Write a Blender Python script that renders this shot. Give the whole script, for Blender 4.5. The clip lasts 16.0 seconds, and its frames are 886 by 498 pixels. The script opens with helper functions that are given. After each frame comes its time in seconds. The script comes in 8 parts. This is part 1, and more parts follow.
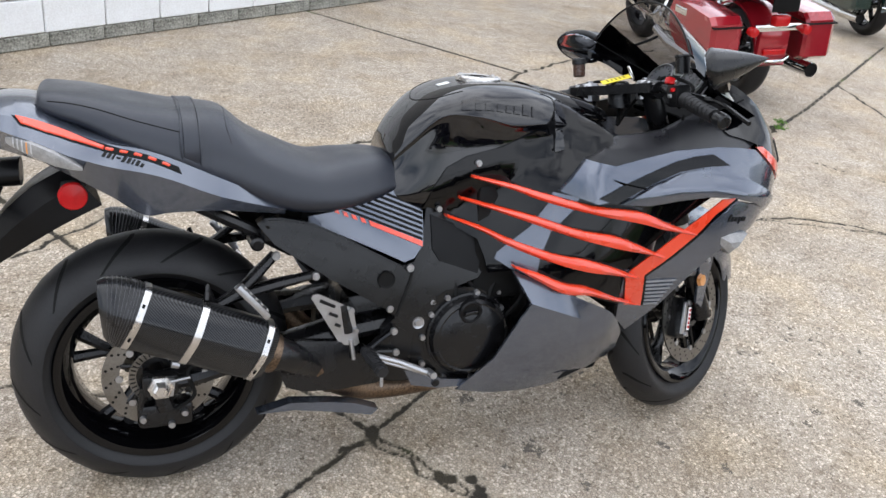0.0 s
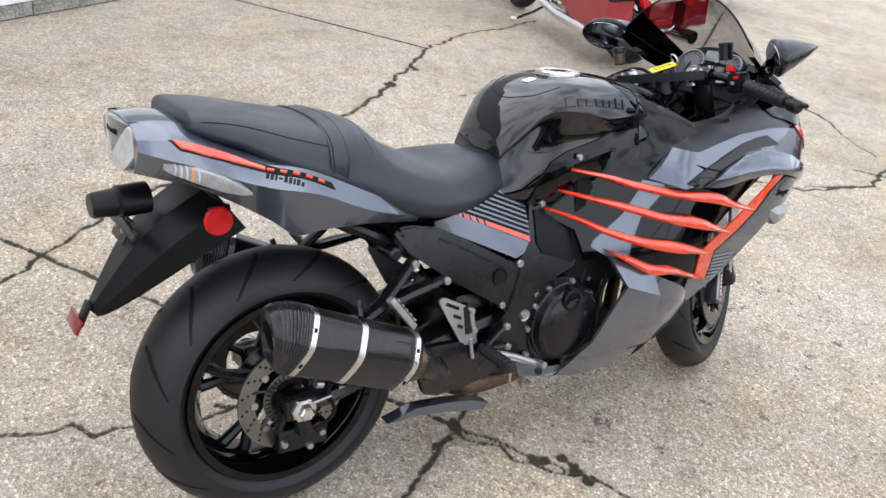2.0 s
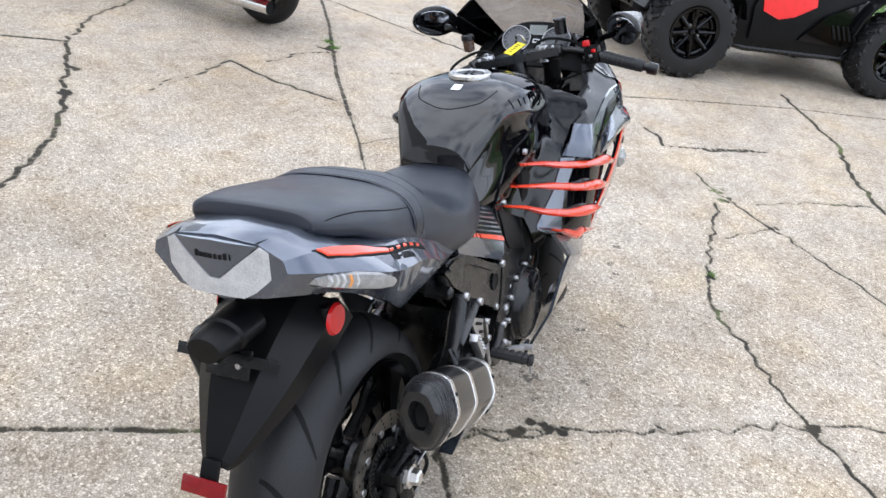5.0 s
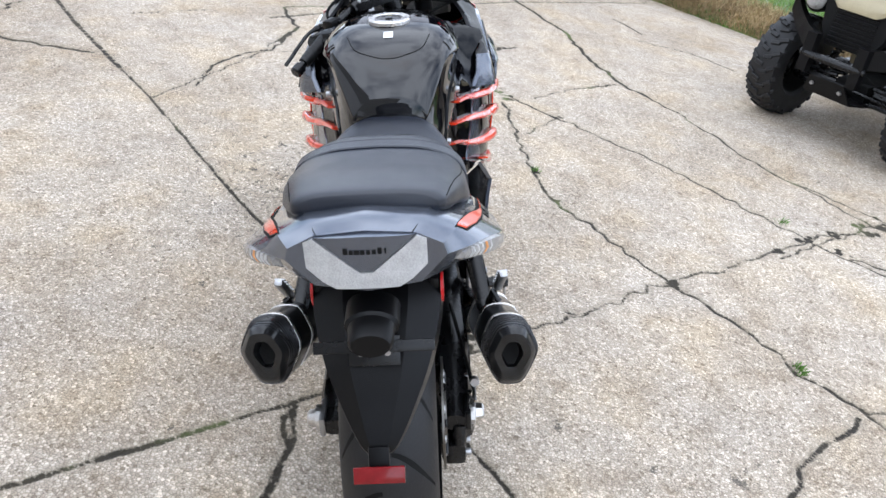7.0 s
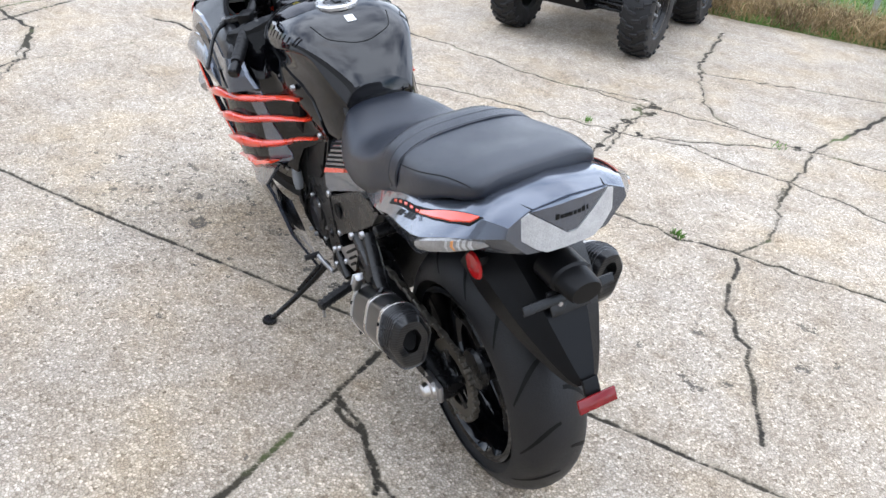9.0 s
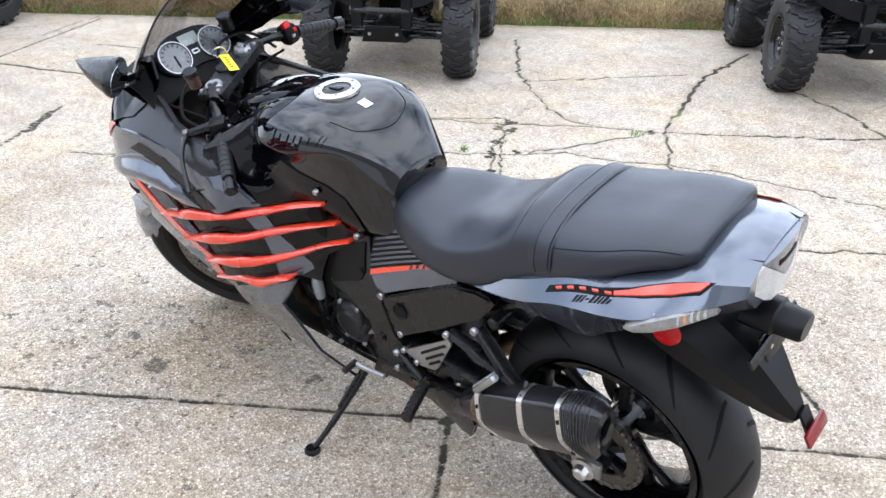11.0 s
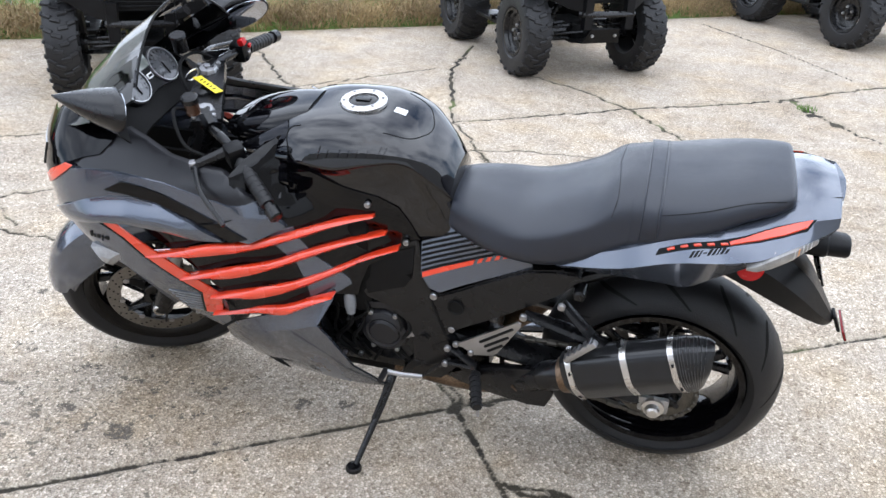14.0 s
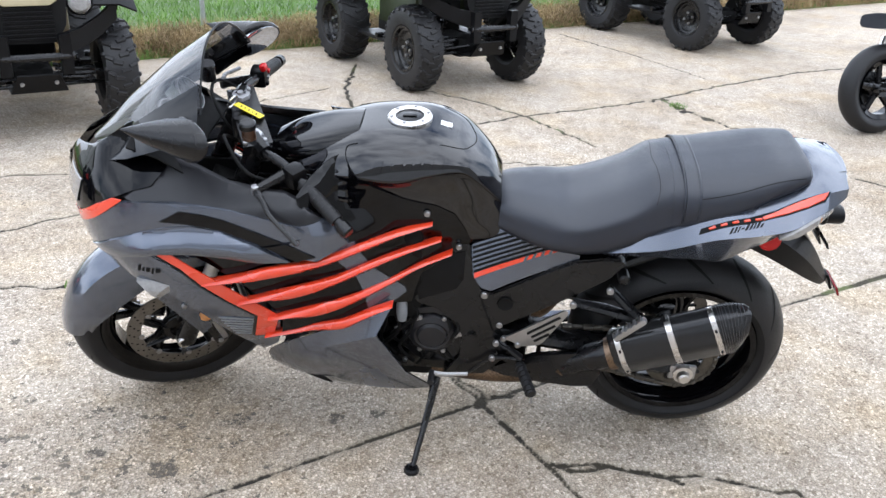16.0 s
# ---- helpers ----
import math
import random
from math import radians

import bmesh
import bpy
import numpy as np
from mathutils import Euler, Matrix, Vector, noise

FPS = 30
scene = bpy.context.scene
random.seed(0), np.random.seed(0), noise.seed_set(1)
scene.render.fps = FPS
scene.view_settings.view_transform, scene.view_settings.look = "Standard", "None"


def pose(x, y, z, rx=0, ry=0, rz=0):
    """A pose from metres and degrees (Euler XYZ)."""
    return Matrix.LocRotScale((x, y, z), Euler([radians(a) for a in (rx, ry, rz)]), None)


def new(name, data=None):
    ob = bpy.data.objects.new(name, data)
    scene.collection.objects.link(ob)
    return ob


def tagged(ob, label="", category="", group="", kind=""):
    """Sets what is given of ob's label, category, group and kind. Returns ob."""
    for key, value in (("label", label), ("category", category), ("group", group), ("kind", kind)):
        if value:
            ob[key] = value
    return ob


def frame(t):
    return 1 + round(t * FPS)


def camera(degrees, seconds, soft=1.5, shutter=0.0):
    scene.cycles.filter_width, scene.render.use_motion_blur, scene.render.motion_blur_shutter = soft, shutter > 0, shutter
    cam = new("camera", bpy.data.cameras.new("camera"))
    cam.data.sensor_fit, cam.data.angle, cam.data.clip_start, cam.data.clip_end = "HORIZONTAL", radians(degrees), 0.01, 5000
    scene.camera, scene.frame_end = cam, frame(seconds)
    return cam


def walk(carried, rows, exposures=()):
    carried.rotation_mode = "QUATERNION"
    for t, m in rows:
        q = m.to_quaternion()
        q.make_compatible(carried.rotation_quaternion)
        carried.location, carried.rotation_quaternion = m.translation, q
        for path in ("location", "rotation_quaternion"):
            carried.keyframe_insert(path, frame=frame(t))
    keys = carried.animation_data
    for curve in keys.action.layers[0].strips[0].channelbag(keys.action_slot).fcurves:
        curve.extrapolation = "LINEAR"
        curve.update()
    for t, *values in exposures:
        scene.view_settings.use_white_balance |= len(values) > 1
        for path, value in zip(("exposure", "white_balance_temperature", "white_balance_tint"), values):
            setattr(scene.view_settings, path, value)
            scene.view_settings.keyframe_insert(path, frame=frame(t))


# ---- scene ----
cam = camera(56.7, 16.0)
METRES, EYE, TILT, LEAN, TURN = 5.591, 1.522, -0.144, -0.536, -22.6
ROWS = [
    (0.0, 0.0, 0.0, 0.0, 3.47, -27.71, -6.63),
    (0.5, -0.0253, 0.0046, -0.0016, 1.11, -27.37, -6.28),
    (1.0, -0.0544, 0.017, 0.0006, -2.48, -26.86, -6.85),
    (1.5, -0.0858, 0.0166, -0.0018, -6.02, -27.23, -8.27),
    (2.0, -0.121, 0.0082, -0.002, -9.49, -28.34, -8.44),
    (2.5, -0.1485, 0.0115, -0.0044, -12.95, -29.61, -7.91),
    (3.0, -0.1796, 0.0266, -0.0045, -18.22, -30.68, -7.01),
    (5.5, -0.3013, 0.1222, 0.0049, -49.73, -26.41, -8.61),
    (6.0, -0.3319, 0.1455, 0.0062, -56.26, -26.19, -8.45),
    (6.5, -0.3467, 0.1692, 0.0033, -61.45, -27.84, -8.35),
    (7.0, -0.348, 0.2, 0.0036, -67.37, -30.19, -8.48),
    (7.5, -0.3572, 0.2285, 0.0039, -73.21, -31.0, -8.9),
    (8.0, -0.3731, 0.2668, 0.0035, -80.03, -31.14, -8.06),
    (10.5, -0.349, 0.4417, 0.0022, -111.19, -28.37, -1.74),
    (11.0, -0.3227, 0.4662, 0.0028, -115.58, -27.58, -0.48),
    (11.5, -0.3143, 0.4895, 0.0033, -120.18, -27.52, -0.7),
    (12.0, -0.3065, 0.5168, 0.0045, -124.88, -27.2, -0.78),
    (12.5, -0.2934, 0.5353, 0.0026, -128.48, -27.14, -1.85),
    (13.0, -0.2681, 0.5524, 0.0018, -132.48, -27.5, -1.54),
    (13.5, -0.2476, 0.5743, 0.0031, -136.17, -27.5, -2.29),
    (14.0, -0.233, 0.6057, 0.0034, -140.88, -26.74, -2.67),
    (14.5, -0.2206, 0.6279, 0.0036, -143.82, -26.01, -2.13),
    (15.0, -0.1986, 0.6415, 0.003, -146.11, -25.25, -1.08),
    (15.5, -0.1788, 0.6554, 0.0039, -149.34, -24.94, -1.8),
    (16.0, -0.1652, 0.6769, 0.0034, -153.39, -24.99, -2.65),
]
walk(cam, [(t, pose(0, 0, EYE, TILT, LEAN, TURN) @ pose(METRES * x, METRES * y, METRES * z, 90 + pitch, roll, yaw)) for t, x, y, z, yaw, pitch, roll in ROWS],
     [(0.0, 0.49, 6650, 10), (1.5, 0.56, 6650, 10), (3.0, 0.74, 6500, 10), (5.5, 0.68, 6320, 10), (8.0, 0.70, 6180, 10), (11.0, 0.97, 6180, 10), (13.0, 0.85, 6230, 10), (14.5, 0.81, 6280, 10), (16.0, 0.83, 6300, 10)])

from mathutils.bvhtree import BVHTree

# ---- world and light ----
SUN_EL, SUN_AZ = 76.0, -20.0
world = bpy.data.worlds.new("overcast_sky")
scene.world = world
world.use_nodes = True
wn, wl = world.node_tree.nodes, world.node_tree.links
wbg = wn["Background"]
sky = wn.new("ShaderNodeTexSky")
sky.sky_type, sky.sun_disc = "NISHITA", False
sky.sun_elevation, sky.sun_rotation = radians(SUN_EL), radians(SUN_AZ)
cloud_co = wn.new("ShaderNodeTexCoord")
cloud_noise = wn.new("ShaderNodeTexNoise")
cloud_noise.inputs["Scale"].default_value, cloud_noise.inputs["Detail"].default_value = 3.2, 7.0
cloud_ramp = wn.new("ShaderNodeValToRGB")
cloud_ramp.color_ramp.elements[0].position, cloud_ramp.color_ramp.elements[1].position = 0.30, 0.56
cloud_mix = wn.new("ShaderNodeMix")
cloud_mix.data_type = "RGBA"
cloud_mix.inputs[7].default_value = (13.0, 14.0, 15.8, 1.0)
sky_gain = wn.new("ShaderNodeMix")
sky_gain.data_type, sky_gain.blend_type = "RGBA", "MULTIPLY"
sky_gain.inputs[0].default_value = 1.0
sky_gain.inputs[7].default_value = (1.0, 1.0, 1.0, 1.0)
wl.new(cloud_co.outputs["Generated"], cloud_noise.inputs["Vector"])
wl.new(cloud_noise.outputs["Fac"], cloud_ramp.inputs["Fac"])
wl.new(cloud_ramp.outputs["Color"], cloud_mix.inputs[0])
wl.new(sky.outputs["Color"], sky_gain.inputs[6])
wl.new(sky_gain.outputs[2], cloud_mix.inputs[6])
wl.new(cloud_mix.outputs[2], wbg.inputs["Color"])
wbg.inputs["Strength"].default_value = 0.115

sun_data = bpy.data.lights.new("sun", "SUN")
sun_data.energy, sun_data.angle, sun_data.color = 0.8, radians(120), (1.0, 0.975, 0.93)
sun = new("sun", sun_data)
sun.matrix_world = pose(0, 0, 20, 90 - SUN_EL, 0, 180 - SUN_AZ)


# ---- materials ----
def node_mat(name):
    m = bpy.data.materials.new(name)
    m.use_nodes = True
    return m, m.node_tree.nodes, m.node_tree.links, m.node_tree.nodes["Principled BSDF"]


def surface(name, color, rough=0.5, metal=0.0, vary=0.12, scale=18.0, grain=180.0, bump=0.0, coat=0.0, rough_vary=0.08, tint=None, ior=1.5):
    """Base colour with a broad and a fine variation, uneven gloss and a fine relief."""
    m, n, l, b = node_mat(name)
    co = n.new("ShaderNodeTexCoord")
    big, fine = n.new("ShaderNodeTexNoise"), n.new("ShaderNodeTexNoise")
    big.inputs["Scale"].default_value, big.inputs["Detail"].default_value = scale, 4.0
    fine.inputs["Scale"].default_value, fine.inputs["Detail"].default_value = grain, 3.0
    for t in (big, fine):
        l.new(co.outputs["Object"], t.inputs["Vector"])
    both = n.new("ShaderNodeMath")
    both.operation = "ADD"
    l.new(big.outputs["Fac"], both.inputs[0])
    l.new(fine.outputs["Fac"], both.inputs[1])
    ramp = n.new("ShaderNodeValToRGB")
    ramp.color_ramp.elements[0].position, ramp.color_ramp.elements[1].position = 0.7, 1.3
    half = n.new("ShaderNodeMath")
    half.operation = "MULTIPLY"
    half.inputs[1].default_value = 0.5
    l.new(both.outputs[0], half.inputs[0])
    ramp.color_ramp.elements[0].position, ramp.color_ramp.elements[1].position = 0.35, 0.65
    dark = [c * (1 - vary) for c in color]
    light = [min(1.0, c * (1 + vary)) for c in (tint or color)]
    ramp.color_ramp.elements[0].color, ramp.color_ramp.elements[1].color = (*dark, 1), (*light, 1)
    l.new(half.outputs[0], ramp.inputs["Fac"])
    l.new(ramp.outputs["Color"], b.inputs["Base Color"])
    rr = n.new("ShaderNodeMapRange")
    rr.inputs["From Min"].default_value, rr.inputs["From Max"].default_value = 0.3, 0.7
    rr.inputs["To Min"].default_value, rr.inputs["To Max"].default_value = max(0.02, rough - rough_vary), min(1, rough + rough_vary)
    l.new(big.outputs["Fac"], rr.inputs["Value"])
    l.new(rr.outputs["Result"], b.inputs["Roughness"])
    b.inputs["Metallic"].default_value, b.inputs["IOR"].default_value = metal, ior
    b.inputs["Coat Weight"].default_value = coat
    b.inputs["Coat Roughness"].default_value = 0.03
    if bump:
        bp = n.new("ShaderNodeBump")
        bp.inputs["Strength"].default_value, bp.inputs["Distance"].default_value = bump, 0.002
        l.new(fine.outputs["Fac"], bp.inputs["Height"])
        l.new(bp.outputs["Normal"], b.inputs["Normal"])
    return m


def carbon_mat():
    """Twill carbon weave under clear lacquer."""
    m, n, l, b = node_mat("carbon_twill")
    co, mp = n.new("ShaderNodeTexCoord"), n.new("ShaderNodeMapping")
    mp.inputs["Rotation"].default_value = (radians(35), radians(20), radians(45))
    wave = n.new("ShaderNodeTexWave")
    wave.inputs["Scale"].default_value, wave.inputs["Distortion"].default_value = 110.0, 0.6
    wave.inputs["Detail"].default_value = 1.0
    ramp = n.new("ShaderNodeValToRGB")
    ramp.color_ramp.elements[0].position, ramp.color_ramp.elements[1].position = 0.3, 0.8
    ramp.color_ramp.elements[0].color, ramp.color_ramp.elements[1].color = (0.001, 0.001, 0.0012, 1), (0.024, 0.0246, 0.0262, 1)
    l.new(co.outputs["Object"], mp.inputs["Vector"])
    l.new(mp.outputs["Vector"], wave.inputs["Vector"])
    l.new(wave.outputs["Fac"], ramp.inputs["Fac"])
    l.new(ramp.outputs["Color"], b.inputs["Base Color"])
    b.inputs["Roughness"].default_value, b.inputs["Coat Weight"].default_value, b.inputs["Coat Roughness"].default_value = 0.3, 0.55, 0.03
    b.inputs["IOR"].default_value = 1.2
    return m


def tinted_screen(name, color, clear):
    """Thin tinted plastic: clear with a gloss."""
    m, n, l, b = node_mat(name)
    mix, tr, fr = n.new("ShaderNodeMixShader"), n.new("ShaderNodeBsdfTransparent"), n.new("ShaderNodeLayerWeight")
    steep, gain = n.new("ShaderNodeMath"), n.new("ShaderNodeMath")
    steep.operation, steep.inputs[1].default_value = "POWER", 3.0
    gain.operation, gain.inputs[1].default_value, gain.inputs[2].default_value = "MULTIPLY_ADD", 0.6, clear
    gl = n.new("ShaderNodeBsdfGlossy")
    gl.inputs["Roughness"].default_value = 0.04
    tr.inputs["Color"].default_value = (*color, 1)
    l.new(fr.outputs["Facing"], steep.inputs[0])
    l.new(steep.outputs[0], gain.inputs[0])
    l.new(gain.outputs[0], mix.inputs[0])
    l.new(tr.outputs[0], mix.inputs[1])
    l.new(gl.outputs[0], mix.inputs[2])
    l.new(mix.outputs[0], n["Material Output"].inputs["Surface"])
    return m


def concrete_mat():
    """Weathered exposed-aggregate concrete; the 'joint' attribute is the distance to the nearest crack, where dirt and moss lie."""
    m, n, l, b = node_mat("aggregate_concrete")
    co = n.new("ShaderNodeNewGeometry")

    def tex(kind, scale, **kw):
        t = n.new(kind)
        t.inputs["Scale"].default_value = scale
        for k, v in kw.items():
            t.inputs[k].default_value = v
        l.new(co.outputs["Position"], t.inputs["Vector"])
        return t

    def ramp(src, stops):
        r = n.new("ShaderNodeValToRGB")
        e = r.color_ramp.elements
        while len(e) < len(stops):
            e.new(0.5)
        for el, (p, c) in zip(e, stops):
            el.position, el.color = p, (*c, 1)
        l.new(src, r.inputs["Fac"])
        return r

    def mix(fac, a, c, kind="MIX", amount=None):
        x = n.new("ShaderNodeMix")
        x.data_type, x.blend_type = "RGBA", kind
        if amount is not None:
            x.inputs[0].default_value = amount
        else:
            l.new(fac, x.inputs[0])
        for s, v in ((6, a), (7, c)):
            if isinstance(v, tuple):
                x.inputs[s].default_value = (*v, 1)
            else:
                l.new(v, x.inputs[s])
        return x.outputs[2]

    broad = tex("ShaderNodeTexNoise", 0.9, Detail=6.0, Roughness=0.62)
    mid = tex("ShaderNodeTexNoise", 7.0, Detail=6.0, Roughness=0.7)
    fine = tex("ShaderNodeTexNoise", 130.0, Detail=3.0, Roughness=0.7)
    stone = tex("ShaderNodeTexVoronoi", 115.0, Randomness=1.0)
    stone2 = tex("ShaderNodeTexVoronoi", 55.0, Randomness=1.0)
    base = ramp(broad.outputs["Fac"], [(0.3, (0.385, 0.326, 0.262)), (0.5, (0.490, 0.432, 0.368)), (0.72, (0.555, 0.500, 0.437))]).outputs["Color"]
    patch = ramp(mid.outputs["Fac"], [(0.30, (0.70, 0.66, 0.61)), (0.48, (0.95, 0.94, 0.92)), (0.62, (1.03, 1.03, 1.03)), (0.75, (1.1, 1.1, 1.1))]).outputs["Color"]
    c = mix(None, base, patch, "MULTIPLY", 0.9)
    pebble = ramp(stone.outputs["Color"], [(0.0, (0.34, 0.30, 0.26)), (0.20, (0.84, 0.81, 0.76)), (0.6, (1.06, 1.04, 1.01)), (0.88, (1.46, 1.45, 1.43))]).outputs["Color"]
    c = mix(None, c, pebble, "MULTIPLY", 1.0)
    gap = tex("ShaderNodeTexVoronoi", 115.0, Randomness=1.0)
    gap.feature = "DISTANCE_TO_EDGE"
    gaps = ramp(gap.outputs["Distance"], [(0.0, (0.30, 0.28, 0.25)), (0.08, (0.75, 0.74, 0.72)), (0.2, (1.08, 1.08, 1.08))]).outputs["Color"]
    c = mix(None, c, gaps, "MULTIPLY", 0.72)
    speck = ramp(fine.outputs["Fac"], [(0.3, (0.32, 0.29, 0.25)), (0.42, (0.92, 0.91, 0.89)), (0.6, (1.04, 1.04, 1.04)), (0.74, (1.25, 1.25, 1.25))]).outputs["Color"]
    c = mix(None, c, speck, "MULTIPLY", 0.8)
    pits = ramp(stone2.outputs["Distance"], [(0.0, (0, 0, 0)), (0.04, (0, 0, 0)), (0.12, (1, 1, 1))]).outputs["Color"]
    sparse = tex("ShaderNodeTexNoise", 9.0, Detail=2.0)
    where = ramp(sparse.outputs["Fac"], [(0.5, (1, 1, 1)), (0.62, (0, 0, 0))]).outputs["Color"]
    pitmask = mix(None, pits, where, "LIGHTEN", 1.0)
    c = mix(None, c, mix(pitmask, (0.3, 0.27, 0.23), (1.0, 1.0, 1.0)), "MULTIPLY", 1.0)
    # warm and grey clouds of dirt, and broken pits where the surface is poor
    hue = tex("ShaderNodeTexNoise", 2.3, Detail=5.0, Roughness=0.6)
    tone = ramp(hue.outputs["Fac"], [(0.32, (0.93, 0.95, 0.99)), (0.5, (1.0, 1.0, 1.0)), (0.66, (1.05, 1.0, 0.90))]).outputs["Color"]
    c = mix(None, c, tone, "MULTIPLY", 0.9)
    worn = n.new("ShaderNodeAttribute")
    worn.attribute_name = "poor"
    broken = tex("ShaderNodeTexNoise", 30.0, Detail=6.0, Roughness=0.68)
    tally = n.new("ShaderNodeMath")
    tally.operation, tally.inputs[1].default_value = "MULTIPLY_ADD", 0.115
    l.new(worn.outputs["Fac"], tally.inputs[0])
    l.new(broken.outputs["Fac"], tally.inputs[2])
    deep = n.new("ShaderNodeMapRange")
    for k, v in (("From Min", 0.675), ("From Max", 0.70), ("To Min", 0.0), ("To Max", 0.85)):
        deep.inputs[k].default_value = v
    l.new(tally.outputs[0], deep.inputs["Value"])
    c = mix(deep.outputs["Result"], c, (0.115, 0.10, 0.08))
    grit = tex("ShaderNodeTexNoise", 95.0, Detail=4.0, Roughness=0.75)
    gritty = n.new("ShaderNodeMath")
    gritty.operation, gritty.inputs[1].default_value = "MULTIPLY_ADD", 0.07
    l.new(worn.outputs["Fac"], gritty.inputs[0])
    l.new(grit.outputs["Fac"], gritty.inputs[2])
    dots = n.new("ShaderNodeMapRange")
    for k, v in (("From Min", 0.625), ("From Max", 0.66), ("To Min", 0.0), ("To Max", 0.8)):
        dots.inputs[k].default_value = v
    l.new(gritty.outputs[0], dots.inputs["Value"])
    c = mix(dots.outputs["Result"], c, (0.13, 0.11, 0.085))
    # shallow spalls where the cream has broken off
    spall = n.new("ShaderNodeAttribute")
    spall.attribute_name = "pit"
    rag = tex("ShaderNodeTexNoise", 85.0, Detail=5.0, Roughness=0.8)
    ragged = n.new("ShaderNodeMath")
    ragged.operation, ragged.inputs[1].default_value = "MULTIPLY_ADD", 3.4
    l.new(rag.outputs["Fac"], ragged.inputs[0])
    l.new(spall.outputs["Fac"], ragged.inputs[2])
    lift = n.new("ShaderNodeMapRange")
    for k, v in (("From Min", 2.34), ("From Max", 2.50), ("To Min", 0.0), ("To Max", 0.88)):
        lift.inputs[k].default_value = v
    l.new(ragged.outputs[0], lift.inputs["Value"])
    c = mix(lift.outputs["Result"], c, (0.085, 0.075, 0.062))
    # dirt in the cracks and a stain along them
    at = n.new("ShaderNodeAttribute")
    at.attribute_name = "joint"
    wob = tex("ShaderNodeTexNoise", 45.0, Detail=4.0, Roughness=0.7)
    shift = n.new("ShaderNodeMath")
    shift.operation, shift.inputs[1].default_value = "MULTIPLY_ADD", 0.020
    shift.inputs[2].default_value = -0.010
    l.new(wob.outputs["Fac"], shift.inputs[0])
    dist = n.new("ShaderNodeMath")
    dist.operation = "ADD"
    l.new(at.outputs["Fac"], dist.inputs[0])
    l.new(shift.outputs[0], dist.inputs[1])
    core = n.new("ShaderNodeMapRange")
    for k, v in (("From Min", 0.004), ("From Max", -0.002), ("To Min", 0.0), ("To Max", 1.0)):
        core.inputs[k].default_value = v
    l.new(dist.outputs[0], core.inputs["Value"])
    halo = n.new("ShaderNodeMapRange")
    for k, v in (("From Min", 0.026), ("From Max", 0.0), ("To Min", 0.0), ("To Max", 0.45)):
        halo.inputs[k].default_value = v
    l.new(dist.outputs[0], halo.inputs["Value"])
    c = mix(halo.outputs[0], c, (0.27, 0.235, 0.18))
    moss = tex("ShaderNodeTexNoise", 2.6, Detail=3.0)
    dirt = ramp(moss.outputs["Fac"], [(0.42, (0.024, 0.020, 0.015)), (0.6, (0.045, 0.038, 0.024)), (0.68, (0.085, 0.105, 0.035))]).outputs["Color"]
    c = mix(core.outputs[0], c, dirt)
    l.new(c, b.inputs["Base Color"])
    b.inputs["Roughness"].default_value = 0.86
    b.inputs["Specular IOR Level"].default_value = 0.3
    bm1 = n.new("ShaderNodeBump")
    bm1.inputs["Strength"].default_value, bm1.inputs["Distance"].default_value = 0.8, 0.004
    hsum = n.new("ShaderNodeMath")
    hsum.operation = "ADD"
    l.new(fine.outputs["Fac"], hsum.inputs[0])
    l.new(stone.outputs["Distance"], hsum.inputs[1])
    l.new(hsum.outputs[0], bm1.inputs["Height"])
    l.new(bm1.outputs["Normal"], b.inputs["Normal"])
    return m


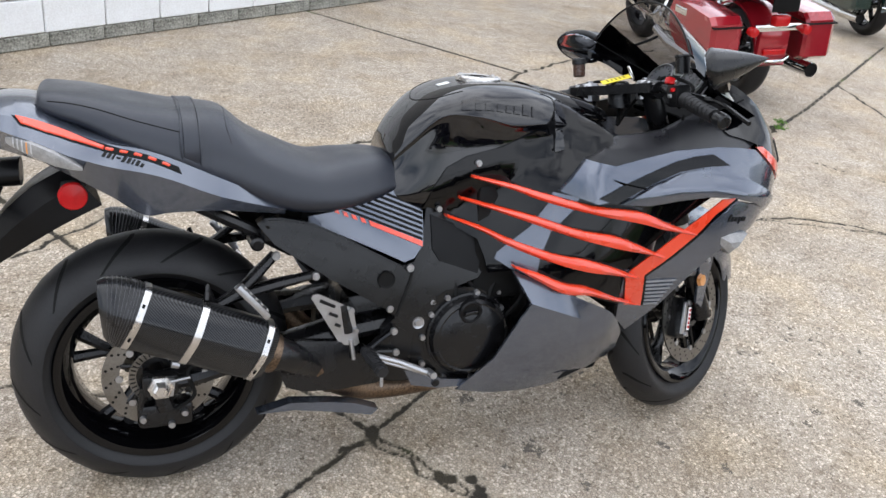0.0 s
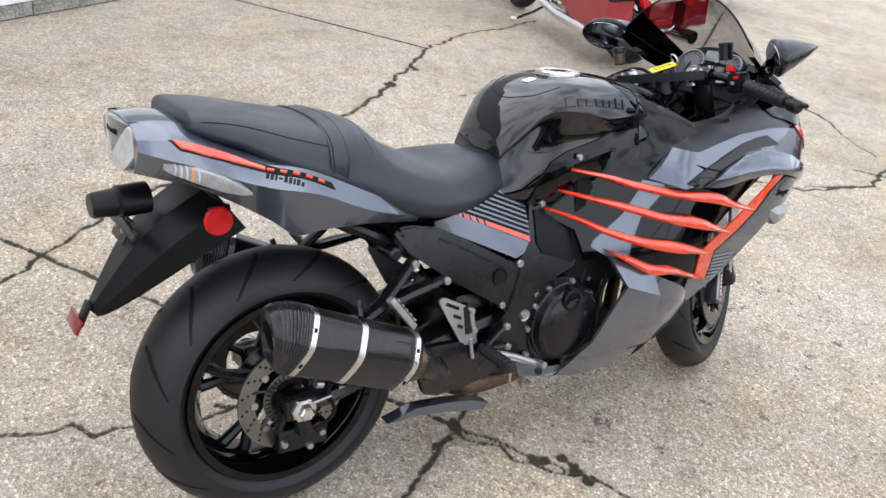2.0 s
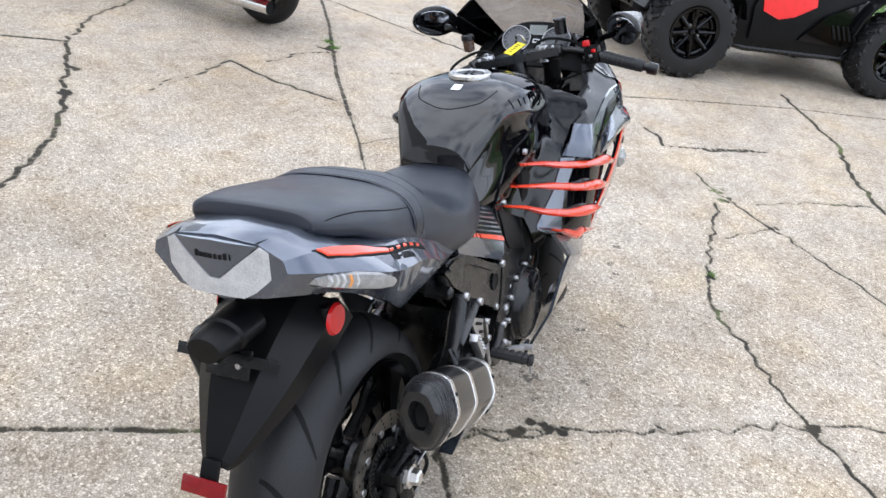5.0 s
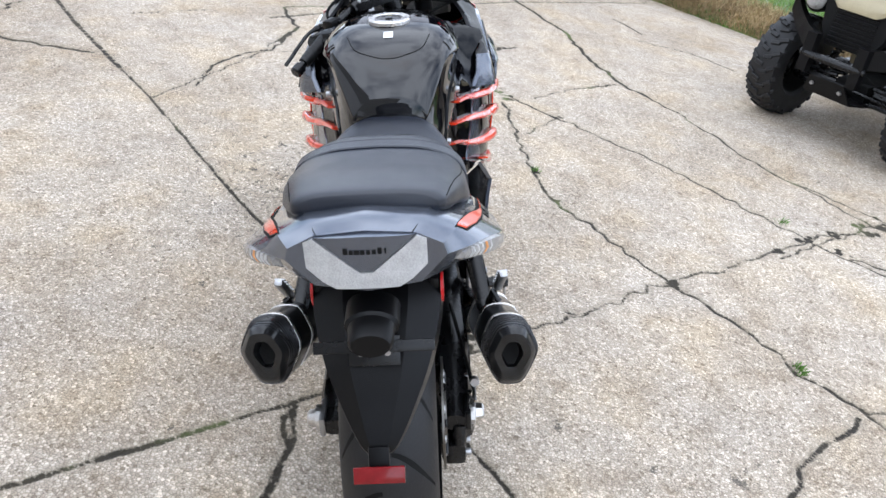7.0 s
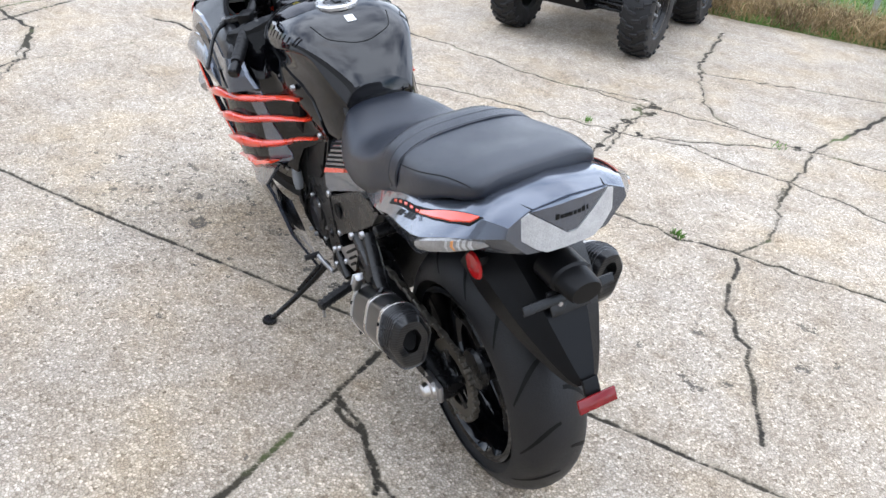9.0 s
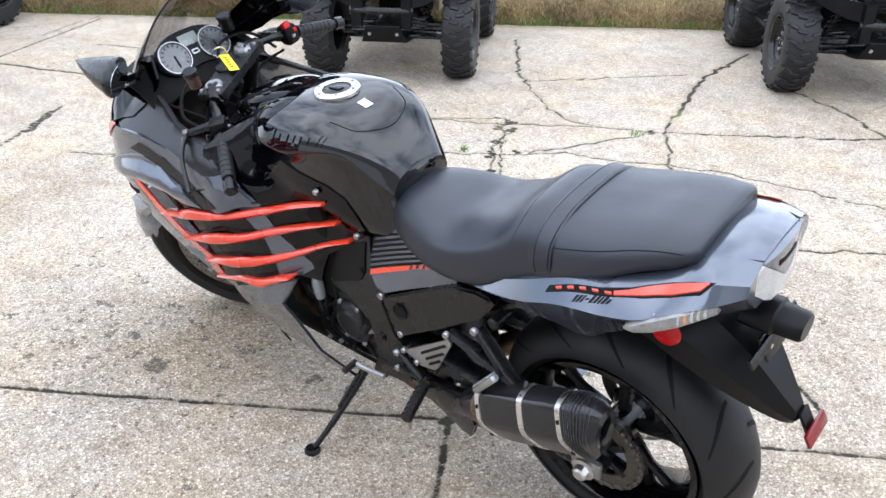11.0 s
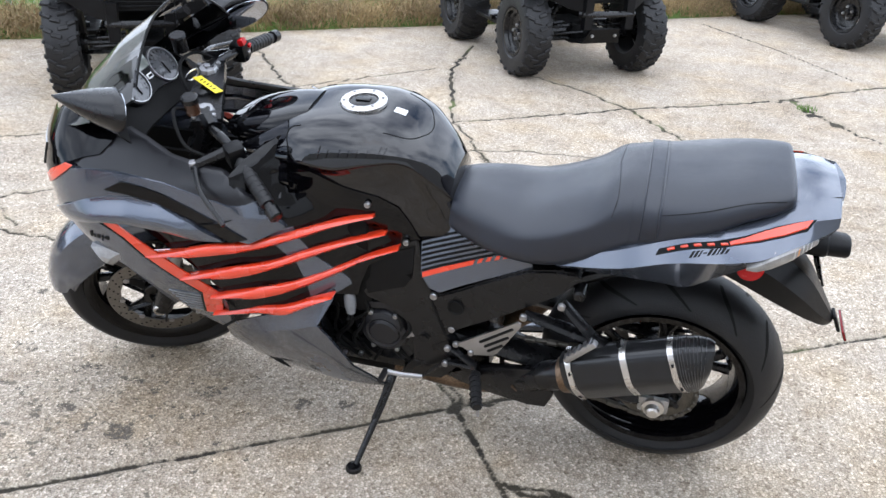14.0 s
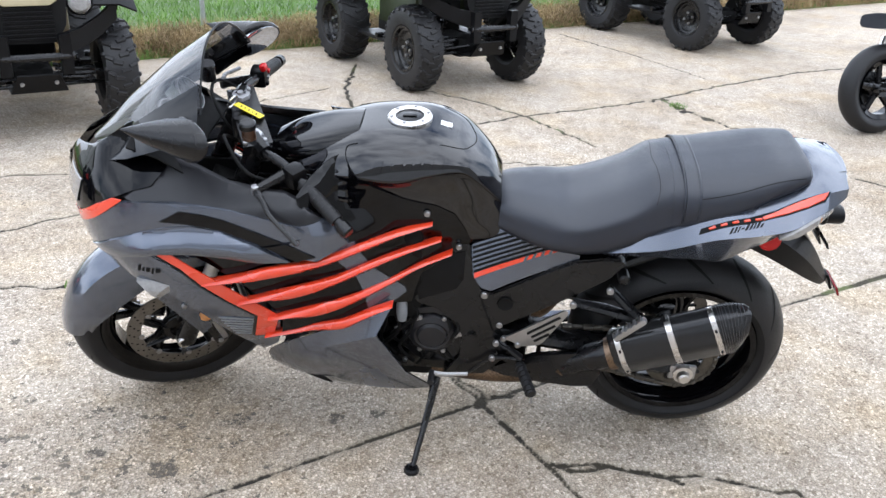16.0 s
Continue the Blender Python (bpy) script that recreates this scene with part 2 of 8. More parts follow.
M = dict(
    grey=surface("gunmetal_paint", (0.094, 0.108, 0.139), 0.25, 0.68, 0.05, 4.0, 900.0, coat=1.0, rough_vary=0.03),
    satin=surface("satin_cockpit_plastic", (0.010, 0.010, 0.012), 0.34, 0.0, 0.15, 12.0, 600.0, 0.12, ior=1.43),
    tankblack=surface("tank_black_lacquer", (0.002, 0.002, 0.003), 0.035, 0.0, 0.3, 6.0, 500.0, rough_vary=0.015, ior=1.58),
    gloss=surface("gloss_black_paint", (0.0015, 0.0015, 0.002), 0.04, 0.0, 0.3, 6.0, 500.0, rough_vary=0.02, ior=1.36),
    black=surface("satin_black_metal", (0.0042, 0.0042, 0.0048), 0.26, 0.0, 0.25, 20.0, 300.0, 0.12, ior=1.42),
    plastic=surface("black_plastic", (0.0035, 0.0035, 0.004), 0.36, 0.0, 0.2, 15.0, 500.0, 0.2, ior=1.27),
    dark=surface("dark_underside", (0.003, 0.003, 0.003), 0.7, 0.0, 0.3, 15.0, 200.0, 0.3, ior=1.3),
    seat=surface("black_vinyl", (0.0075, 0.0105, 0.0190), 0.37, 0.0, 0.12, 9.0, 700.0, 0.25, ior=1.56),
    tyre=surface("tyre_rubber", (0.011, 0.011, 0.012), 0.5, 0.0, 0.25, 12.0, 250.0, 0.3, ior=1.40),
    red=surface("orange_red_paint", (0.70, 0.045, 0.012), 0.28, 0.0, 0.06, 8.0, 400.0, coat=1.0),
    steel=surface("bright_steel", (0.62, 0.6, 0.58), 0.28, 1.0, 0.12, 20.0, 300.0),
    alloy=surface("brushed_alloy", (0.42, 0.42, 0.43), 0.4, 1.0, 0.15, 25.0, 400.0, 0.1),
    heat=surface("heat_tinted_steel", (0.11, 0.08, 0.06), 0.45, 1.0, 0.4, 14.0, 200.0, tint=(0.20, 0.14, 0.095)),
    chrome=surface("chrome", (0.8, 0.8, 0.8), 0.08, 1.0, 0.05, 10.0, 300.0),
    carbon=carbon_mat(),
    # carbon cap ribs: the light they reflect is put into this lighter grey
    ribs=surface("rib_highlight_grey", (0.075, 0.075, 0.079), 0.3, 0.7, 0.2, 30.0, 300.0),
    disc=surface("brake_disc_steel", (0.21, 0.198, 0.182), 0.36, 1.0, 0.2, 30.0, 250.0),
    chain=surface("oily_chain", (0.11, 0.1, 0.085), 0.5, 0.8, 0.3, 60.0, 300.0),
    redlens=surface("red_lens", (0.45, 0.008, 0.010), 0.2, 0.0, 0.15, 60.0, 500.0, coat=0.2, ior=1.35),
    reflector=surface("dark_red_reflector", (0.17, 0.005, 0.007), 0.18, 0.0, 0.2, 60.0, 500.0, coat=0.3, ior=1.4),
    amber=surface("amber_lens", (0.62, 0.26, 0.08), 0.15, 0.0, 0.15, 60.0, 500.0, coat=1.0),
    clear=surface("clear_lens", (0.62, 0.62, 0.62), 0.1, 0.15, 0.25, 40.0, 260.0, 0.25, coat=1.0),
    lens=surface("ribbed_clear_lens", (0.43, 0.43, 0.43), 0.14, 0.0, 0.18, 45.0, 320.0, 0.5, coat=1.0),
    signal=surface("clear_signal_lens", (0.24, 0.235, 0.23), 0.12, 0.0, 0.25, 60.0, 420.0, 0.6, coat=1.0),
    white=surface("white_print", (0.75, 0.75, 0.74), 0.5),
    amberfluid=surface("brown_fluid_cup", (0.05, 0.022, 0.012), 0.25, 0.0, 0.2, 40.0, 300.0),
    yellow=surface("yellow_tag", (0.75, 0.6, 0.02), 0.5, vary=0.1),
    decal=surface("grey_decal", (0.2, 0.21, 0.225), 0.4),
    lcd=surface("lcd_glass", (0.2, 0.22, 0.2), 0.15, coat=1.0),
    dial=surface("dial_face", (0.09, 0.093, 0.10), 0.3, coat=0.8),
    screen=tinted_screen("smoked_screen", (0.46, 0.455, 0.47), 0.07),
    mirror=surface("mirror_glass", (0.5, 0.52, 0.56), 0.02, 1.0, 0.0),
    concrete=concrete_mat(),
    maroon=surface("candy_red_paint", (0.33, 0.012, 0.022), 0.22, 0.25, 0.08, 6.0, 500.0, coat=1.0),
    utvred=surface("utv_red_plastic", (0.75, 0.02, 0.02), 0.35, 0.0, 0.08),
    olive=surface("olive_plastic", (0.035, 0.045, 0.02), 0.45, 0.0, 0.15),
    bottle=surface("bottle_green_paint", (0.012, 0.03, 0.025), 0.2, 0.2, 0.1, 6.0, 500.0, coat=1.0),
    mortar=surface("mortar", (0.36, 0.35, 0.33), 0.9, 0.0, 0.2, 8.0, 150.0, 0.4),
    block=surface("white_painted_block", (0.74, 0.74, 0.73), 0.75, 0.0, 0.06, 5.0, 90.0, 0.6, tint=(0.78, 0.79, 0.79)),
    footing=surface("stained_concrete", (0.10, 0.096, 0.072), 0.9, 0.0, 0.7, 5.0, 70.0, 0.9, tint=(0.27, 0.265, 0.23)),
    timber=surface("brown_timber", (0.16, 0.085, 0.045), 0.8, 0.0, 0.35, 12.0, 140.0, 0.5),
    turf=surface("turf", (0.045, 0.10, 0.012), 0.95, 0.0, 0.35, 3.0, 60.0, 0.8, tint=(0.075, 0.13, 0.022)),
    straw=surface("straw", (0.17, 0.11, 0.05), 0.9, 0.0, 0.45, 2.5, 30.0, tint=(0.33, 0.24, 0.12)),
    grass=surface("grass_blades", (0.055, 0.135, 0.012), 0.8, 0.0, 0.35, 2.0, 20.0, tint=(0.10, 0.21, 0.025)),
    galv=surface("galvanised_steel", (0.42, 0.43, 0.43), 0.5, 0.7, 0.15, 30.0, 300.0),
    siding=surface("white_siding", (0.72, 0.72, 0.71), 0.6, 0.0, 0.06, 4.0, 90.0, 0.2),
    tan=surface("tan_plastic", (0.34, 0.29, 0.18), 0.4, 0.0, 0.1),
)


# ---- mesh helpers ----
def finish(name, bm, material, parent=None, label="", smooth=35, m=None):
    bmesh.ops.recalc_face_normals(bm, faces=bm.faces)
    me = bpy.data.meshes.new(name)
    bm.to_mesh(me)
    bm.free()
    me.materials.append(M[material] if isinstance(material, str) else material)
    if smooth:
        me.polygons.foreach_set("use_smooth", [True] * len(me.polygons))
        me.set_sharp_from_angle(angle=radians(smooth))
    ob = new(name, me)
    if parent is not None:
        ob.parent = parent
    if m is not None:
        ob.matrix_basis = m
    if label:
        tagged(ob, label)
    return ob


def part(name, bm, material, parent, label="", smooth=35, m=None):
    return finish(name, bm, material, parent, label, smooth, m)


def thing(name, m, label, category, group="", kind=""):
    ob = new(name)
    ob.empty_display_size = 0.1
    ob.matrix_basis = m
    return tagged(ob, label, category, group, kind)


def spline(pts, n=6, closed=False):
    """Catmull-Rom through points of any size."""
    P = [np.array(p, float) for p in pts]
    k, out = len(P), []
    for i in range(k if closed else k - 1):
        if closed:
            a, b, c, d = P[i - 1], P[i], P[(i + 1) % k], P[(i + 2) % k]
        else:
            a, b, c, d = P[max(i - 1, 0)], P[i], P[i + 1], P[min(i + 2, k - 1)]
        for j in range(n):
            t = j / n
            out.append(0.5 * (2 * b + (c - a) * t + (2 * a - 5 * b + 4 * c - d) * t * t + (3 * b - a - 3 * c + d) * t ** 3))
    if not closed:
        out.append(P[-1])
    return out


def loft(rings, cap=True, closed=True, bm=None):
    bm = bm or bmesh.new()
    R = [[bm.verts.new(tuple(p)) for p in r] for r in rings]
    k = len(R[0])
    for a, b in zip(R, R[1:]):
        for i in range(k if closed else k - 1):
            j = (i + 1) % k
            bm.faces.new((a[i], a[j], b[j], b[i]))
    if cap and closed:
        bm.faces.new(R[0])
        bm.faces.new(R[-1][::-1])
    return bm


def half_loft(sections, nx=4, ny=4, cap=True):
    """Rings from half profiles (x, [(y, z)...]) running from the top centre to the bottom, mirrored in y."""
    k = len(sections[0][1])
    flat = [np.array([x, *[v for p in prof for v in p]]) for x, prof in sections]
    dense = spline(flat, nx)
    rings = []
    for d in dense:
        x, prof = d[0], d[1:].reshape(k, 2)
        h = spline(prof, ny)
        left = [(x, p[0], p[1]) for p in h]
        right = [(x, -p[0], p[1]) for p in h[-2:0:-1]]
        rings.append(left + right)
    return loft(rings, cap)


def tube(path, r, seg=10, bm=None, cap=True, flat=1.0):
    """A round bar along points; r is one radius or one for each point."""
    P = [Vector(p) for p in path]
    rs = r if isinstance(r, (list, tuple)) else [r] * len(P)
    rings, up = [], None
    for i, p in enumerate(P):
        d = (P[min(i + 1, len(P) - 1)] - P[max(i - 1, 0)]).normalized()
        if up is None:
            up = Vector((0, 0, 1)) if abs(d.z) < 0.9 else Vector((1, 0, 0))
        side = d.cross(up).normalized()
        up = side.cross(d).normalized()
        rings.append([p + side * (math.cos(a) * rs[i]) + up * (math.sin(a) * rs[i] * flat) for a in (2 * math.pi * k / seg for k in range(seg))])
    return loft(rings, cap, True, bm)


def lathe(prof, seg=32, axis="y", center=(0, 0, 0), bm=None, closed=False):
    """Turn (radius, height) points round an axis."""
    rings = []
    for k in range(seg):
        a = 2 * math.pi * k / seg
        ring = []
        for r, h in prof:
            u, v = r * math.cos(a), r * math.sin(a)
            p = {"y": (u, h, v), "x": (h, u, v), "z": (u, v, h)}[axis]
            ring.append((p[0] + center[0], p[1] + center[1], p[2] + center[2]))
        rings.append(ring)
    bm = bm or bmesh.new()
    R = [[bm.verts.new(p) for p in r] for r in rings]
    k = len(prof)
    for i in range(seg):
        a, b = R[i], R[(i + 1) % seg]
        for j in range(k if closed else k - 1):
            q = (j + 1) % k
            bm.faces.new((a[j], a[q], b[q], b[j]))
    bmesh.ops.remove_doubles(bm, verts=bm.verts, dist=1e-5)
    return bm


def box(size, center=(0, 0, 0), bevel=0.0, bm=None, taper=1.0, seg=2):
    b2 = bmesh.new()
    bmesh.ops.create_cube(b2, size=1.0)
    for v in b2.verts:
        f = taper if v.co.z > 0 else 1.0
        v.co = Vector((v.co.x * size[0] * f, v.co.y * size[1] * f, v.co.z * size[2]))
    if bevel:
        bmesh.ops.bevel(b2, geom=b2.edges[:], offset=bevel, segments=seg, affect="EDGES", profile=0.6)
    bmesh.ops.translate(b2, verts=b2.verts, vec=center)
    return b2 if bm is None else absorb(bm, b2)


def absorb(bm, other):
    me = bpy.data.meshes.new("tmp")
    other.to_mesh(me)
    other.free()
    bm.from_mesh(me)
    bpy.data.meshes.remove(me)
    return bm


def transform(bm, m):
    bmesh.ops.transform(bm, matrix=m, verts=bm.verts)
    return bm


def panel(outline, yf, side=1, thick=0.006, step=0.035, round_n=0, lip=0.0):
    """A shell of a side-view outline (x, z), bulged to y = yf(x, z); lip rolls the rim inwards."""
    pts = [tuple(p) for p in (spline(outline, round_n, True) if round_n else outline)]
    bm = bmesh.new()
    f = bm.faces.new([bm.verts.new((p[0], 0, p[1])) for p in pts])
    if lip:
        bmesh.ops.inset_region(bm, faces=[f], thickness=max(0.004, lip * 1.4), use_even_offset=True, use_boundary=True)
    bmesh.ops.triangulate(bm, faces=bm.faces[:])
    xs, zs = [p[0] for p in pts], [p[1] for p in pts]
    for axis, lo, hi in ((0, min(xs), max(xs)), (2, min(zs), max(zs))):
        k = int((hi - lo) / step)
        for i in range(1, k + 1):
            co, no = [0, 0, 0], [0, 0, 0]
            co[axis], no[axis] = lo + (hi - lo) * i / (k + 1), 1
            bmesh.ops.bisect_plane(bm, geom=bm.verts[:] + bm.edges[:] + bm.faces[:], plane_co=co, plane_no=no, dist=1e-6)
    rim = {v for e in bm.edges if e.is_boundary for v in e.verts}
    for v in bm.verts:
        v.co.y = side * max(0.002, yf(v.co.x, v.co.z) - (lip if v in rim else 0.0))
    bmesh.ops.recalc_face_normals(bm, faces=bm.faces)
    bmesh.ops.dissolve_limit(bm, angle_limit=0.001, verts=bm.verts, edges=bm.edges)
    bmesh.ops.triangulate(bm, faces=bm.faces[:])
    r = bmesh.ops.extrude_face_region(bm, geom=bm.faces[:])
    for g in r["geom"]:
        if isinstance(g, bmesh.types.BMVert):
            g.co.y -= side * thick
    return bm


def quad_fit(ctrl):
    """A smooth second-order sheet y(x, z) near the control points (x, z, y)."""
    c = np.array(ctrl)
    A = np.stack([np.ones(len(c)), c[:, 0], c[:, 1], c[:, 0] ** 2, c[:, 0] * c[:, 1], c[:, 1] ** 2], 1)
    k = np.linalg.lstsq(A, c[:, 2], rcond=None)[0]
    return lambda x, z: float(k @ np.array([1, x, z, x * x, x * z, z * z]))


def bolt(center, axis="y", r=0.011, h=0.008, side=1, bm=None):
    return lathe([(0.0001, h * side), (r * 0.45, h * side), (r * 0.5, h * 0.55 * side), (r * 0.55, h * side), (r * 0.85, h * side), (r, h * 0.6 * side), (r, -0.004 * side)], 12, axis, center, bm)


def tree_of(ob):
    return BVHTree.FromPolygons([v.co for v in ob.data.vertices], [tuple(p.vertices) for p in ob.data.polygons])


def wrapped_bars(name, glyphs, height, material, parent, tree, origin, u, v, lift=0.001, thick=0.003, shear=0.15, label=""):
    """A plain mark of slanted bars, glyphs = (width, height share, base share), dropped on to the tree like lettering."""
    u, v = Vector(u).normalized(), Vector(v).normalized()
    nrm = u.cross(v).normalized()
    gap = 0.012 * height / 0.056
    x = -(sum(g[0] for g in glyphs) + gap * (len(glyphs) - 1)) / 2
    for w, h, b in glyphs:
        bm = bmesh.new()
        z0, z1 = height * (b - 0.5), height * (b + h - 0.5)
        grid = {}
        for i in range(4):
            for j in range(4):
                zz = z0 + (z1 - z0) * j / 3
                p = Vector(origin) + u * (x + w * i / 3 + shear * zz) + v * zz + nrm * 0.15
                hit = tree.ray_cast(p, -nrm)
                grid[i, j] = (hit[0] if hit[0] is not None else p - nrm * 0.15) + nrm * lift
        lo = {k: bm.verts.new(q - nrm * 0.002) for k, q in grid.items()}
        hi = {k: bm.verts.new(q + nrm * thick) for k, q in grid.items()}
        for i in range(3):
            for j in range(3):
                bm.faces.new((hi[i, j], hi[i + 1, j], hi[i + 1, j + 1], hi[i, j + 1]))
        rim = [(i, 0) for i in range(3)] + [(3, j) for j in range(3)] + [(3 - i, 3) for i in range(3)] + [(0, 3 - j) for j in range(3)]
        for a, c in zip(rim, rim[1:] + rim[:1]):
            bm.faces.new((lo[a], lo[c], hi[c], hi[a]))
        x += w + gap
        part(name, bm, material, parent, label)


# ---- ground ----
SLOPE = 35.2                       # direction of the slab joints, wall and kerb edge, degrees from x
JOINTS = [
    [(-3.6, -1.15), (-1.17, 0.5), (-0.6, 0.87), (0.57, 1.67), (1.55, 2.38), (2.41, 2.96), (3.38, 3.68), (4.57, 4.47), (7.2, 6.36), (12.0, 9.7)],
    [(-1.4, 4.6), (-0.34, 3.0), (0.0, 2.51), (0.38, 1.95), (0.57, 1.68)],
    [(0.8, 7.5), (1.36, 6.65), (2.05, 5.78), (2.56, 5.12)],
    [(4.1, 2.7), (4.93, 1.87), (5.7, 0.95), (6.57, -0.42)],
]
CRACKS = []
CRACKS.append([(0.57, 1.68), (1.85, -0.12), (2.02, -0.44), (2.17, -0.64), (2.51, -0.31)])
CRACKS.append([(3.49, 1.36), (3.25, 1.2), (2.48, 0.38), (1.72, -0.22), (1.59, -0.4), (1.33, -0.47), (0.84, -0.7), (0.1, -0.77)])
CRACKS.append([(3.1, 1.2), (2.18, 1.11), (1.88, 1.03), (1.41, 0.74), (1.01, 0.43), (0.86, 0.36), (-0.04, -0.3)])
CRACKS.append([(6.11, 1.04), (4.95, 0.59), (4.25, 0.5), (3.83, 0.37), (3.43, 0.12), (3.09, -0.04), (2.77, -0.14), (2.15, -0.53), (1.68, -0.88), (1.35, -1.04), (0.36, -1.79), (-0.34, -2.24), (-0.7, -2.51), (-1.04, -2.87), (-2.08, -3.76), (-3.19, -4.41)])
CRACKS.append([(2.67, 1.09), (2.98, 0.89)])
CRACKS.append([(3.26, 1.0), (3.55, 0.73), (3.78, 0.41)])
CRACKS.append([(3.98, 1.38), (4.31, 1.02)])
CRACKS.append([(2.41, 2.96), (3.38, 2.6), (3.94, 2.5), (4.42, 2.66), (4.69, 2.29)])
CRACKS.append([(2.66, 4.21), (3.07, 4.29), (2.95, 3.89), (2.93, 3.42)])
CRACKS.append([(3.26, 4.13), (3.6, 4.11), (3.88, 3.97)])
CRACKS.append([(0.28, 1.47), (0.57, 1.68)])
CRACKS.append([(0.0, 1.99), (0.19, 1.94), (0.36, 1.95)])
CRACKS.append([(0.61, 0.22), (0.43, 0.43), (0.28, 0.54)])
CRACKS.append([(3.37, -2.33), (2.72, -1.5), (2.21, -1.06), (1.91, -0.87), (1.72, -0.88)])
CRACKS.append([(1.78, -3.16), (1.72, -2.28), (1.52, -1.6), (1.36, -1.08), (0.95, -0.39)])
CRACKS.append([(2.03, -0.51), (1.88, -0.22), (1.64, 0.09)])
CRACKS.append([(1.43, -0.9), (1.72, -0.26)])
CRACKS.append([(1.19, -2.43), (0.67, -2.08), (0.36, -1.79), (-0.07, -1.16)])
CRACKS.append([(-0.7, -2.51), (-0.85, -2.15), (-1.05, -1.8), (-1.3, -1.6)])
CRACKS.append([(0.36, 1.95), (-0.16, 1.97), (-0.6, 2.08)])
CRACKS.append([(-0.08, -5.21), (-0.77, -4.18), (-1.23, -3.33)])
CRACKS.append([(-1.53, -0.84), (-1.67, -0.72)])
CRACKS.append([(2.56, 5.12), (3.16, 5.5), (3.65, 5.65), (4.14, 5.89)])
CRACKS.append([(2.56, 5.12), (1.87, 4.41), (1.44, 4.03), (0.14, 3.29), (-0.42, 2.78)])
CRACKS.append([(2.66, 2.81), (3.0, 2.81), (3.25, 2.71), (3.47, 2.56), (3.84, 2.52)])
CRACKS.append([(5.34, 5.0), (4.84, 3.37)])
CRACKS.append([(0.57, 1.68), (0.72, 1.42), (0.82, 1.36)])

CRACKS.append([(4.11, 1.79), (4.0, 1.67), (3.84, 1.62), (3.9, 1.52), (4.26, 1.11)])
CRACKS.append([(0.28, 0.54), (0.07, 0.69), (-0.07, 0.8), (-0.22, 0.92)])
CRACKS.append([(1.05, -0.51), (0.81, -0.22), (0.68, -0.04), (0.64, 0.17)])
THIN = []
THIN.append([(2.58, -1.35), (2.14, -1.9), (1.84, -2.28)])
THIN.append([(3.4, 2.62), (3.47, 2.34), (3.64, 1.99)])
THIN.append([(2.13, -0.63), (2.19, -0.85), (2.15, -1.0)])
THIN.append([(2.66, 4.21), (2.45, 4.25), (2.23, 4.18)])
THIN.append([(4.84, 3.37), (4.66, 3.14), (4.53, 2.82)])
THIN.append([(3.74, 3.48), (4.07, 3.08)])
THIN.append([(5.66, 0.08), (5.46, -0.02), (5.26, -0.09)])
THIN.append([(5.04, -0.01), (4.91, -0.39), (4.57, -0.65)])
THIN.append([(6.28, 0.25), (6.56, -0.18), (6.74, -0.59)])


def graded(stretches):
    out = []
    for lo, hi, step in stretches:
        out += list(np.arange(lo, hi - step * 0.4, step))
    return np.array(out + [stretches[-1][1]])


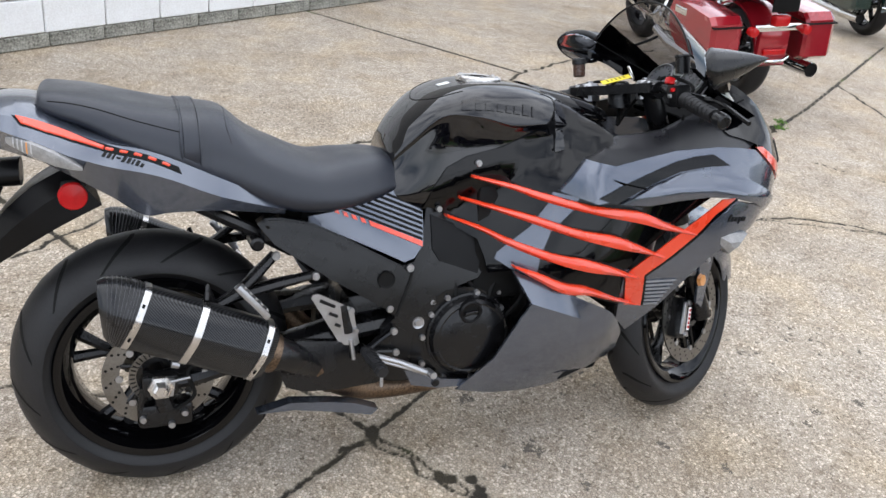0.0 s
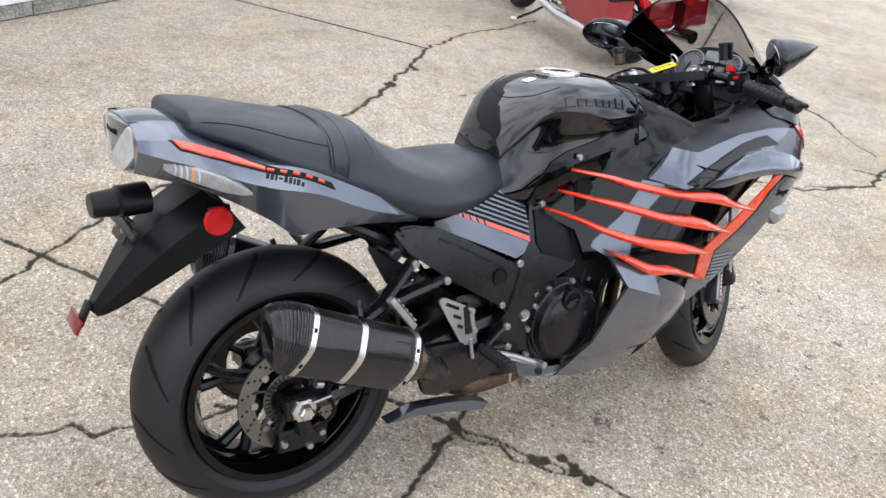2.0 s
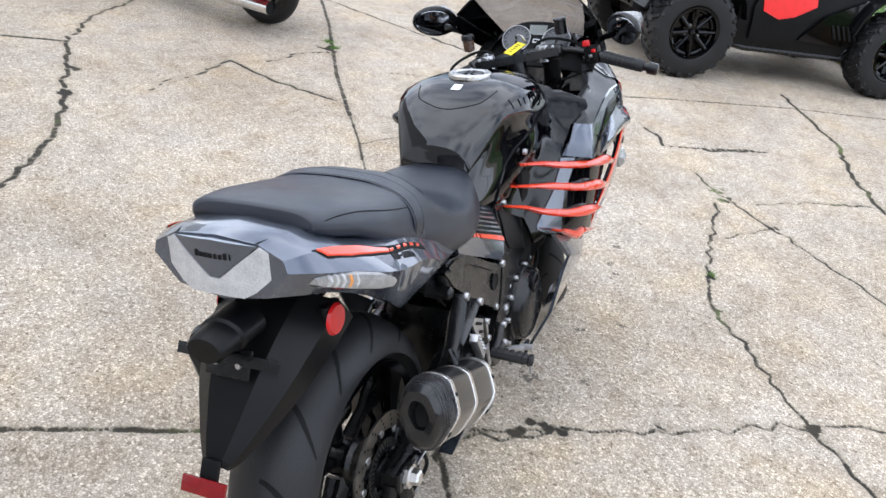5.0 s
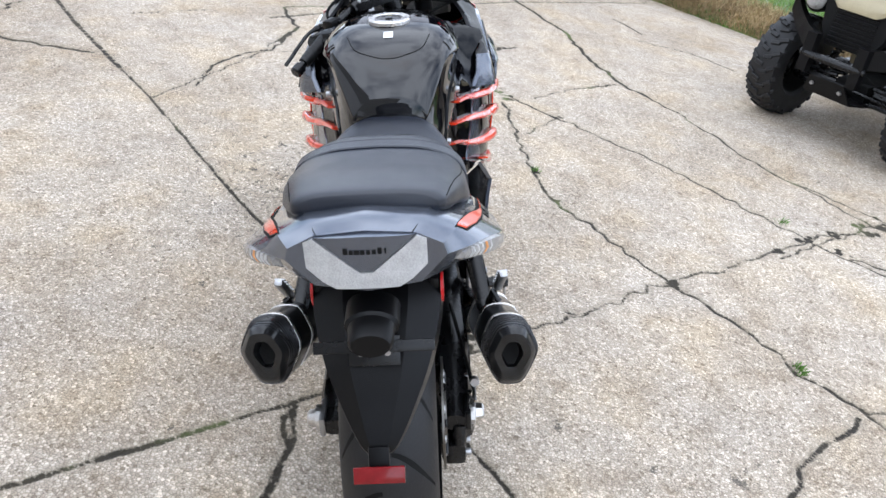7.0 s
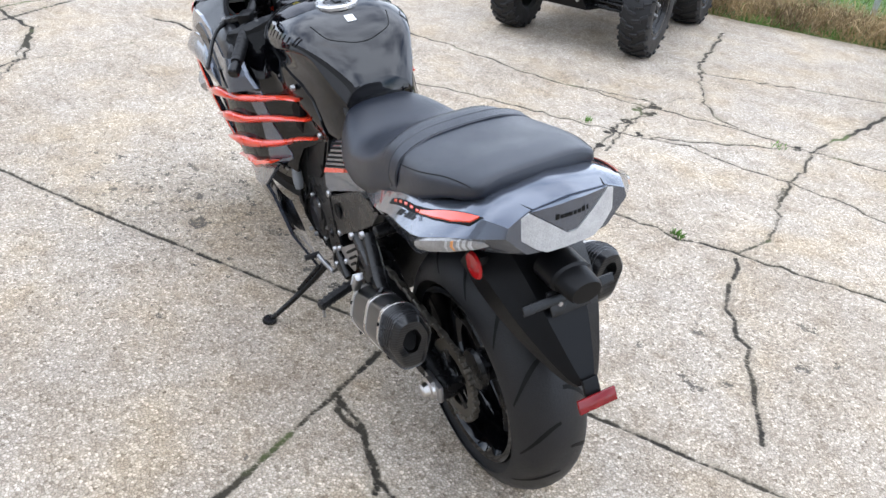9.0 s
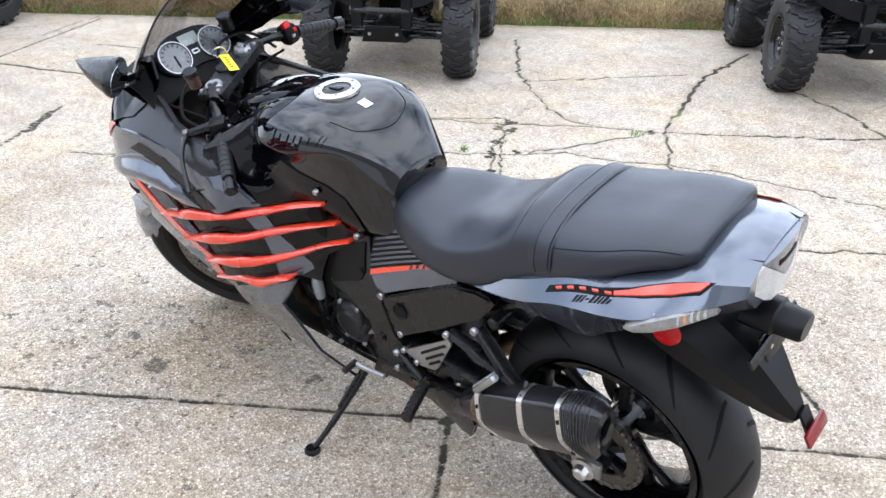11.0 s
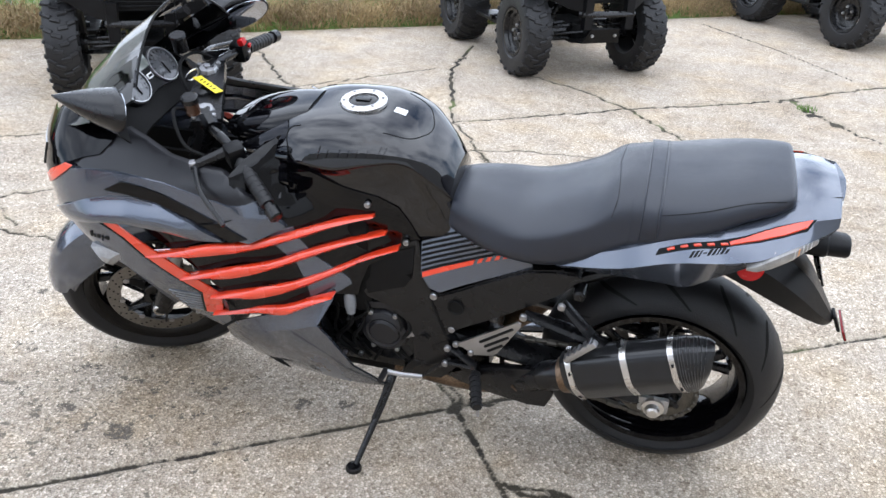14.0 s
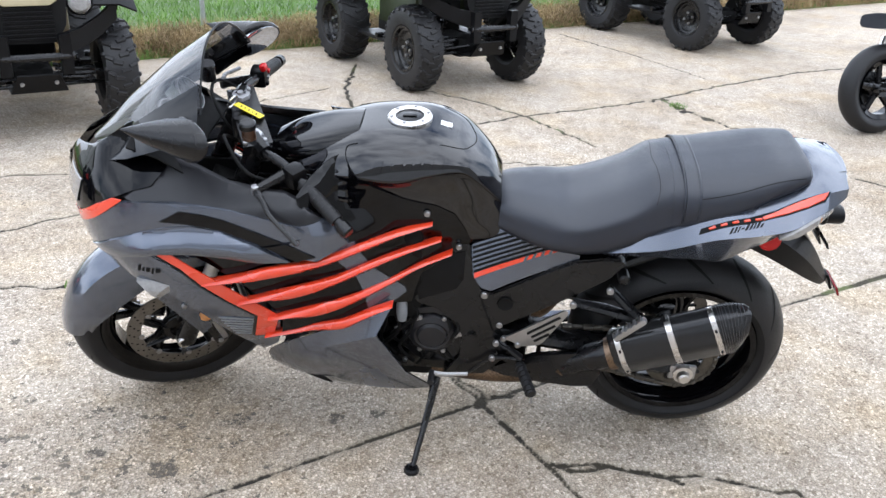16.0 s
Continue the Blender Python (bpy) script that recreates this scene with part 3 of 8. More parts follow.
def build_ground():
    gx = graded([(-120, -30, 15), (-30, -8, 2.0), (-8, -3.2, 0.15), (-3.2, -0.8, 0.03), (-0.8, 3.6, 0.010), (3.6, 7.2, 0.03), (7.2, 14, 0.15), (14, 40, 2.0), (40, 120, 15)])
    gy = graded([(-120, -30, 15), (-30, -9, 2.0), (-9, -5.4, 0.1), (-5.4, -1.3, 0.028), (-1.3, 3.2, 0.010), (3.2, 7.2, 0.03), (7.2, 14, 0.15), (14, 40, 2.0), (40, 120, 15)])
    X, Y = np.meshgrid(gx, gy, indexing="ij")
    rng = np.random.RandomState(4)
    # slow undulation so that the cracks wander between their bends
    dist = np.full(X.shape, 1.0)
    for lines, half, rough in ((JOINTS, 0.0062, 0.003), (CRACKS, 0.0044, 0.020), (THIN, 0.0010, 0.018)):
        for line in lines:
            pts = [np.array(line[0])]
            for a, b in zip(line, line[1:]):
                a, b = np.array(a), np.array(b)
                k = max(2, int(np.linalg.norm(b - a) / 0.05))
                nrm = np.array([-(b - a)[1], (b - a)[0]]) / np.linalg.norm(b - a)
                for i in range(1, k + 1):
                    pts.append(a + (b - a) * i / k + nrm * (rng.normal(0, rough * 0.55) if i < k else 0))
            wide = half * (0.7 + 0.6 * rng.rand())
            for i, (a, b) in enumerate(zip(pts, pts[1:])):
                w = wide * (0.65 + 0.8 * rng.rand())
                lo, hi = np.minimum(a, b) - 0.12, np.maximum(a, b) + 0.12
                i0, i1 = np.searchsorted(gx, lo[0]), np.searchsorted(gx, hi[0])
                j0, j1 = np.searchsorted(gy, lo[1]), np.searchsorted(gy, hi[1])
                if i1 <= i0 or j1 <= j0:
                    continue
                px, py = X[i0:i1, j0:j1] - a[0], Y[i0:i1, j0:j1] - a[1]
                d = b - a
                t = np.clip((px * d[0] + py * d[1]) / (d @ d), 0, 1)
                dd = np.hypot(px - t * d[0], py - t * d[1]) - w
                dist[i0:i1, j0:j1] = np.minimum(dist[i0:i1, j0:j1], dd)
    for bx, by, br in ((1.30, 0.65, 0.035), (1.85, -0.12, 0.04), (1.95, -0.28, 0.03), (2.05, -0.48, 0.05), (2.14, -0.6, 0.04), (3.2, 1.16, 0.04), (3.3, 1.22, 0.03), (2.98, 0.89, 0.03), (-0.82, -2.2, 0.05), (-0.95, -2.0, 0.04), (-0.72, -2.48, 0.04), (1.42, -1.0, 0.035),
                       (1.78, -0.24, 0.03), (0.57, 1.68, 0.03), (0.72, 1.47, 0.03), (0.78, 1.40, 0.035), (1.87, 4.40, 0.03), (2.2, 4.72, 0.03), (3.9, 4.05, 0.06), (4.93, 3.7, 0.03), (1.0, 1.10, 0.015), (0.0, 3.17, 0.03), (1.7, 0.09, 0.03), (1.9, 1.03, 0.02), (2.18, 1.1, 0.025)):
        for k in range(5):
            c = np.array([bx, by]) + rng.normal(0, br * 0.6, 2)
            i0, i1 = np.searchsorted(gx, c[0] - 0.2), np.searchsorted(gx, c[0] + 0.2)
            j0, j1 = np.searchsorted(gy, c[1] - 0.2), np.searchsorted(gy, c[1] + 0.2)
            e = rng.uniform(0.6, 1.6)
            dd = np.hypot((X[i0:i1, j0:j1] - c[0]) * e, (Y[i0:i1, j0:j1] - c[1]) / e) - br * rng.uniform(0.25, 0.6)
            dist[i0:i1, j0:j1] = np.minimum(dist[i0:i1, j0:j1], dd)
    # wider lines where the sheet is coarser, so that they stay whole
    coarse = np.maximum(np.gradient(gx)[:, None], np.gradient(gy)[None, :])
    dist -= np.minimum(0.010, 0.4 * np.maximum(0.0, coarse - 0.0135))
    # spalled pits: ragged shallow blotches, thicker where the surface is poor
    pit = np.zeros(X.shape)
    spots = [(0.26, 0.72, 2.2), (0.06, 0.93, 1.7), (0.02, 0.83, 1.6), (0.16, 0.33, 1.8), (-0.01, 0.52, 1.8), (0.27, 0.96, 1.2), (0.40, 1.22, 1.3), (-0.04, 0.40, 1.8), (1.44, 2.10, 2.6), (1.92, 2.41, 1.3), (2.08, 2.28, 1.3), (1.79, 2.34, 1.2),
             (1.30, 1.86, 2.2), (1.46, 1.90, 1.6), (1.66, 2.06, 1.6), (1.54, 2.10, 1.5), (1.72, 1.86, 1.8), (1.96, 1.84, 1.4), (0.88, 1.76, 1.9), (1.02, 1.81, 1.8), (1.83, 2.02, 1.4), (1.28, 1.95, 1.2), (2.19, 1.52, 1.3), (1.93, 2.02, 1.5), (1.87, 2.13, 1.4)]
    spots += [(1.01, 1.52, 2.3), (1.09, 1.38, 1.5), (1.52, 1.34, 1.5), (2.00, 1.51, 1.6), (2.00, 1.82, 1.2), (2.19, 1.88, 1.2), (0.90, 1.48, 1.3), (1.39, 1.47, 1.3)]
    for k in range(len(spots) + 200):
        if k < len(spots):
            c, r = np.array(spots[k][:2]), 0.0105 * spots[k][2]
        else:
            c = np.array([rng.normal(1.6, 0.5), rng.normal(2.15, 0.35)]) if k % 3 else np.array([rng.uniform(-0.8, 4.0), rng.uniform(-2.0, 2.0)])
            r = 0.002 + 0.009 * rng.rand() ** 2.4
        for j in range(2 + int(r * 260)):
            q = c + rng.normal(0, r * 0.75, 2) if j else c
            rr, e, turn = r * rng.uniform(0.3, 0.75), rng.uniform(0.55, 1.7), rng.uniform(0, 3.1)
            i0, i1 = np.searchsorted(gx, q[0] - 0.1), np.searchsorted(gx, q[0] + 0.1)
            j0, j1 = np.searchsorted(gy, q[1] - 0.1), np.searchsorted(gy, q[1] + 0.1)
            if i1 <= i0 or j1 <= j0:
                continue
            px, py = X[i0:i1, j0:j1] - q[0], Y[i0:i1, j0:j1] - q[1]
            u, v = px * math.cos(turn) + py * math.sin(turn), py * math.cos(turn) - px * math.sin(turn)
            pit[i0:i1, j0:j1] = np.maximum(pit[i0:i1, j0:j1], np.clip(1 - (np.hypot(u * e, v / e) - rr) / 0.010, 0, 1) * rng.uniform(0.6, 1.0))
    poor = np.full(X.shape, 0.12)
    for bx, by, br, amount in ((1.65, 2.15, 0.60, 1.0), (1.2, 2.6, 0.5, 0.5), (0.15, 0.65, 0.45, 0.75), (1.2, 1.4, 0.5, 0.55), (2.3, 1.7, 0.7, 0.5), (2.9, 0.2, 0.8, 0.6), (1.2, -0.9, 0.9, 0.45), (3.2, 2.2, 0.9, 0.4)):
        poor = np.maximum(poor, amount * np.exp(-((X - bx) ** 2 + (Y - by) ** 2) / br ** 2))
    Z = -0.006 * np.clip(1 - (dist + 0.004) / 0.012, 0, 1) - 0.005 * pit
    nx, ny = X.shape
    V = np.stack([X, Y, Z], -1).reshape(-1, 3)
    idx = np.arange(nx * ny).reshape(nx, ny)
    F = np.stack([idx[:-1, :-1], idx[1:, :-1], idx[1:, 1:], idx[:-1, 1:]], -1).reshape(-1, 4)
    me = bpy.data.meshes.new("ground")
    me.vertices.add(len(V))
    me.vertices.foreach_set("co", V.ravel())
    me.loops.add(F.size)
    me.loops.foreach_set("vertex_index", F.ravel().astype(np.int32))
    me.polygons.add(len(F))
    me.polygons.foreach_set("loop_start", np.arange(0, F.size, 4, dtype=np.int32))
    me.update(calc_edges=True)
    at = me.attributes.new("joint", "FLOAT", "POINT")
    at.data.foreach_set("value", dist.ravel().astype(np.float32))
    at = me.attributes.new("pit", "FLOAT", "POINT")
    at.data.foreach_set("value", pit.ravel().astype(np.float32))
    at = me.attributes.new("poor", "FLOAT", "POINT")
    at.data.foreach_set("value", poor.ravel().astype(np.float32))
    me.materials.append(M["concrete"])
    return tagged(new("ground", me), "weathered beige exposed-aggregate concrete lot with dark cracks and joints", "ground", kind="structure")


build_ground()

# ---- the sport motorcycle ----
LEAN_BIKE = 10.85
bike = thing("sport_motorcycle", pose(0.0236, 1.637, 0.0, -LEAN_BIKE, 0, 1.0),
             "grey and black sport motorcycle with orange-red stripes on side stand", "motorcycle")


def lerp_table(tab):
    xs, ys = zip(*sorted(tab))
    return lambda v: float(np.interp(v, xs, ys))


def smooth_table(tab, degree=4):
    xs, ys = zip(*sorted(tab))
    k = np.polyfit(xs, ys, degree)
    return lambda v: float(np.polyval(k, min(max(v, xs[0]), xs[-1])))


flank = smooth_table([(0.2, 0.14), (0.3, 0.185), (0.4, 0.23), (0.45, 0.25), (0.55, 0.283), (0.65, 0.293), (0.75, 0.292), (0.82, 0.278), (0.86, 0.262), (0.92, 0.23), (1.0, 0.19)])
nose_end = lerp_table([(0.6, 1.6), (0.65, 1.645), (0.7, 1.69), (0.8, 1.7), (0.87, 1.67), (0.95, 1.60)])


def skin(x, z):
    """Half width of the outer fairing."""
    w = flank(z)
    if x > 1.25:
        w *= max(0.0, 1 - ((x - 1.25) / (nose_end(z) - 1.25)) ** 4.2)
    if x < 1.02:
        w -= 0.55 * (1.02 - x) ** 1.7
    return w


along = smooth_table([(0.60, 0.122), (0.65, 0.132), (0.71, 0.146), (0.80, 0.176), (0.877, 0.204), (0.982, 0.251), (1.10, 0.279), (1.18, 0.279), (1.275, 0.272), (1.40, 0.262)])


def inner(x, z):
    """The black flank: it widens forwards, sooner at the foot than at the top."""
    return along(x + (0.72 - z) * 0.45) - 0.45 * max(0.0, z - 0.78) - 0.12 * max(0.0, 0.56 - z)


# fairing, both sides
for s in (1, -1):
    # lower fairing: a shelf out to a crease, then a face that tucks in towards the belly
    low_rows = [
        [(0.806, 0.236, 0.552), (0.90, 0.252, 0.511), (1.0, 0.260, 0.467), (1.085, 0.256, 0.425), (1.150, 0.213, 0.352)],
        [(0.846, 0.272, 0.476), (0.93, 0.272, 0.445), (1.031, 0.262, 0.406), (1.10, 0.240, 0.374), (1.158, 0.198, 0.330)],
        [(0.826, 0.262, 0.436), (0.90, 0.257, 0.396), (1.010, 0.242, 0.342), (1.09, 0.214, 0.308), (1.157, 0.186, 0.292)],
        [(0.770, 0.246, 0.330), (0.86, 0.226, 0.288), (0.98, 0.204, 0.258), (1.07, 0.186, 0.245), (1.140, 0.172, 0.262)],
        [(0.694, 0.200, 0.232), (0.80, 0.184, 0.203), (0.92, 0.166, 0.190), (1.04, 0.152, 0.198), (1.122, 0.152, 0.238)],
    ]
    dense = [[(x, s * y, z) for x, y, z in spline(r, 6)] for r in low_rows]
    bm = loft(dense, False, False)
    back = [[(x, y - s * 0.010, z - 0.004) for x, y, z in r] for r in dense]
    loft(back, False, False, bm)
    for edge_a, edge_b in ((dense[0], back[0]), (dense[-1], back[-1]), ([r[0] for r in dense], [r[0] for r in back]), ([r[-1] for r in dense], [r[-1] for r in back])):
        loft([edge_a, edge_b], False, False, bm)
    bmesh.ops.remove_doubles(bm, verts=bm.verts, dist=1e-5)
    part("lower_fairing", bm, "grey", bike, smooth=28)
    part("belly_vent", panel([(1.118, 0.262), (1.06, 0.236), (0.985, 0.222), (1.0, 0.236), (1.07, 0.262)], lambda x, z: 0.196 - 0.25 * max(0.0, x - 1.0), s, 0.004, 0.03), "dark", bike)
    # front flank with the script
    part("front_flank", panel([(1.545, 0.668), (1.52, 0.690), (1.40, 0.714), (1.354, 0.690), (1.302, 0.650), (1.223, 0.590), (1.146, 0.545), (1.09, 0.55), (1.10, 0.47), (1.119, 0.395), (1.165, 0.352), (1.230, 0.424), (1.272, 0.486), (1.306, 0.530), (1.356, 0.582), (1.448, 0.622), (1.50, 0.642)], skin, s, 0.012, 0.03, lip=0.004), "grey", bike)
    part("chevron_stripe", panel([(1.383, 0.726), (1.32, 0.685), (1.275, 0.637), (1.216, 0.585), (1.148, 0.532), (1.092, 0.537), (1.129, 0.570), (1.25, 0.662), (1.340, 0.724)], lambda x, z: skin(x, z) + 0.007, s, 0.004, 0.03), "red", bike, "orange-red chevron stripe")
    part("chevron_foot", panel([(1.148, 0.532), (1.172, 0.436), (1.120, 0.445), (1.092, 0.537)], lambda x, z: skin(x, z) + 0.007, s, 0.004, 0.03), "red", bike, "orange-red foot of the chevron")
    for quad in ([(1.392, 0.724), (1.328, 0.681), (1.283, 0.631), (1.223, 0.579), (1.156, 0.528), (1.148, 0.532), (1.216, 0.585), (1.275, 0.637), (1.32, 0.685), (1.383, 0.726)], [(1.156, 0.528), (1.180, 0.436), (1.172, 0.436), (1.148, 0.532)]):
        part("chevron_edge", panel(quad, lambda x, z: skin(x, z) + 0.006, s, 0.004, 0.03), "gloss", bike)
    for k in range(7):
        z0 = 0.512 - 0.0118 * k
        x0 = 1.163 + 0.0033 * k
        ln = 0.094 - 0.0085 * k
        part("decal_line", panel([(x0, z0), (x0 + ln, z0 - 0.002), (x0 + ln, z0 - 0.008), (x0 + 0.002, z0 - 0.006)], lambda x, z: skin(x, z) + 0.003, s, 0.003, 0.04), "decal", bike)
    # upper grey band from the nose to the knee
    part("upper_fairing", panel([(1.690, 0.69), (1.60, 0.742), (1.53, 0.796), (1.462, 0.838), (1.40, 0.846), (1.324, 0.849), (1.20, 0.842), (1.10, 0.824), (1.03, 0.810), (0.966, 0.822), (0.942, 0.787), (0.915, 0.742), (0.985, 0.722), (1.06, 0.735), (1.2, 0.755), (1.35, 0.745), (1.5, 0.71), (1.62, 0.66)],
                                 lambda x, z: min(skin(x, z), inner(x, z) + 0.006 + 0.62 * max(0.0, x - 0.91)), s, 0.01, 0.022, lip=0.003), "grey", bike, smooth=45)
    # lower wing with a sharp ridge
    part("fairing_wing", panel([(1.600, 0.664), (1.56, 0.700), (1.498, 0.738), (1.42, 0.772), (1.35, 0.792), (1.285, 0.800), (1.21, 0.790), (1.13, 0.765), (1.045, 0.722), (1.12, 0.716), (1.2, 0.726), (1.28, 0.733), (1.36, 0.730), (1.45, 0.708), (1.54, 0.668), (1.585, 0.650)],
                               lambda x, z: skin(x, z) + 0.004 + 0.024 * max(0.0, 1 - math.hypot(z - (0.752 - 0.16 * max(0, x - 1.3) - 0.10 * max(0, 1.2 - x)), 0.007) / 0.040) * min(1.0, max(0.15, (1.60 - x) / 0.2)) * min(1.0, max(0.1, (x - 1.03) / 0.12)), s, 0.018, 0.008, lip=0.003), "grey", bike, smooth=55)
    part("wing_shadow_strip", panel([(1.36, 0.806), (1.31, 0.833), (1.26, 0.829), (1.20, 0.818), (1.13, 0.795), (1.04, 0.762), (0.985, 0.736), (1.03, 0.722), (1.06, 0.736), (1.13, 0.768), (1.21, 0.794), (1.29, 0.804)],
                                    lambda x, z: min(skin(x, z), inner(x, z) + 0.006 + 0.62 * max(0.0, x - 0.91)) + 0.004, s, 0.006, 0.02), "gloss", bike, smooth=45)
    # matte cockpit side
    part("cockpit_panel", panel([(1.424, 0.842), (1.477, 0.853), (1.425, 0.866), (1.388, 0.877), (1.367, 0.898), (1.345, 0.922), (1.278, 0.906), (1.20, 0.884), (1.13, 0.876), (1.063, 0.872), (1.030, 0.862), (0.998, 0.842), (0.966, 0.820), (1.03, 0.808), (1.10, 0.822), (1.20, 0.839), (1.33, 0.843)],
                                 lambda x, z: min(skin(x, z), inner(x, z) + 0.006 + 0.62 * max(0.0, x - 0.91)) - 0.004 - 0.75 * max(0, z - 0.84), s, 0.01, 0.022, lip=0.004), "satin", bike, "satin black cockpit trim", smooth=50)
    # black nose
    part("nose_cowl", panel([(1.698, 0.70), (1.60, 0.755), (1.53, 0.802), (1.478, 0.846), (1.432, 0.862), (1.386, 0.873), (1.364, 0.895), (1.345, 0.918), (1.345, 0.955), (1.40, 1.0), (1.46, 0.985), (1.55, 0.925), (1.64, 0.885), (1.69, 0.83), (1.70, 0.76)], lambda x, z: skin(x, z) + 0.001 - 0.75 * max(0.0, min(z, 0.93) - 0.84) * min(1.0, max(0.0, (1.52 - x) / 0.09)), s, 0.008, 0.022), "gloss", bike, "gloss black nose cowl")
    part("nose_stripe", panel([(1.68, 0.716), (1.60, 0.768), (1.53, 0.818), (1.478, 0.846), (1.452, 0.846), (1.53, 0.788), (1.6, 0.740), (1.685, 0.693)], lambda x, z: skin(x, z) + 0.005, s, 0.005, 0.025), "red", bike, "orange-red nose stripe")
    part("headlight", panel([(1.685, 0.80), (1.64, 0.85), (1.58, 0.85), (1.60, 0.79), (1.66, 0.76), (1.69, 0.75)], lambda x, z: skin(x, z) + 0.006, s, 0.02, 0.025, lip=0.003), "signal", bike, "clear faceted headlight")
    # front turn signal
    tip = (1.402, s * 0.304, 0.600)
    bm = bmesh.new()
    base = [(1.448, 0.630), (1.405, 0.634), (1.352, 0.626), (1.362, 0.600), (1.395, 0.572), (1.425, 0.592)]
    loft([[(x, s * 0.272, z) for x, z in base], [(tip[0] + (x - tip[0]) * 0.92, s * 0.290, tip[2] + (z - tip[2]) * 0.9) for x, z in base], [(tip[0] + (x - tip[0]) * 0.35, tip[1], tip[2] + (z - tip[2]) * 0.3) for x, z in base]], True, True, bm)
    part("front_indicator", bm, "signal", bike, "clear wedge-shaped front turn signal", smooth=25)
    # dark liner behind the vents
    part("fairing_liner", panel([(1.05, 0.42), (1.2, 0.42), (1.36, 0.60), (1.44, 0.665), (1.62, 0.69), (1.60, 0.80), (1.05, 0.80)], lambda x, z: 0.055, s, 0.01, 0.2), "dark", bike)

    # the four blades
    blades = []
    blades.append([(0.71, 0.770, 0.170, 0.3), (0.80, 0.750, 0.200, 0.55), (0.877, 0.727, 0.228, 0.8), (0.982, 0.705, 0.277, 0.85), (1.10, 0.688, 0.305, 1.15), (1.18, 0.662, 0.303, 0.8), (1.275, 0.636, 0.297, 0.2)])
    blades.append([(0.687, 0.717, 0.160, 0.3), (0.77, 0.695, 0.188, 0.55), (0.858, 0.671, 0.224, 0.85), (0.95, 0.645, 0.268, 0.9), (1.04, 0.628, 0.298, 1.2), (1.11, 0.608, 0.300, 0.8), (1.19, 0.581, 0.297, 0.2)])
    blades.append([(0.658, 0.672, 0.155, 0.3), (0.74, 0.643, 0.178, 0.55), (0.81, 0.611, 0.205, 0.8), (0.90, 0.582, 0.252, 0.95), (0.98, 0.567, 0.285, 1.2), (1.05, 0.552, 0.294, 0.8), (1.12, 0.531, 0.292, 0.2)])
    blades.append([(0.803, 0.565, 0.250, 0.25), (0.86, 0.540, 0.258, 0.8), (0.93, 0.508, 0.268, 1.1), (1.00, 0.496, 0.270, 0.9), (1.07, 0.472, 0.268, 0.6), (1.141, 0.449, 0.266, 0.2)])
    for bl in blades:
        rings = []
        for x, z, y, h in spline(bl, 5):
            t = 0.0128 * h
            rings.append([(x, s * (y - 0.022), z + t * 0.5), (x, s * (y - 0.004), z + t), (x, s * (y + 0.004), z + t * 0.72), (x, s * (y + 0.009), z - t * 0.2), (x, s * (y + 0.004), z - t * 0.9), (x, s * (y - 0.006), z - t), (x, s * (y - 0.022), z - t * 0.6)])
        part("fairing_blade", loft(rings), "red", bike, "orange-red fairing blade", smooth=50)
    stay = part("fairing_stay", tube([(1.222, s * 0.208, 0.668), (1.214, s * 0.210, 0.60), (1.200, s * 0.214, 0.53)], 0.008, 8), "alloy", bike)
    part("stay_bolt", bolt((1.222, s * 0.216, 0.664), "y", 0.012, 0.008, s), "alloy", stay)
    # fairing bolts
    for x, z, y, r in ((0.724, 0.801, 0.172, 0.008), (0.642, 0.687, 0.144, 0.008), (0.568, 0.552, 0.168, 0.010), (0.522, 0.452, 0.168, 0.009)):
        part("bolt", bolt((x, s * y, z), "y", r, 0.006, s), "alloy", bike)

# tank
tank_sections = [
    (0.540, [(0, 0.845), (0.038, 0.842), (0.070, 0.828), (0.092, 0.80), (0.100, 0.76), (0.108, 0.695), (0, 0.69)]),
    (0.575, [(0, 0.893), (0.052, 0.889), (0.090, 0.874), (0.112, 0.842), (0.114, 0.78), (0.118, 0.692), (0, 0.69)]),
    (0.64, [(0, 0.942), (0.072, 0.939), (0.122, 0.926), (0.142, 0.906), (0.136, 0.83), (0.130, 0.69), (0, 0.69)]),
    (0.72, [(0, 0.970), (0.090, 0.967), (0.148, 0.945), (0.172, 0.912), (0.156, 0.85), (0.148, 0.73), (0, 0.72)]),
    (0.80, [(0, 0.976), (0.090, 0.972), (0.154, 0.945), (0.183, 0.897), (0.168, 0.855), (0.158, 0.76), (0, 0.74)]),
]
tank_sections += [
    (0.89, [(0, 0.968), (0.08, 0.965), (0.142, 0.943), (0.177, 0.898), (0.168, 0.862), (0.160, 0.79), (0, 0.76)]),
    (0.97, [(0, 0.945), (0.065, 0.943), (0.118, 0.928), (0.156, 0.890), (0.166, 0.855), (0.165, 0.82), (0, 0.78)]),
    (1.05, [(0, 0.905), (0.05, 0.905), (0.092, 0.898), (0.122, 0.880), (0.134, 0.850), (0.132, 0.82), (0, 0.79)]),
    (1.10, [(0, 0.872), (0.045, 0.872), (0.080, 0.868), (0.105, 0.856), (0.116, 0.835), (0.115, 0.81), (0, 0.79)]),
]
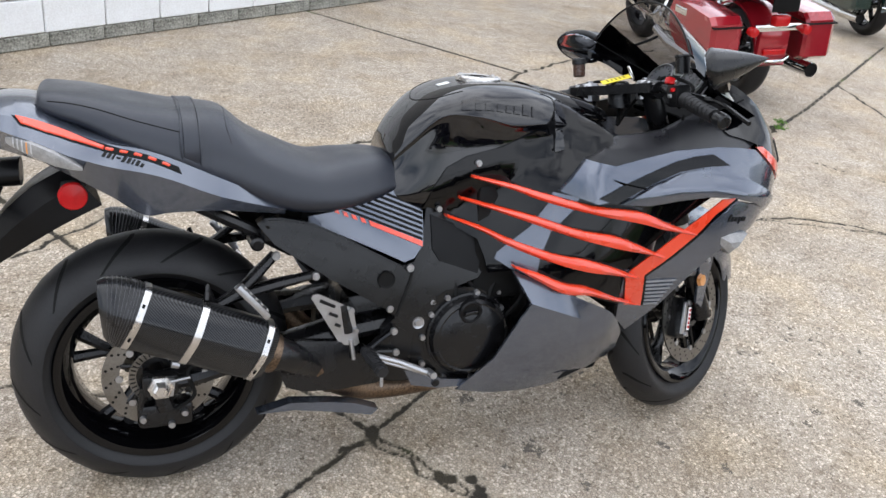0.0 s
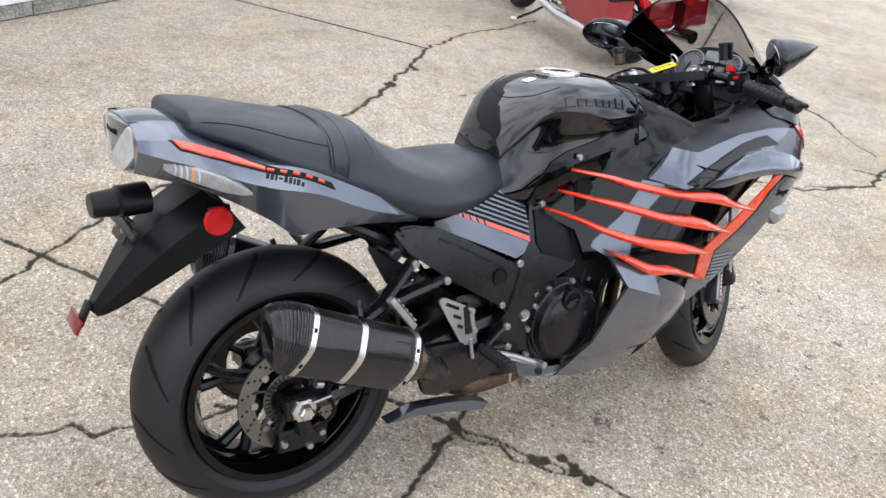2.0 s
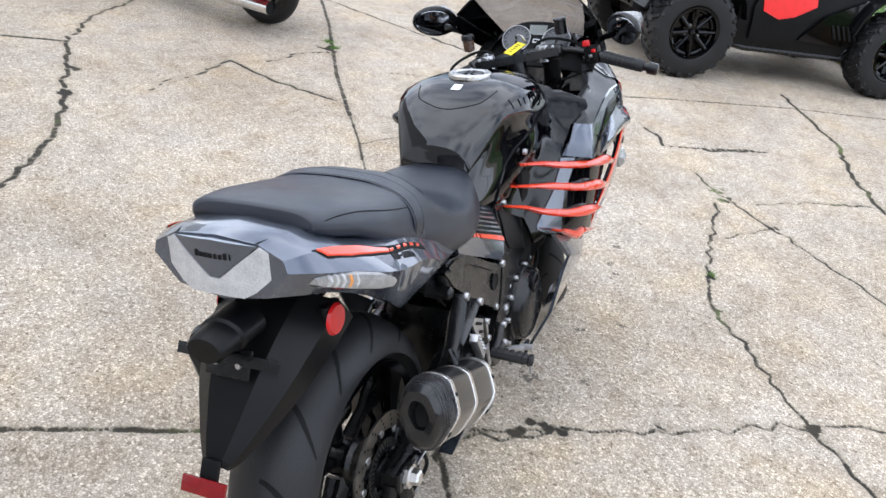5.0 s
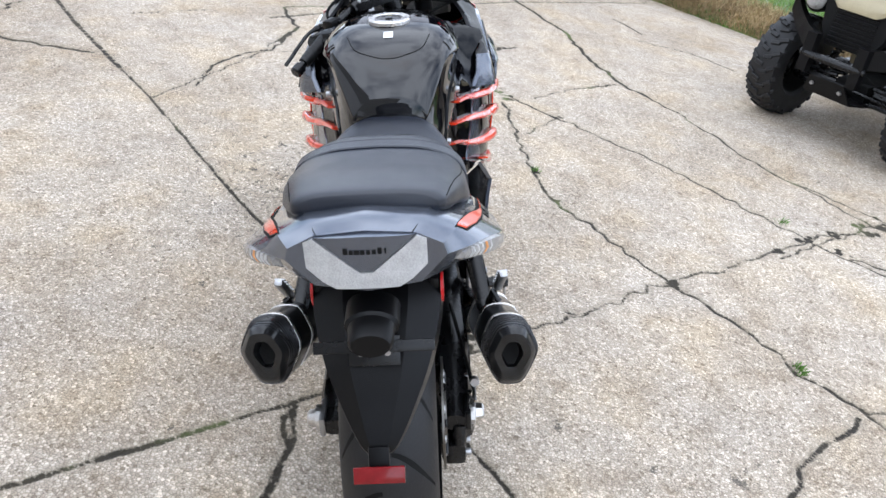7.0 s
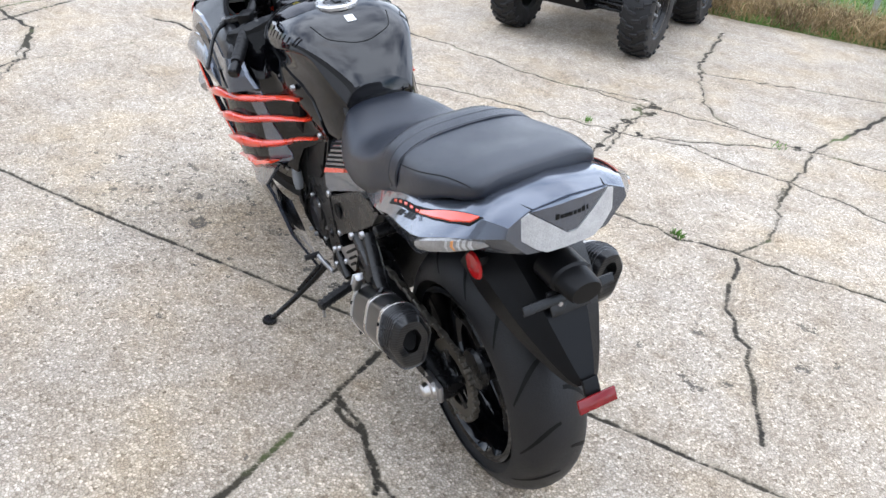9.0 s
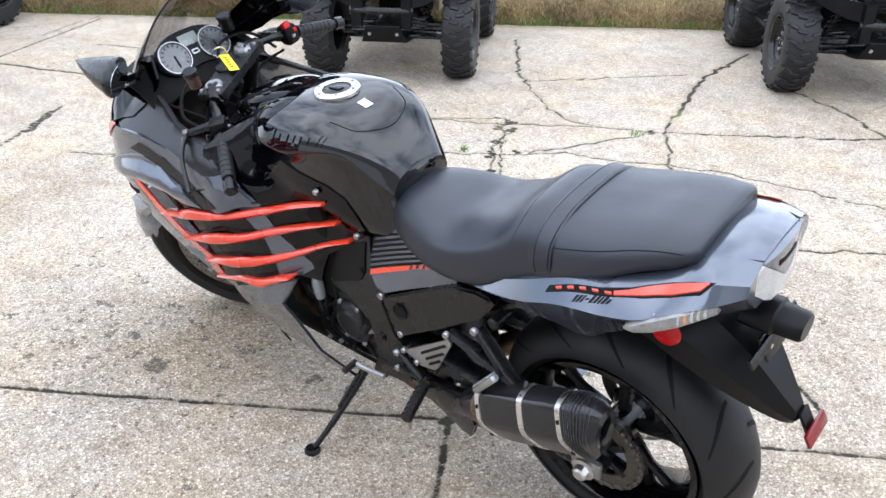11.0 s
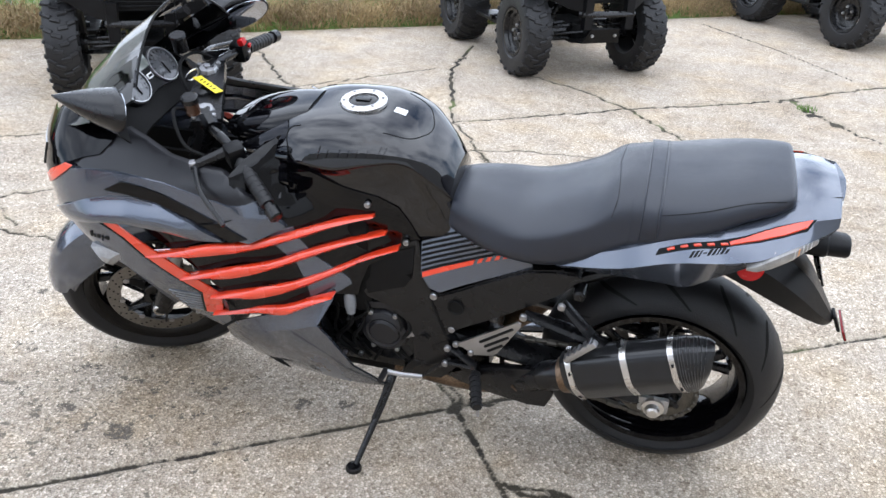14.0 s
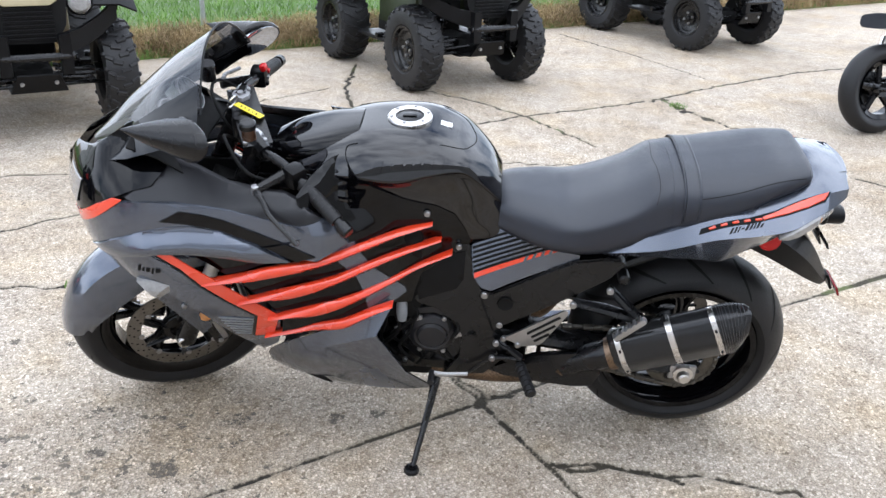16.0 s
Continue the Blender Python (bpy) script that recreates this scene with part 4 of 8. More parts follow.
# a tight shoulder between the lit top and the upright flank
tank_sections = [(x, p[:4] + [(p[3][0] - 0.004, p[3][1] - 0.013)] + p[4:]) for x, p in tank_sections]
tank = part("fuel_tank", half_loft(tank_sections, 6, 5), "tankblack", bike, "gloss black fuel tank", smooth=60)
front_cover = part("tank_front_cover", half_loft([(0.905, [(0, 0.970), (0.045, 0.968), (0.078, 0.957), (0.084, 0.935), (0, 0.925)]), (0.99, [(0, 0.953), (0.058, 0.951), (0.094, 0.939), (0.100, 0.905), (0, 0.90)]),
                                                  (1.07, [(0, 0.932), (0.056, 0.930), (0.086, 0.919), (0.092, 0.885), (0, 0.88)]), (1.125, [(0, 0.910), (0.042, 0.908), (0.060, 0.900), (0.064, 0.88), (0, 0.875)])], 5, 4), "gloss", bike, "gloss black cover in front of the tank", smooth=50)
cap_m = pose(0.783, 0.0, 0.9755, 0, 1.5, 0)
part("filler_ring", lathe([(0.036, 0.0), (0.036, 0.007), (0.040, 0.009), (0.054, 0.008), (0.057, 0.004), (0.057, -0.004)], 40, "z"), "steel", tank, "bright fuel filler ring", m=cap_m)
part("filler_cap", lathe([(0.0001, 0.006), (0.030, 0.006), (0.036, 0.003)], 32, "z"), "black", tank, m=cap_m)
part("cap_flap", box((0.036, 0.018, 0.004), (0, 0, 0.008), 0.0015), "gloss", tank, m=cap_m)
for k in range(6):
    a = 2 * math.pi * k / 6 + 0.3
    part("cap_bolt", bolt((0.047 * math.cos(a), 0.047 * math.sin(a), 0.008), "z", 0.004, 0.003), "alloy", tank, m=cap_m)
part("paper_sticker", box((0.030, 0.024, 0.0012), (0, 0, 0), 0.0), "white", tank, "white paper sticker", m=pose(0.690, 0.0, 0.9625, 0, -14, 0))
tank_tree = tree_of(tank)
MARK = [(0.022, 0.95, 0.0), (0.016, 0.62, 0.0), (0.022, 0.62, 0.0), (0.016, 0.62, 0.0), (0.014, 0.62, 0.0), (0.016, 0.62, 0.0), (0.018, 0.95, 0.0), (0.005, 0.9, 0.0)]
for s in (1, -1):
    wrapped_bars("tank_emblem", MARK, 0.030, "tankblack", tank, tank_tree, (0.770, s * 0.162, 0.930), Vector((-1.0, 0.0, 0.16)) * s, (0, -s * 0.62, 0.78), 0.0006, 0.0022, 0.2, "raised black tank emblem")

    # gloss black flank under the blades, hollowed beside the tank
    def flank_y(x, z):
        hit = tank_tree.ray_cast(Vector((x, 0.6, z)), Vector((0, -1, 0)))
        near = (hit[0].y + 0.004) * min(1.0, max(0.0, (1.0 - x) / 0.08)) if hit[0] is not None else 0.0
        hollow = 0.030 * math.exp(-((x - 0.942) / 0.045) ** 2 - ((z - 0.835) / 0.055) ** 2)
        rise = 0.45 * max(0.0, x - 0.91) * min(1.0, max(0.0, (z - 0.745) / 0.05)) * min(1.0, max(0.0, (0.925 - z) / 0.05))
        a = inner(x, z) + rise - hollow
        return 0.5 * (a + near + math.sqrt((a - near) ** 2 + 0.008 ** 2))

    part("side_panel", panel([(0.990, 0.790), (0.985, 0.825), (1.026, 0.858), (1.030, 0.878), (1.010, 0.898), (0.980, 0.916), (0.948, 0.931), (0.926, 0.938), (0.914, 0.912), (0.862, 0.872), (0.78, 0.838), (0.70, 0.815), (0.655, 0.787), (0.627, 0.74), (0.606, 0.685), (0.66, 0.655), (0.735, 0.615), (0.75, 0.575), (0.76, 0.535), (0.84, 0.550), (1.0, 0.482), (1.095, 0.452), (1.085, 0.530), (1.13, 0.590), (1.25, 0.680), (1.33, 0.722),
                             (1.2, 0.74), (1.05, 0.772)], flank_y, s, 0.006, 0.022, lip=0.002), "gloss", bike, "gloss black fairing side panel", smooth=50)
    part("flank_band", panel([(0.902, 0.738), (0.962, 0.728), (0.950, 0.700), (0.898, 0.643), (0.872, 0.575), (0.868, 0.532), (0.815, 0.545), (0.772, 0.572), (0.778, 0.588), (0.850, 0.652), (0.892, 0.712)], lambda x, z: flank_y(x, z) + 0.003, s, 0.003, 0.022), "grey", bike, "gunmetal band across the black flank", smooth=50)
# panel lines on the tank
for pts in ([(0.70, 0.105), (0.645, 0.085), (0.62, 0.04), (0.612, 0.0), (0.62, -0.04), (0.645, -0.085), (0.70, -0.105)],):
    path = []
    for x, y in spline(pts, 5):
        hit = tank_tree.ray_cast(Vector((x, y, 1.3)), Vector((0, 0, -1)))
        path.append(hit[0])
    part("tank_seam", tube(path, 0.0014, 5), "dark", tank)
for s in (1, -1):
    path = []
    for x, z in spline([(0.90, 0.955), (0.928, 0.944), (0.915, 0.915), (0.864, 0.872), (0.80, 0.845), (0.72, 0.815), (0.655, 0.785)], 5):
        hit = tank_tree.ray_cast(Vector((x, s * 0.6, z)), Vector((0, -s, 0)))
        if hit[0] is not None:
            path.append(hit[0])
    part("tank_seam", tube(path, 0.0016, 5), "dark", tank)

# rider and pillion seat
rider = [
    (0.548, [(0, 0.800), (0.05, 0.798), (0.085, 0.785), (0.10, 0.755), (0.10, 0.725), (0, 0.70)]),
    (0.50, [(0, 0.806), (0.06, 0.804), (0.105, 0.788), (0.125, 0.755), (0.122, 0.712), (0, 0.69)]),
    (0.43, [(0, 0.802), (0.07, 0.800), (0.125, 0.785), (0.150, 0.748), (0.146, 0.700), (0, 0.68)]),
    (0.36, [(0, 0.799), (0.08, 0.797), (0.140, 0.780), (0.165, 0.752), (0.158, 0.695), (0, 0.68)]),
]
rider += [
    (0.29, [(0, 0.826), (0.08, 0.822), (0.145, 0.798), (0.168, 0.768), (0.160, 0.700), (0, 0.69)]),
    (0.22, [(0, 0.859), (0.08, 0.855), (0.142, 0.830), (0.165, 0.800), (0.158, 0.722), (0, 0.72)]),
    (0.16, [(0, 0.905), (0.08, 0.900), (0.140, 0.870), (0.160, 0.820), (0.152, 0.755), (0, 0.75)]),
    (0.105, [(0, 0.914), (0.08, 0.909), (0.138, 0.880), (0.156, 0.830), (0.146, 0.782), (0, 0.78)]),
]
seat = part("rider_seat", half_loft(rider, 5, 5), "seat", bike, "black vinyl stepped saddle", smooth=60)
pillion = [
    (0.125, [(0, 0.914), (0.08, 0.908), (0.138, 0.880), (0.157, 0.825), (0.148, 0.775), (0, 0.77)]),
    (0.05, [(0, 0.920), (0.09, 0.914), (0.147, 0.892), (0.168, 0.850), (0.156, 0.805), (0, 0.80)]),
    (-0.04, [(0, 0.934), (0.09, 0.930), (0.146, 0.912), (0.167, 0.878), (0.152, 0.842), (0, 0.83)]),
]
pillion += [
    (-0.11, [(0, 0.948), (0.085, 0.944), (0.132, 0.931), (0.152, 0.905), (0.136, 0.878), (0, 0.866)]),
    (-0.160, [(0, 0.952), (0.080, 0.949), (0.122, 0.939), (0.138, 0.918), (0.122, 0.894), (0, 0.886)]),
    (-0.190, [(0, 0.953), (0.076, 0.951), (0.112, 0.943), (0.126, 0.928), (0.112, 0.908), (0, 0.902)]),
    (-0.200, [(0, 0.949), (0.070, 0.947), (0.102, 0.940), (0.114, 0.929), (0.104, 0.914), (0, 0.909)]),
]
rider_tree = tree_of(seat)
for s in (1, -1):
    path = [rider_tree.ray_cast(Vector((x, s * y, 1.3)), Vector((0, 0, -1)))[0] for x, y in ((0.165, 0.0), (0.160, 0.06), (0.157, 0.10), (0.157, 0.128))]
    path += [rider_tree.ray_cast(Vector((x, s * 0.5, z)), Vector((0, -s, 0)))[0] for x, z in ((0.160, 0.868), (0.164, 0.850))]
    part("seat_crease", tube(spline([q for q in path if q is not None], 3), 0.0007, 5), "dark", seat)
pad = part("pillion_seat", half_loft(pillion, 5, 5), "seat", bike, "black vinyl passenger pad", smooth=60)
# stitched seams along the pad
pad_tree = tree_of(pad)
for s in (1, -1):
    path = [pad_tree.ray_cast(Vector((x, s * 0.4, z)), Vector((0, -s, 0)))[0] for x, z in spline([(0.060, 0.876), (-0.02, 0.898), (-0.09, 0.919), (-0.14, 0.929), (-0.180, 0.932)], 6)]
    path = [q for q in path if q is not None]
    part("stitch_seam", tube(path, 0.0012, 5), "dark", pad)



def seat_ring(x0, lift, r, name, prof):
    h = spline(prof, 6)
    pts = [(x0, p[0] * (1 + lift), p[1] + lift * 0.12) for p in h]
    path = [(x, -y, z) for x, y, z in pts[::-1]][:-1] + pts
    part(name, tube(path, r, 6, flat=1.0), "seat", bike)


edge_prof = [(0, 0.918), (0.085, 0.912), (0.147, 0.885), (0.168, 0.838), (0.158, 0.790)]
seat_ring(0.064, 0.010, 0.0035, "seat_piping", edge_prof)
seat_ring(0.100, 0.012, 0.0022, "seat_seam", edge_prof)
# strap between the pads
h = spline(edge_prof, 6)
rings = []
for y, z in [(-p[0], p[1]) for p in h[::-1]][:-1] + [(p[0], p[1]) for p in h]:
    rings.append([(0.068, y * 1.022, z + 0.003), (0.097, y * 1.022, z + 0.003), (0.097, y * 0.98, z - 0.004), (0.068, y * 0.98, z - 0.004)])
part("grab_strap", loft(rings), "seat", bike, "black passenger strap")

# tail
tail_sections = [
    (0.275, [(0, 0.725), (0.10, 0.724), (0.150, 0.716), (0.165, 0.706), (0.155, 0.694), (0, 0.69)]),
    (0.14, [(0, 0.79), (0.125, 0.79), (0.172, 0.780), (0.196, 0.746), (0.176, 0.712), (0, 0.71)]),
    (0.04, [(0, 0.838), (0.130, 0.836), (0.174, 0.826), (0.208, 0.788), (0.176, 0.712), (0, 0.73)]),
    (-0.015, [(0, 0.858), (0.132, 0.856), (0.176, 0.845), (0.215, 0.806), (0.172, 0.708), (0, 0.745)]),
    (-0.075, [(0, 0.876), (0.128, 0.873), (0.176, 0.857), (0.220, 0.820), (0.176, 0.750), (0, 0.765)]),
]
tail_sections += [
    (-0.145, [(0, 0.898), (0.114, 0.895), (0.168, 0.879), (0.222, 0.843), (0.170, 0.792), (0, 0.787)]),
    (-0.20, [(0, 0.931), (0.100, 0.922), (0.154, 0.896), (0.198, 0.864), (0.146, 0.818), (0, 0.80)]),
    (-0.25, [(0, 0.938), (0.090, 0.929), (0.140, 0.906), (0.164, 0.876), (0.118, 0.830), (0, 0.812)]),
    (-0.292, [(0, 0.933), (0.078, 0.927), (0.120, 0.906), (0.126, 0.886), (0.084, 0.838), (0, 0.824)]),
]
tail = part("tail_fairing", half_loft(tail_sections, 5, 1), "grey", bike, "gunmetal grey tail fairing", smooth=22)
tail_tree = tree_of(tail)
for s in (1, -1):
    part("tail_seam", tube([(-0.19, s * 0.106, 0.919), (-0.24, s * 0.092, 0.928), (-0.294, s * 0.0735, 0.9285)], 0.0008, 5), "dark", tail)

    def tail_side(x, z, s=s):
        hit = tail_tree.ray_cast(Vector((x, 0.5, z)), Vector((0, -1, 0)))
        return hit[0].y if hit[0] is not None else 0.15

    def on_tail(name, quad, material, label="", lift=0.0015):
        """A decal on the upper flank: corners (x, y) dropped from above."""
        bm = bmesh.new()
        f = bm.faces.new([bm.verts.new((x, s * y, 0)) for x, y in quad])
        bmesh.ops.triangulate(bm, faces=[f])
        for ax, lo, hi in ((0, min(q[0] for q in quad), max(q[0] for q in quad)),):
            for i in range(1, 9):
                bmesh.ops.bisect_plane(bm, geom=bm.verts[:] + bm.edges[:] + bm.faces[:], plane_co=(lo + (hi - lo) * i / 9, 0, 0), plane_no=(1, 0, 0), dist=1e-6)
        for v in bm.verts:
            hit = tail_tree.ray_cast(Vector((v.co.x, v.co.y, 1.2)), Vector((0, 0, -1)))
            if hit[0] is not None:
                v.co = hit[0] + Vector((0, s * lift * 0.6, lift))
        r = bmesh.ops.extrude_face_region(bm, geom=bm.faces[:])
        for g in r["geom"]:
            if isinstance(g, bmesh.types.BMVert):
                g.co.z -= 0.003
        return part(name, bm, material, tail, label)

    on_tail("stripe_border", [(-0.243, 0.139), (-0.228, 0.160), (-0.183, 0.178), (-0.14, 0.188), (-0.05, 0.1935), (0.06, 0.1915), (0.055, 0.1835), (-0.05, 0.1825), (-0.11, 0.175), (-0.17, 0.157)], "dark", "", 0.0012)
    on_tail("tail_stripe", [(-0.236, 0.142), (-0.226, 0.156), (-0.185, 0.174), (-0.14, 0.184), (-0.085, 0.189), (-0.082, 0.184), (-0.11, 0.179), (-0.17, 0.161)], "red", "orange-red tail stripe", 0.0032)
    for k in range(5):
        x0 = -0.078 + 0.026 * k
        on_tail("stripe_dash", [(x0, 0.1855), (x0 + 0.013, 0.186), (x0 + 0.010, 0.1885), (x0 - 0.003, 0.1885)], "red", "", 0.0032)
    edge_x, edge_y, edge_z = (-0.25, -0.20, -0.145, -0.07), (0.152, 0.198, 0.224, 0.214), (0.876, 0.864, 0.842, 0.806)

    def signal_ring(x, h, out, s=s):
        y, z = float(np.interp(x, edge_x, edge_y)), float(np.interp(x, edge_x, edge_z)) - 0.014
        return [(x, s * (y + dy), z + h * f) for dy, f in ((-0.03, 0.42), (-0.006, 0.5), (out * 0.8, 0.25), (out, -0.05), (out * 0.4, -0.38), (-0.012, -0.5), (-0.04, -0.45))]

    signal = part("rear_indicator", loft([signal_ring(x, h, o) for x, h, o in ((-0.256, 0.014, 0.003), (-0.248, 0.028, 0.007), (-0.21, 0.042, 0.011), (-0.17, 0.040, 0.010), (-0.142, 0.026, 0.006), (-0.122, 0.008, 0.002))]), "signal", tail, "clear ribbed rear turn signal", smooth=40)
    for k in range(5):
        x0 = -0.243 + 0.008 * k
        part("lens_rib", loft([signal_ring(x, 0.030 + 0.002 * k, 0.0115) for x in (x0, x0 + 0.003)]), "amber" if k == 3 else "lens", signal)
    for shift, glyphs in ((0.0, [(0.0045, 0.9, 0.0), (0.0045, 0.9, 0.0), (0.003, 0.9, 0.0), (0.006, 0.2, 0.35), (0.005, 0.9, 0.0), (0.0045, 0.9, 0.0), (0.003, 0.9, 0.0), (0.005, 0.9, 0.0), (0.0045, 0.6, 0.0)]),):
        wrapped_bars("tail_emblem", [(w * 1.3, h, b) for w, h, b in glyphs], 0.015, "plastic", tail, tail_tree, (-0.048 + shift, s * 0.198, 0.830), Vector((-1, 0, 0.36)) * s, (0, -s * 0.62, 0.78), 0.0004, 0.0006, 0.5, "black slanted tail emblem")


# tail light: a V of clear lens round the grey badge plate
def rear_x(y):
    return -0.303 + 1.7 * y * y


def rear_plate(poly, off, thick):
    bm = bmesh.new()
    f = bm.faces.new([bm.verts.new((0, y, z)) for y, z in poly])
    bmesh.ops.triangulate(bm, faces=[f])
    for i in range(-6, 7):
        bmesh.ops.bisect_plane(bm, geom=bm.verts[:] + bm.edges[:] + bm.faces[:], plane_co=(0, i * 0.02, 0), plane_no=(0, 1, 0), dist=1e-6)
    for v in bm.verts:
        v.co.x = rear_x(v.co.y) - off
    r = bmesh.ops.extrude_face_region(bm, geom=bm.faces[:])
    for g in r["geom"]:
        if isinstance(g, bmesh.types.BMVert):
            g.co.x += thick
    return bm


lens = [(0, 0.838), (0.050, 0.837), (0.070, 0.848), (0.124, 0.897), (0.112, 0.908), (0.080, 0.923), (0.042, 0.893), (0.010, 0.866)]
part("tail_light", rear_plate(lens + [(-y, z) for y, z in lens[:0:-1]], 0.0045, 0.014), "lens", tail, "clear V-shaped tail light lens", smooth=25)
part("badge_plate", rear_plate([(0.010, 0.868), (0.042, 0.895), (0.078, 0.925), (0.0, 0.9295), (-0.078, 0.925), (-0.042, 0.895), (-0.010, 0.868)], 0.003, 0.02), "grey", tail)
for k, (w, h) in enumerate(((0.0075, 0.011), (0.0065, 0.008), (0.009, 0.008), (0.0065, 0.008), (0.006, 0.008), (0.0065, 0.008), (0.0065, 0.011), (0.003, 0.010))):
    part("badge_bar", box((0.0012, w, h), (rear_x(0.03 - 0.0088 * k) - 0.0036, 0.03 - 0.0088 * k, 0.8985 + h / 2), 0.0006, seg=1), "dark", tail)


# ---- motorcycle: under the seat, frame and engine ----
for s in (1, -1):
    pan = quad_fit([(0.616, 0.691, 0.114), (0.586, 0.615, 0.157), (0.562, 0.592, 0.163), (0.382, 0.685, 0.142), (0.318, 0.683, 0.148), (0.539, 0.724, 0.112), (0.47, 0.66, 0.146)])
    part("side_cover", panel([(0.611, 0.70), (0.601, 0.606), (0.577, 0.576), (0.552, 0.568), (0.51, 0.588), (0.33, 0.670), (0.33, 0.683), (0.386, 0.69), (0.438, 0.707), (0.52, 0.75), (0.60, 0.75)], pan, s, 0.008, 0.03, lip=0.002), "grey", bike, "dark grey side cover with stripes")
    for k in range(7):
        za = 0.688 - 0.0112 * k
        xa = 0.6075 - 0.0012 * k
        xb = (za + 0.407 * xa - 0.5714) / 0.709
        zb = za + (xa - xb) * 0.407
        part("cover_groove", panel([(xa, za), (xb, zb), (xb - 0.010, zb - 0.0012), (xa, za - 0.0052)], lambda x, z: pan(x, z) + 0.002, s, 0.003, 0.03), "dark", bike)
    part("cover_stripe", panel([(0.599, 0.614), (0.470, 0.667), (0.474, 0.655), (0.598, 0.602)], lambda x, z: pan(x, z) + 0.003, s, 0.003, 0.03), "red", bike, "orange-red side cover stripe")
    for k in range(4):
        xa = 0.460 - 0.021 * k
        za = 0.671 + 0.0082 * k
        part("stripe_dash", panel([(xa, za), (xa - 0.011, za + 0.0045), (xa - 0.007, za - 0.0065), (xa + 0.004, za - 0.011)], lambda x, z: pan(x, z) + 0.003, s, 0.003, 0.03), "red", bike)
    # frame spar
    spar = quad_fit([(0.69, 0.626, 0.15), (0.605, 0.684, 0.125), (0.562, 0.592, 0.164), (0.314, 0.68, 0.152), (0.3, 0.61, 0.166), (0.523, 0.45, 0.168), (0.56, 0.261, 0.158), (0.64, 0.231, 0.155), (0.6, 0.41, 0.168), (0.7, 0.507, 0.168)])
    part("frame_spar", panel([(0.214, 0.675), (0.232, 0.686), (0.27, 0.684), (0.339, 0.668), (0.40, 0.638), (0.516, 0.574), (0.552, 0.556), (0.58, 0.563), (0.600, 0.60), (0.613, 0.68), (0.622, 0.70), (0.671, 0.668), (0.735, 0.631), (0.76, 0.608), (0.766, 0.547), (0.744, 0.515), (0.69, 0.497), (0.645, 0.46), (0.622, 0.41),
                             (0.625, 0.33), (0.67, 0.247), (0.555, 0.255), (0.49, 0.345), (0.507, 0.405), (0.537, 0.43), (0.513, 0.452), (0.374, 0.54), (0.25, 0.628)], spar, s, 0.03, 0.03, lip=0.005), "black", bike, "satin black frame plate")
    part("frame_rib", panel([(0.226, 0.683), (0.27, 0.681), (0.339, 0.665), (0.40, 0.635), (0.516, 0.571), (0.555, 0.552), (0.548, 0.540), (0.51, 0.556), (0.393, 0.620), (0.335, 0.648), (0.24, 0.668)], lambda x, z: spar(x, z) + 0.007, s, 0.01, 0.03, lip=0.004), "black", bike)
    part("frame_cover", panel([(0.624, 0.672), (0.735, 0.628), (0.756, 0.606), (0.742, 0.527), (0.644, 0.563), (0.626, 0.592)], lambda x, z: spar(x, z) + 0.004, s, 0.01, 0.03, lip=0.004), "plastic", bike)
    part("frame_seam", panel([(0.580, 0.545), (0.573, 0.52), (0.540, 0.432), (0.535, 0.434), (0.567, 0.522), (0.575, 0.547)], lambda x, z: spar(x, z) + 0.0025, s, 0.004, 0.03), "dark", bike)
    part("frame_hole", lathe([(0.0001, 0), (0.017, 0), (0.021, 0.003 * s), (0.022, 0)], 20, "y", (0.511, s * (spar(0.511, 0.526) + 0.002), 0.526)), "dark", bike)
    part("frame_plug", lathe([(0.0001, 0.006 * s), (0.008, 0.006 * s), (0.009, 0.002 * s), (0.015, 0.004 * s), (0.016, -0.003 * s)], 18, "y", (0.594, s * 0.171, 0.411)), "alloy" if s < 0 else "black", bike)
    # passenger peg bracket
    part("peg_bracket", tube([(0.336, s * 0.182, 0.557), (0.25, s * 0.19, 0.545), (0.16, s * 0.2, 0.528), (0.11, s * 0.205, 0.508)], [0.015, 0.021, 0.020, 0.016], 8, flat=0.6), "black", bike)
    part("peg_bracket", tube([(0.248, s * 0.184, 0.612), (0.21, s * 0.19, 0.575), (0.165, s * 0.2, 0.535), (0.12, s * 0.205, 0.512)], [0.016, 0.019, 0.019, 0.015], 8, flat=0.6), "black", bike)
    for x, z, y in ((0.336, 0.558, 0.196), (0.248, 0.612, 0.198), (0.115, 0.51, 0.222)):
        part("bolt", bolt((x, s * y, z), "y", 0.0095, 0.006, s), "alloy", bike)
    peg = part("passenger_peg", box((0.104, 0.020, 0.016), (0, 0, 0), 0.006), "alloy", bike, "folded alloy passenger peg", m=pose(0.190, s * 0.245, 0.528, 0, 50, -8 * s))
    for k in range(5):
        part("peg_rib", box((0.008, 0.024, 0.004), (-0.040 + 0.018 * k, 0, 0.010), 0.001), "alloy", peg)
    # rider peg, hanger and heel guard
    part("peg_hanger", panel([(0.53, 0.415), (0.50, 0.37), (0.44, 0.34), (0.43, 0.31), (0.46, 0.30), (0.53, 0.34), (0.565, 0.39)], lambda x, z: 0.172, s, 0.012, 0.04), "black", bike)
    px, pz = (0.0, 0.0) if s > 0 else (0.012, 0.034)
    part("rider_peg", tube([(0.455 + px * 0.5, s * 0.18, 0.322 + pz), (0.44 + px * 2, s * 0.235, 0.318 + pz), (0.425 + px * 4, s * 0.285, 0.312 + pz)], [0.014, 0.0145, 0.013], 8), "tyre", bike, "black rubber rider footpeg")
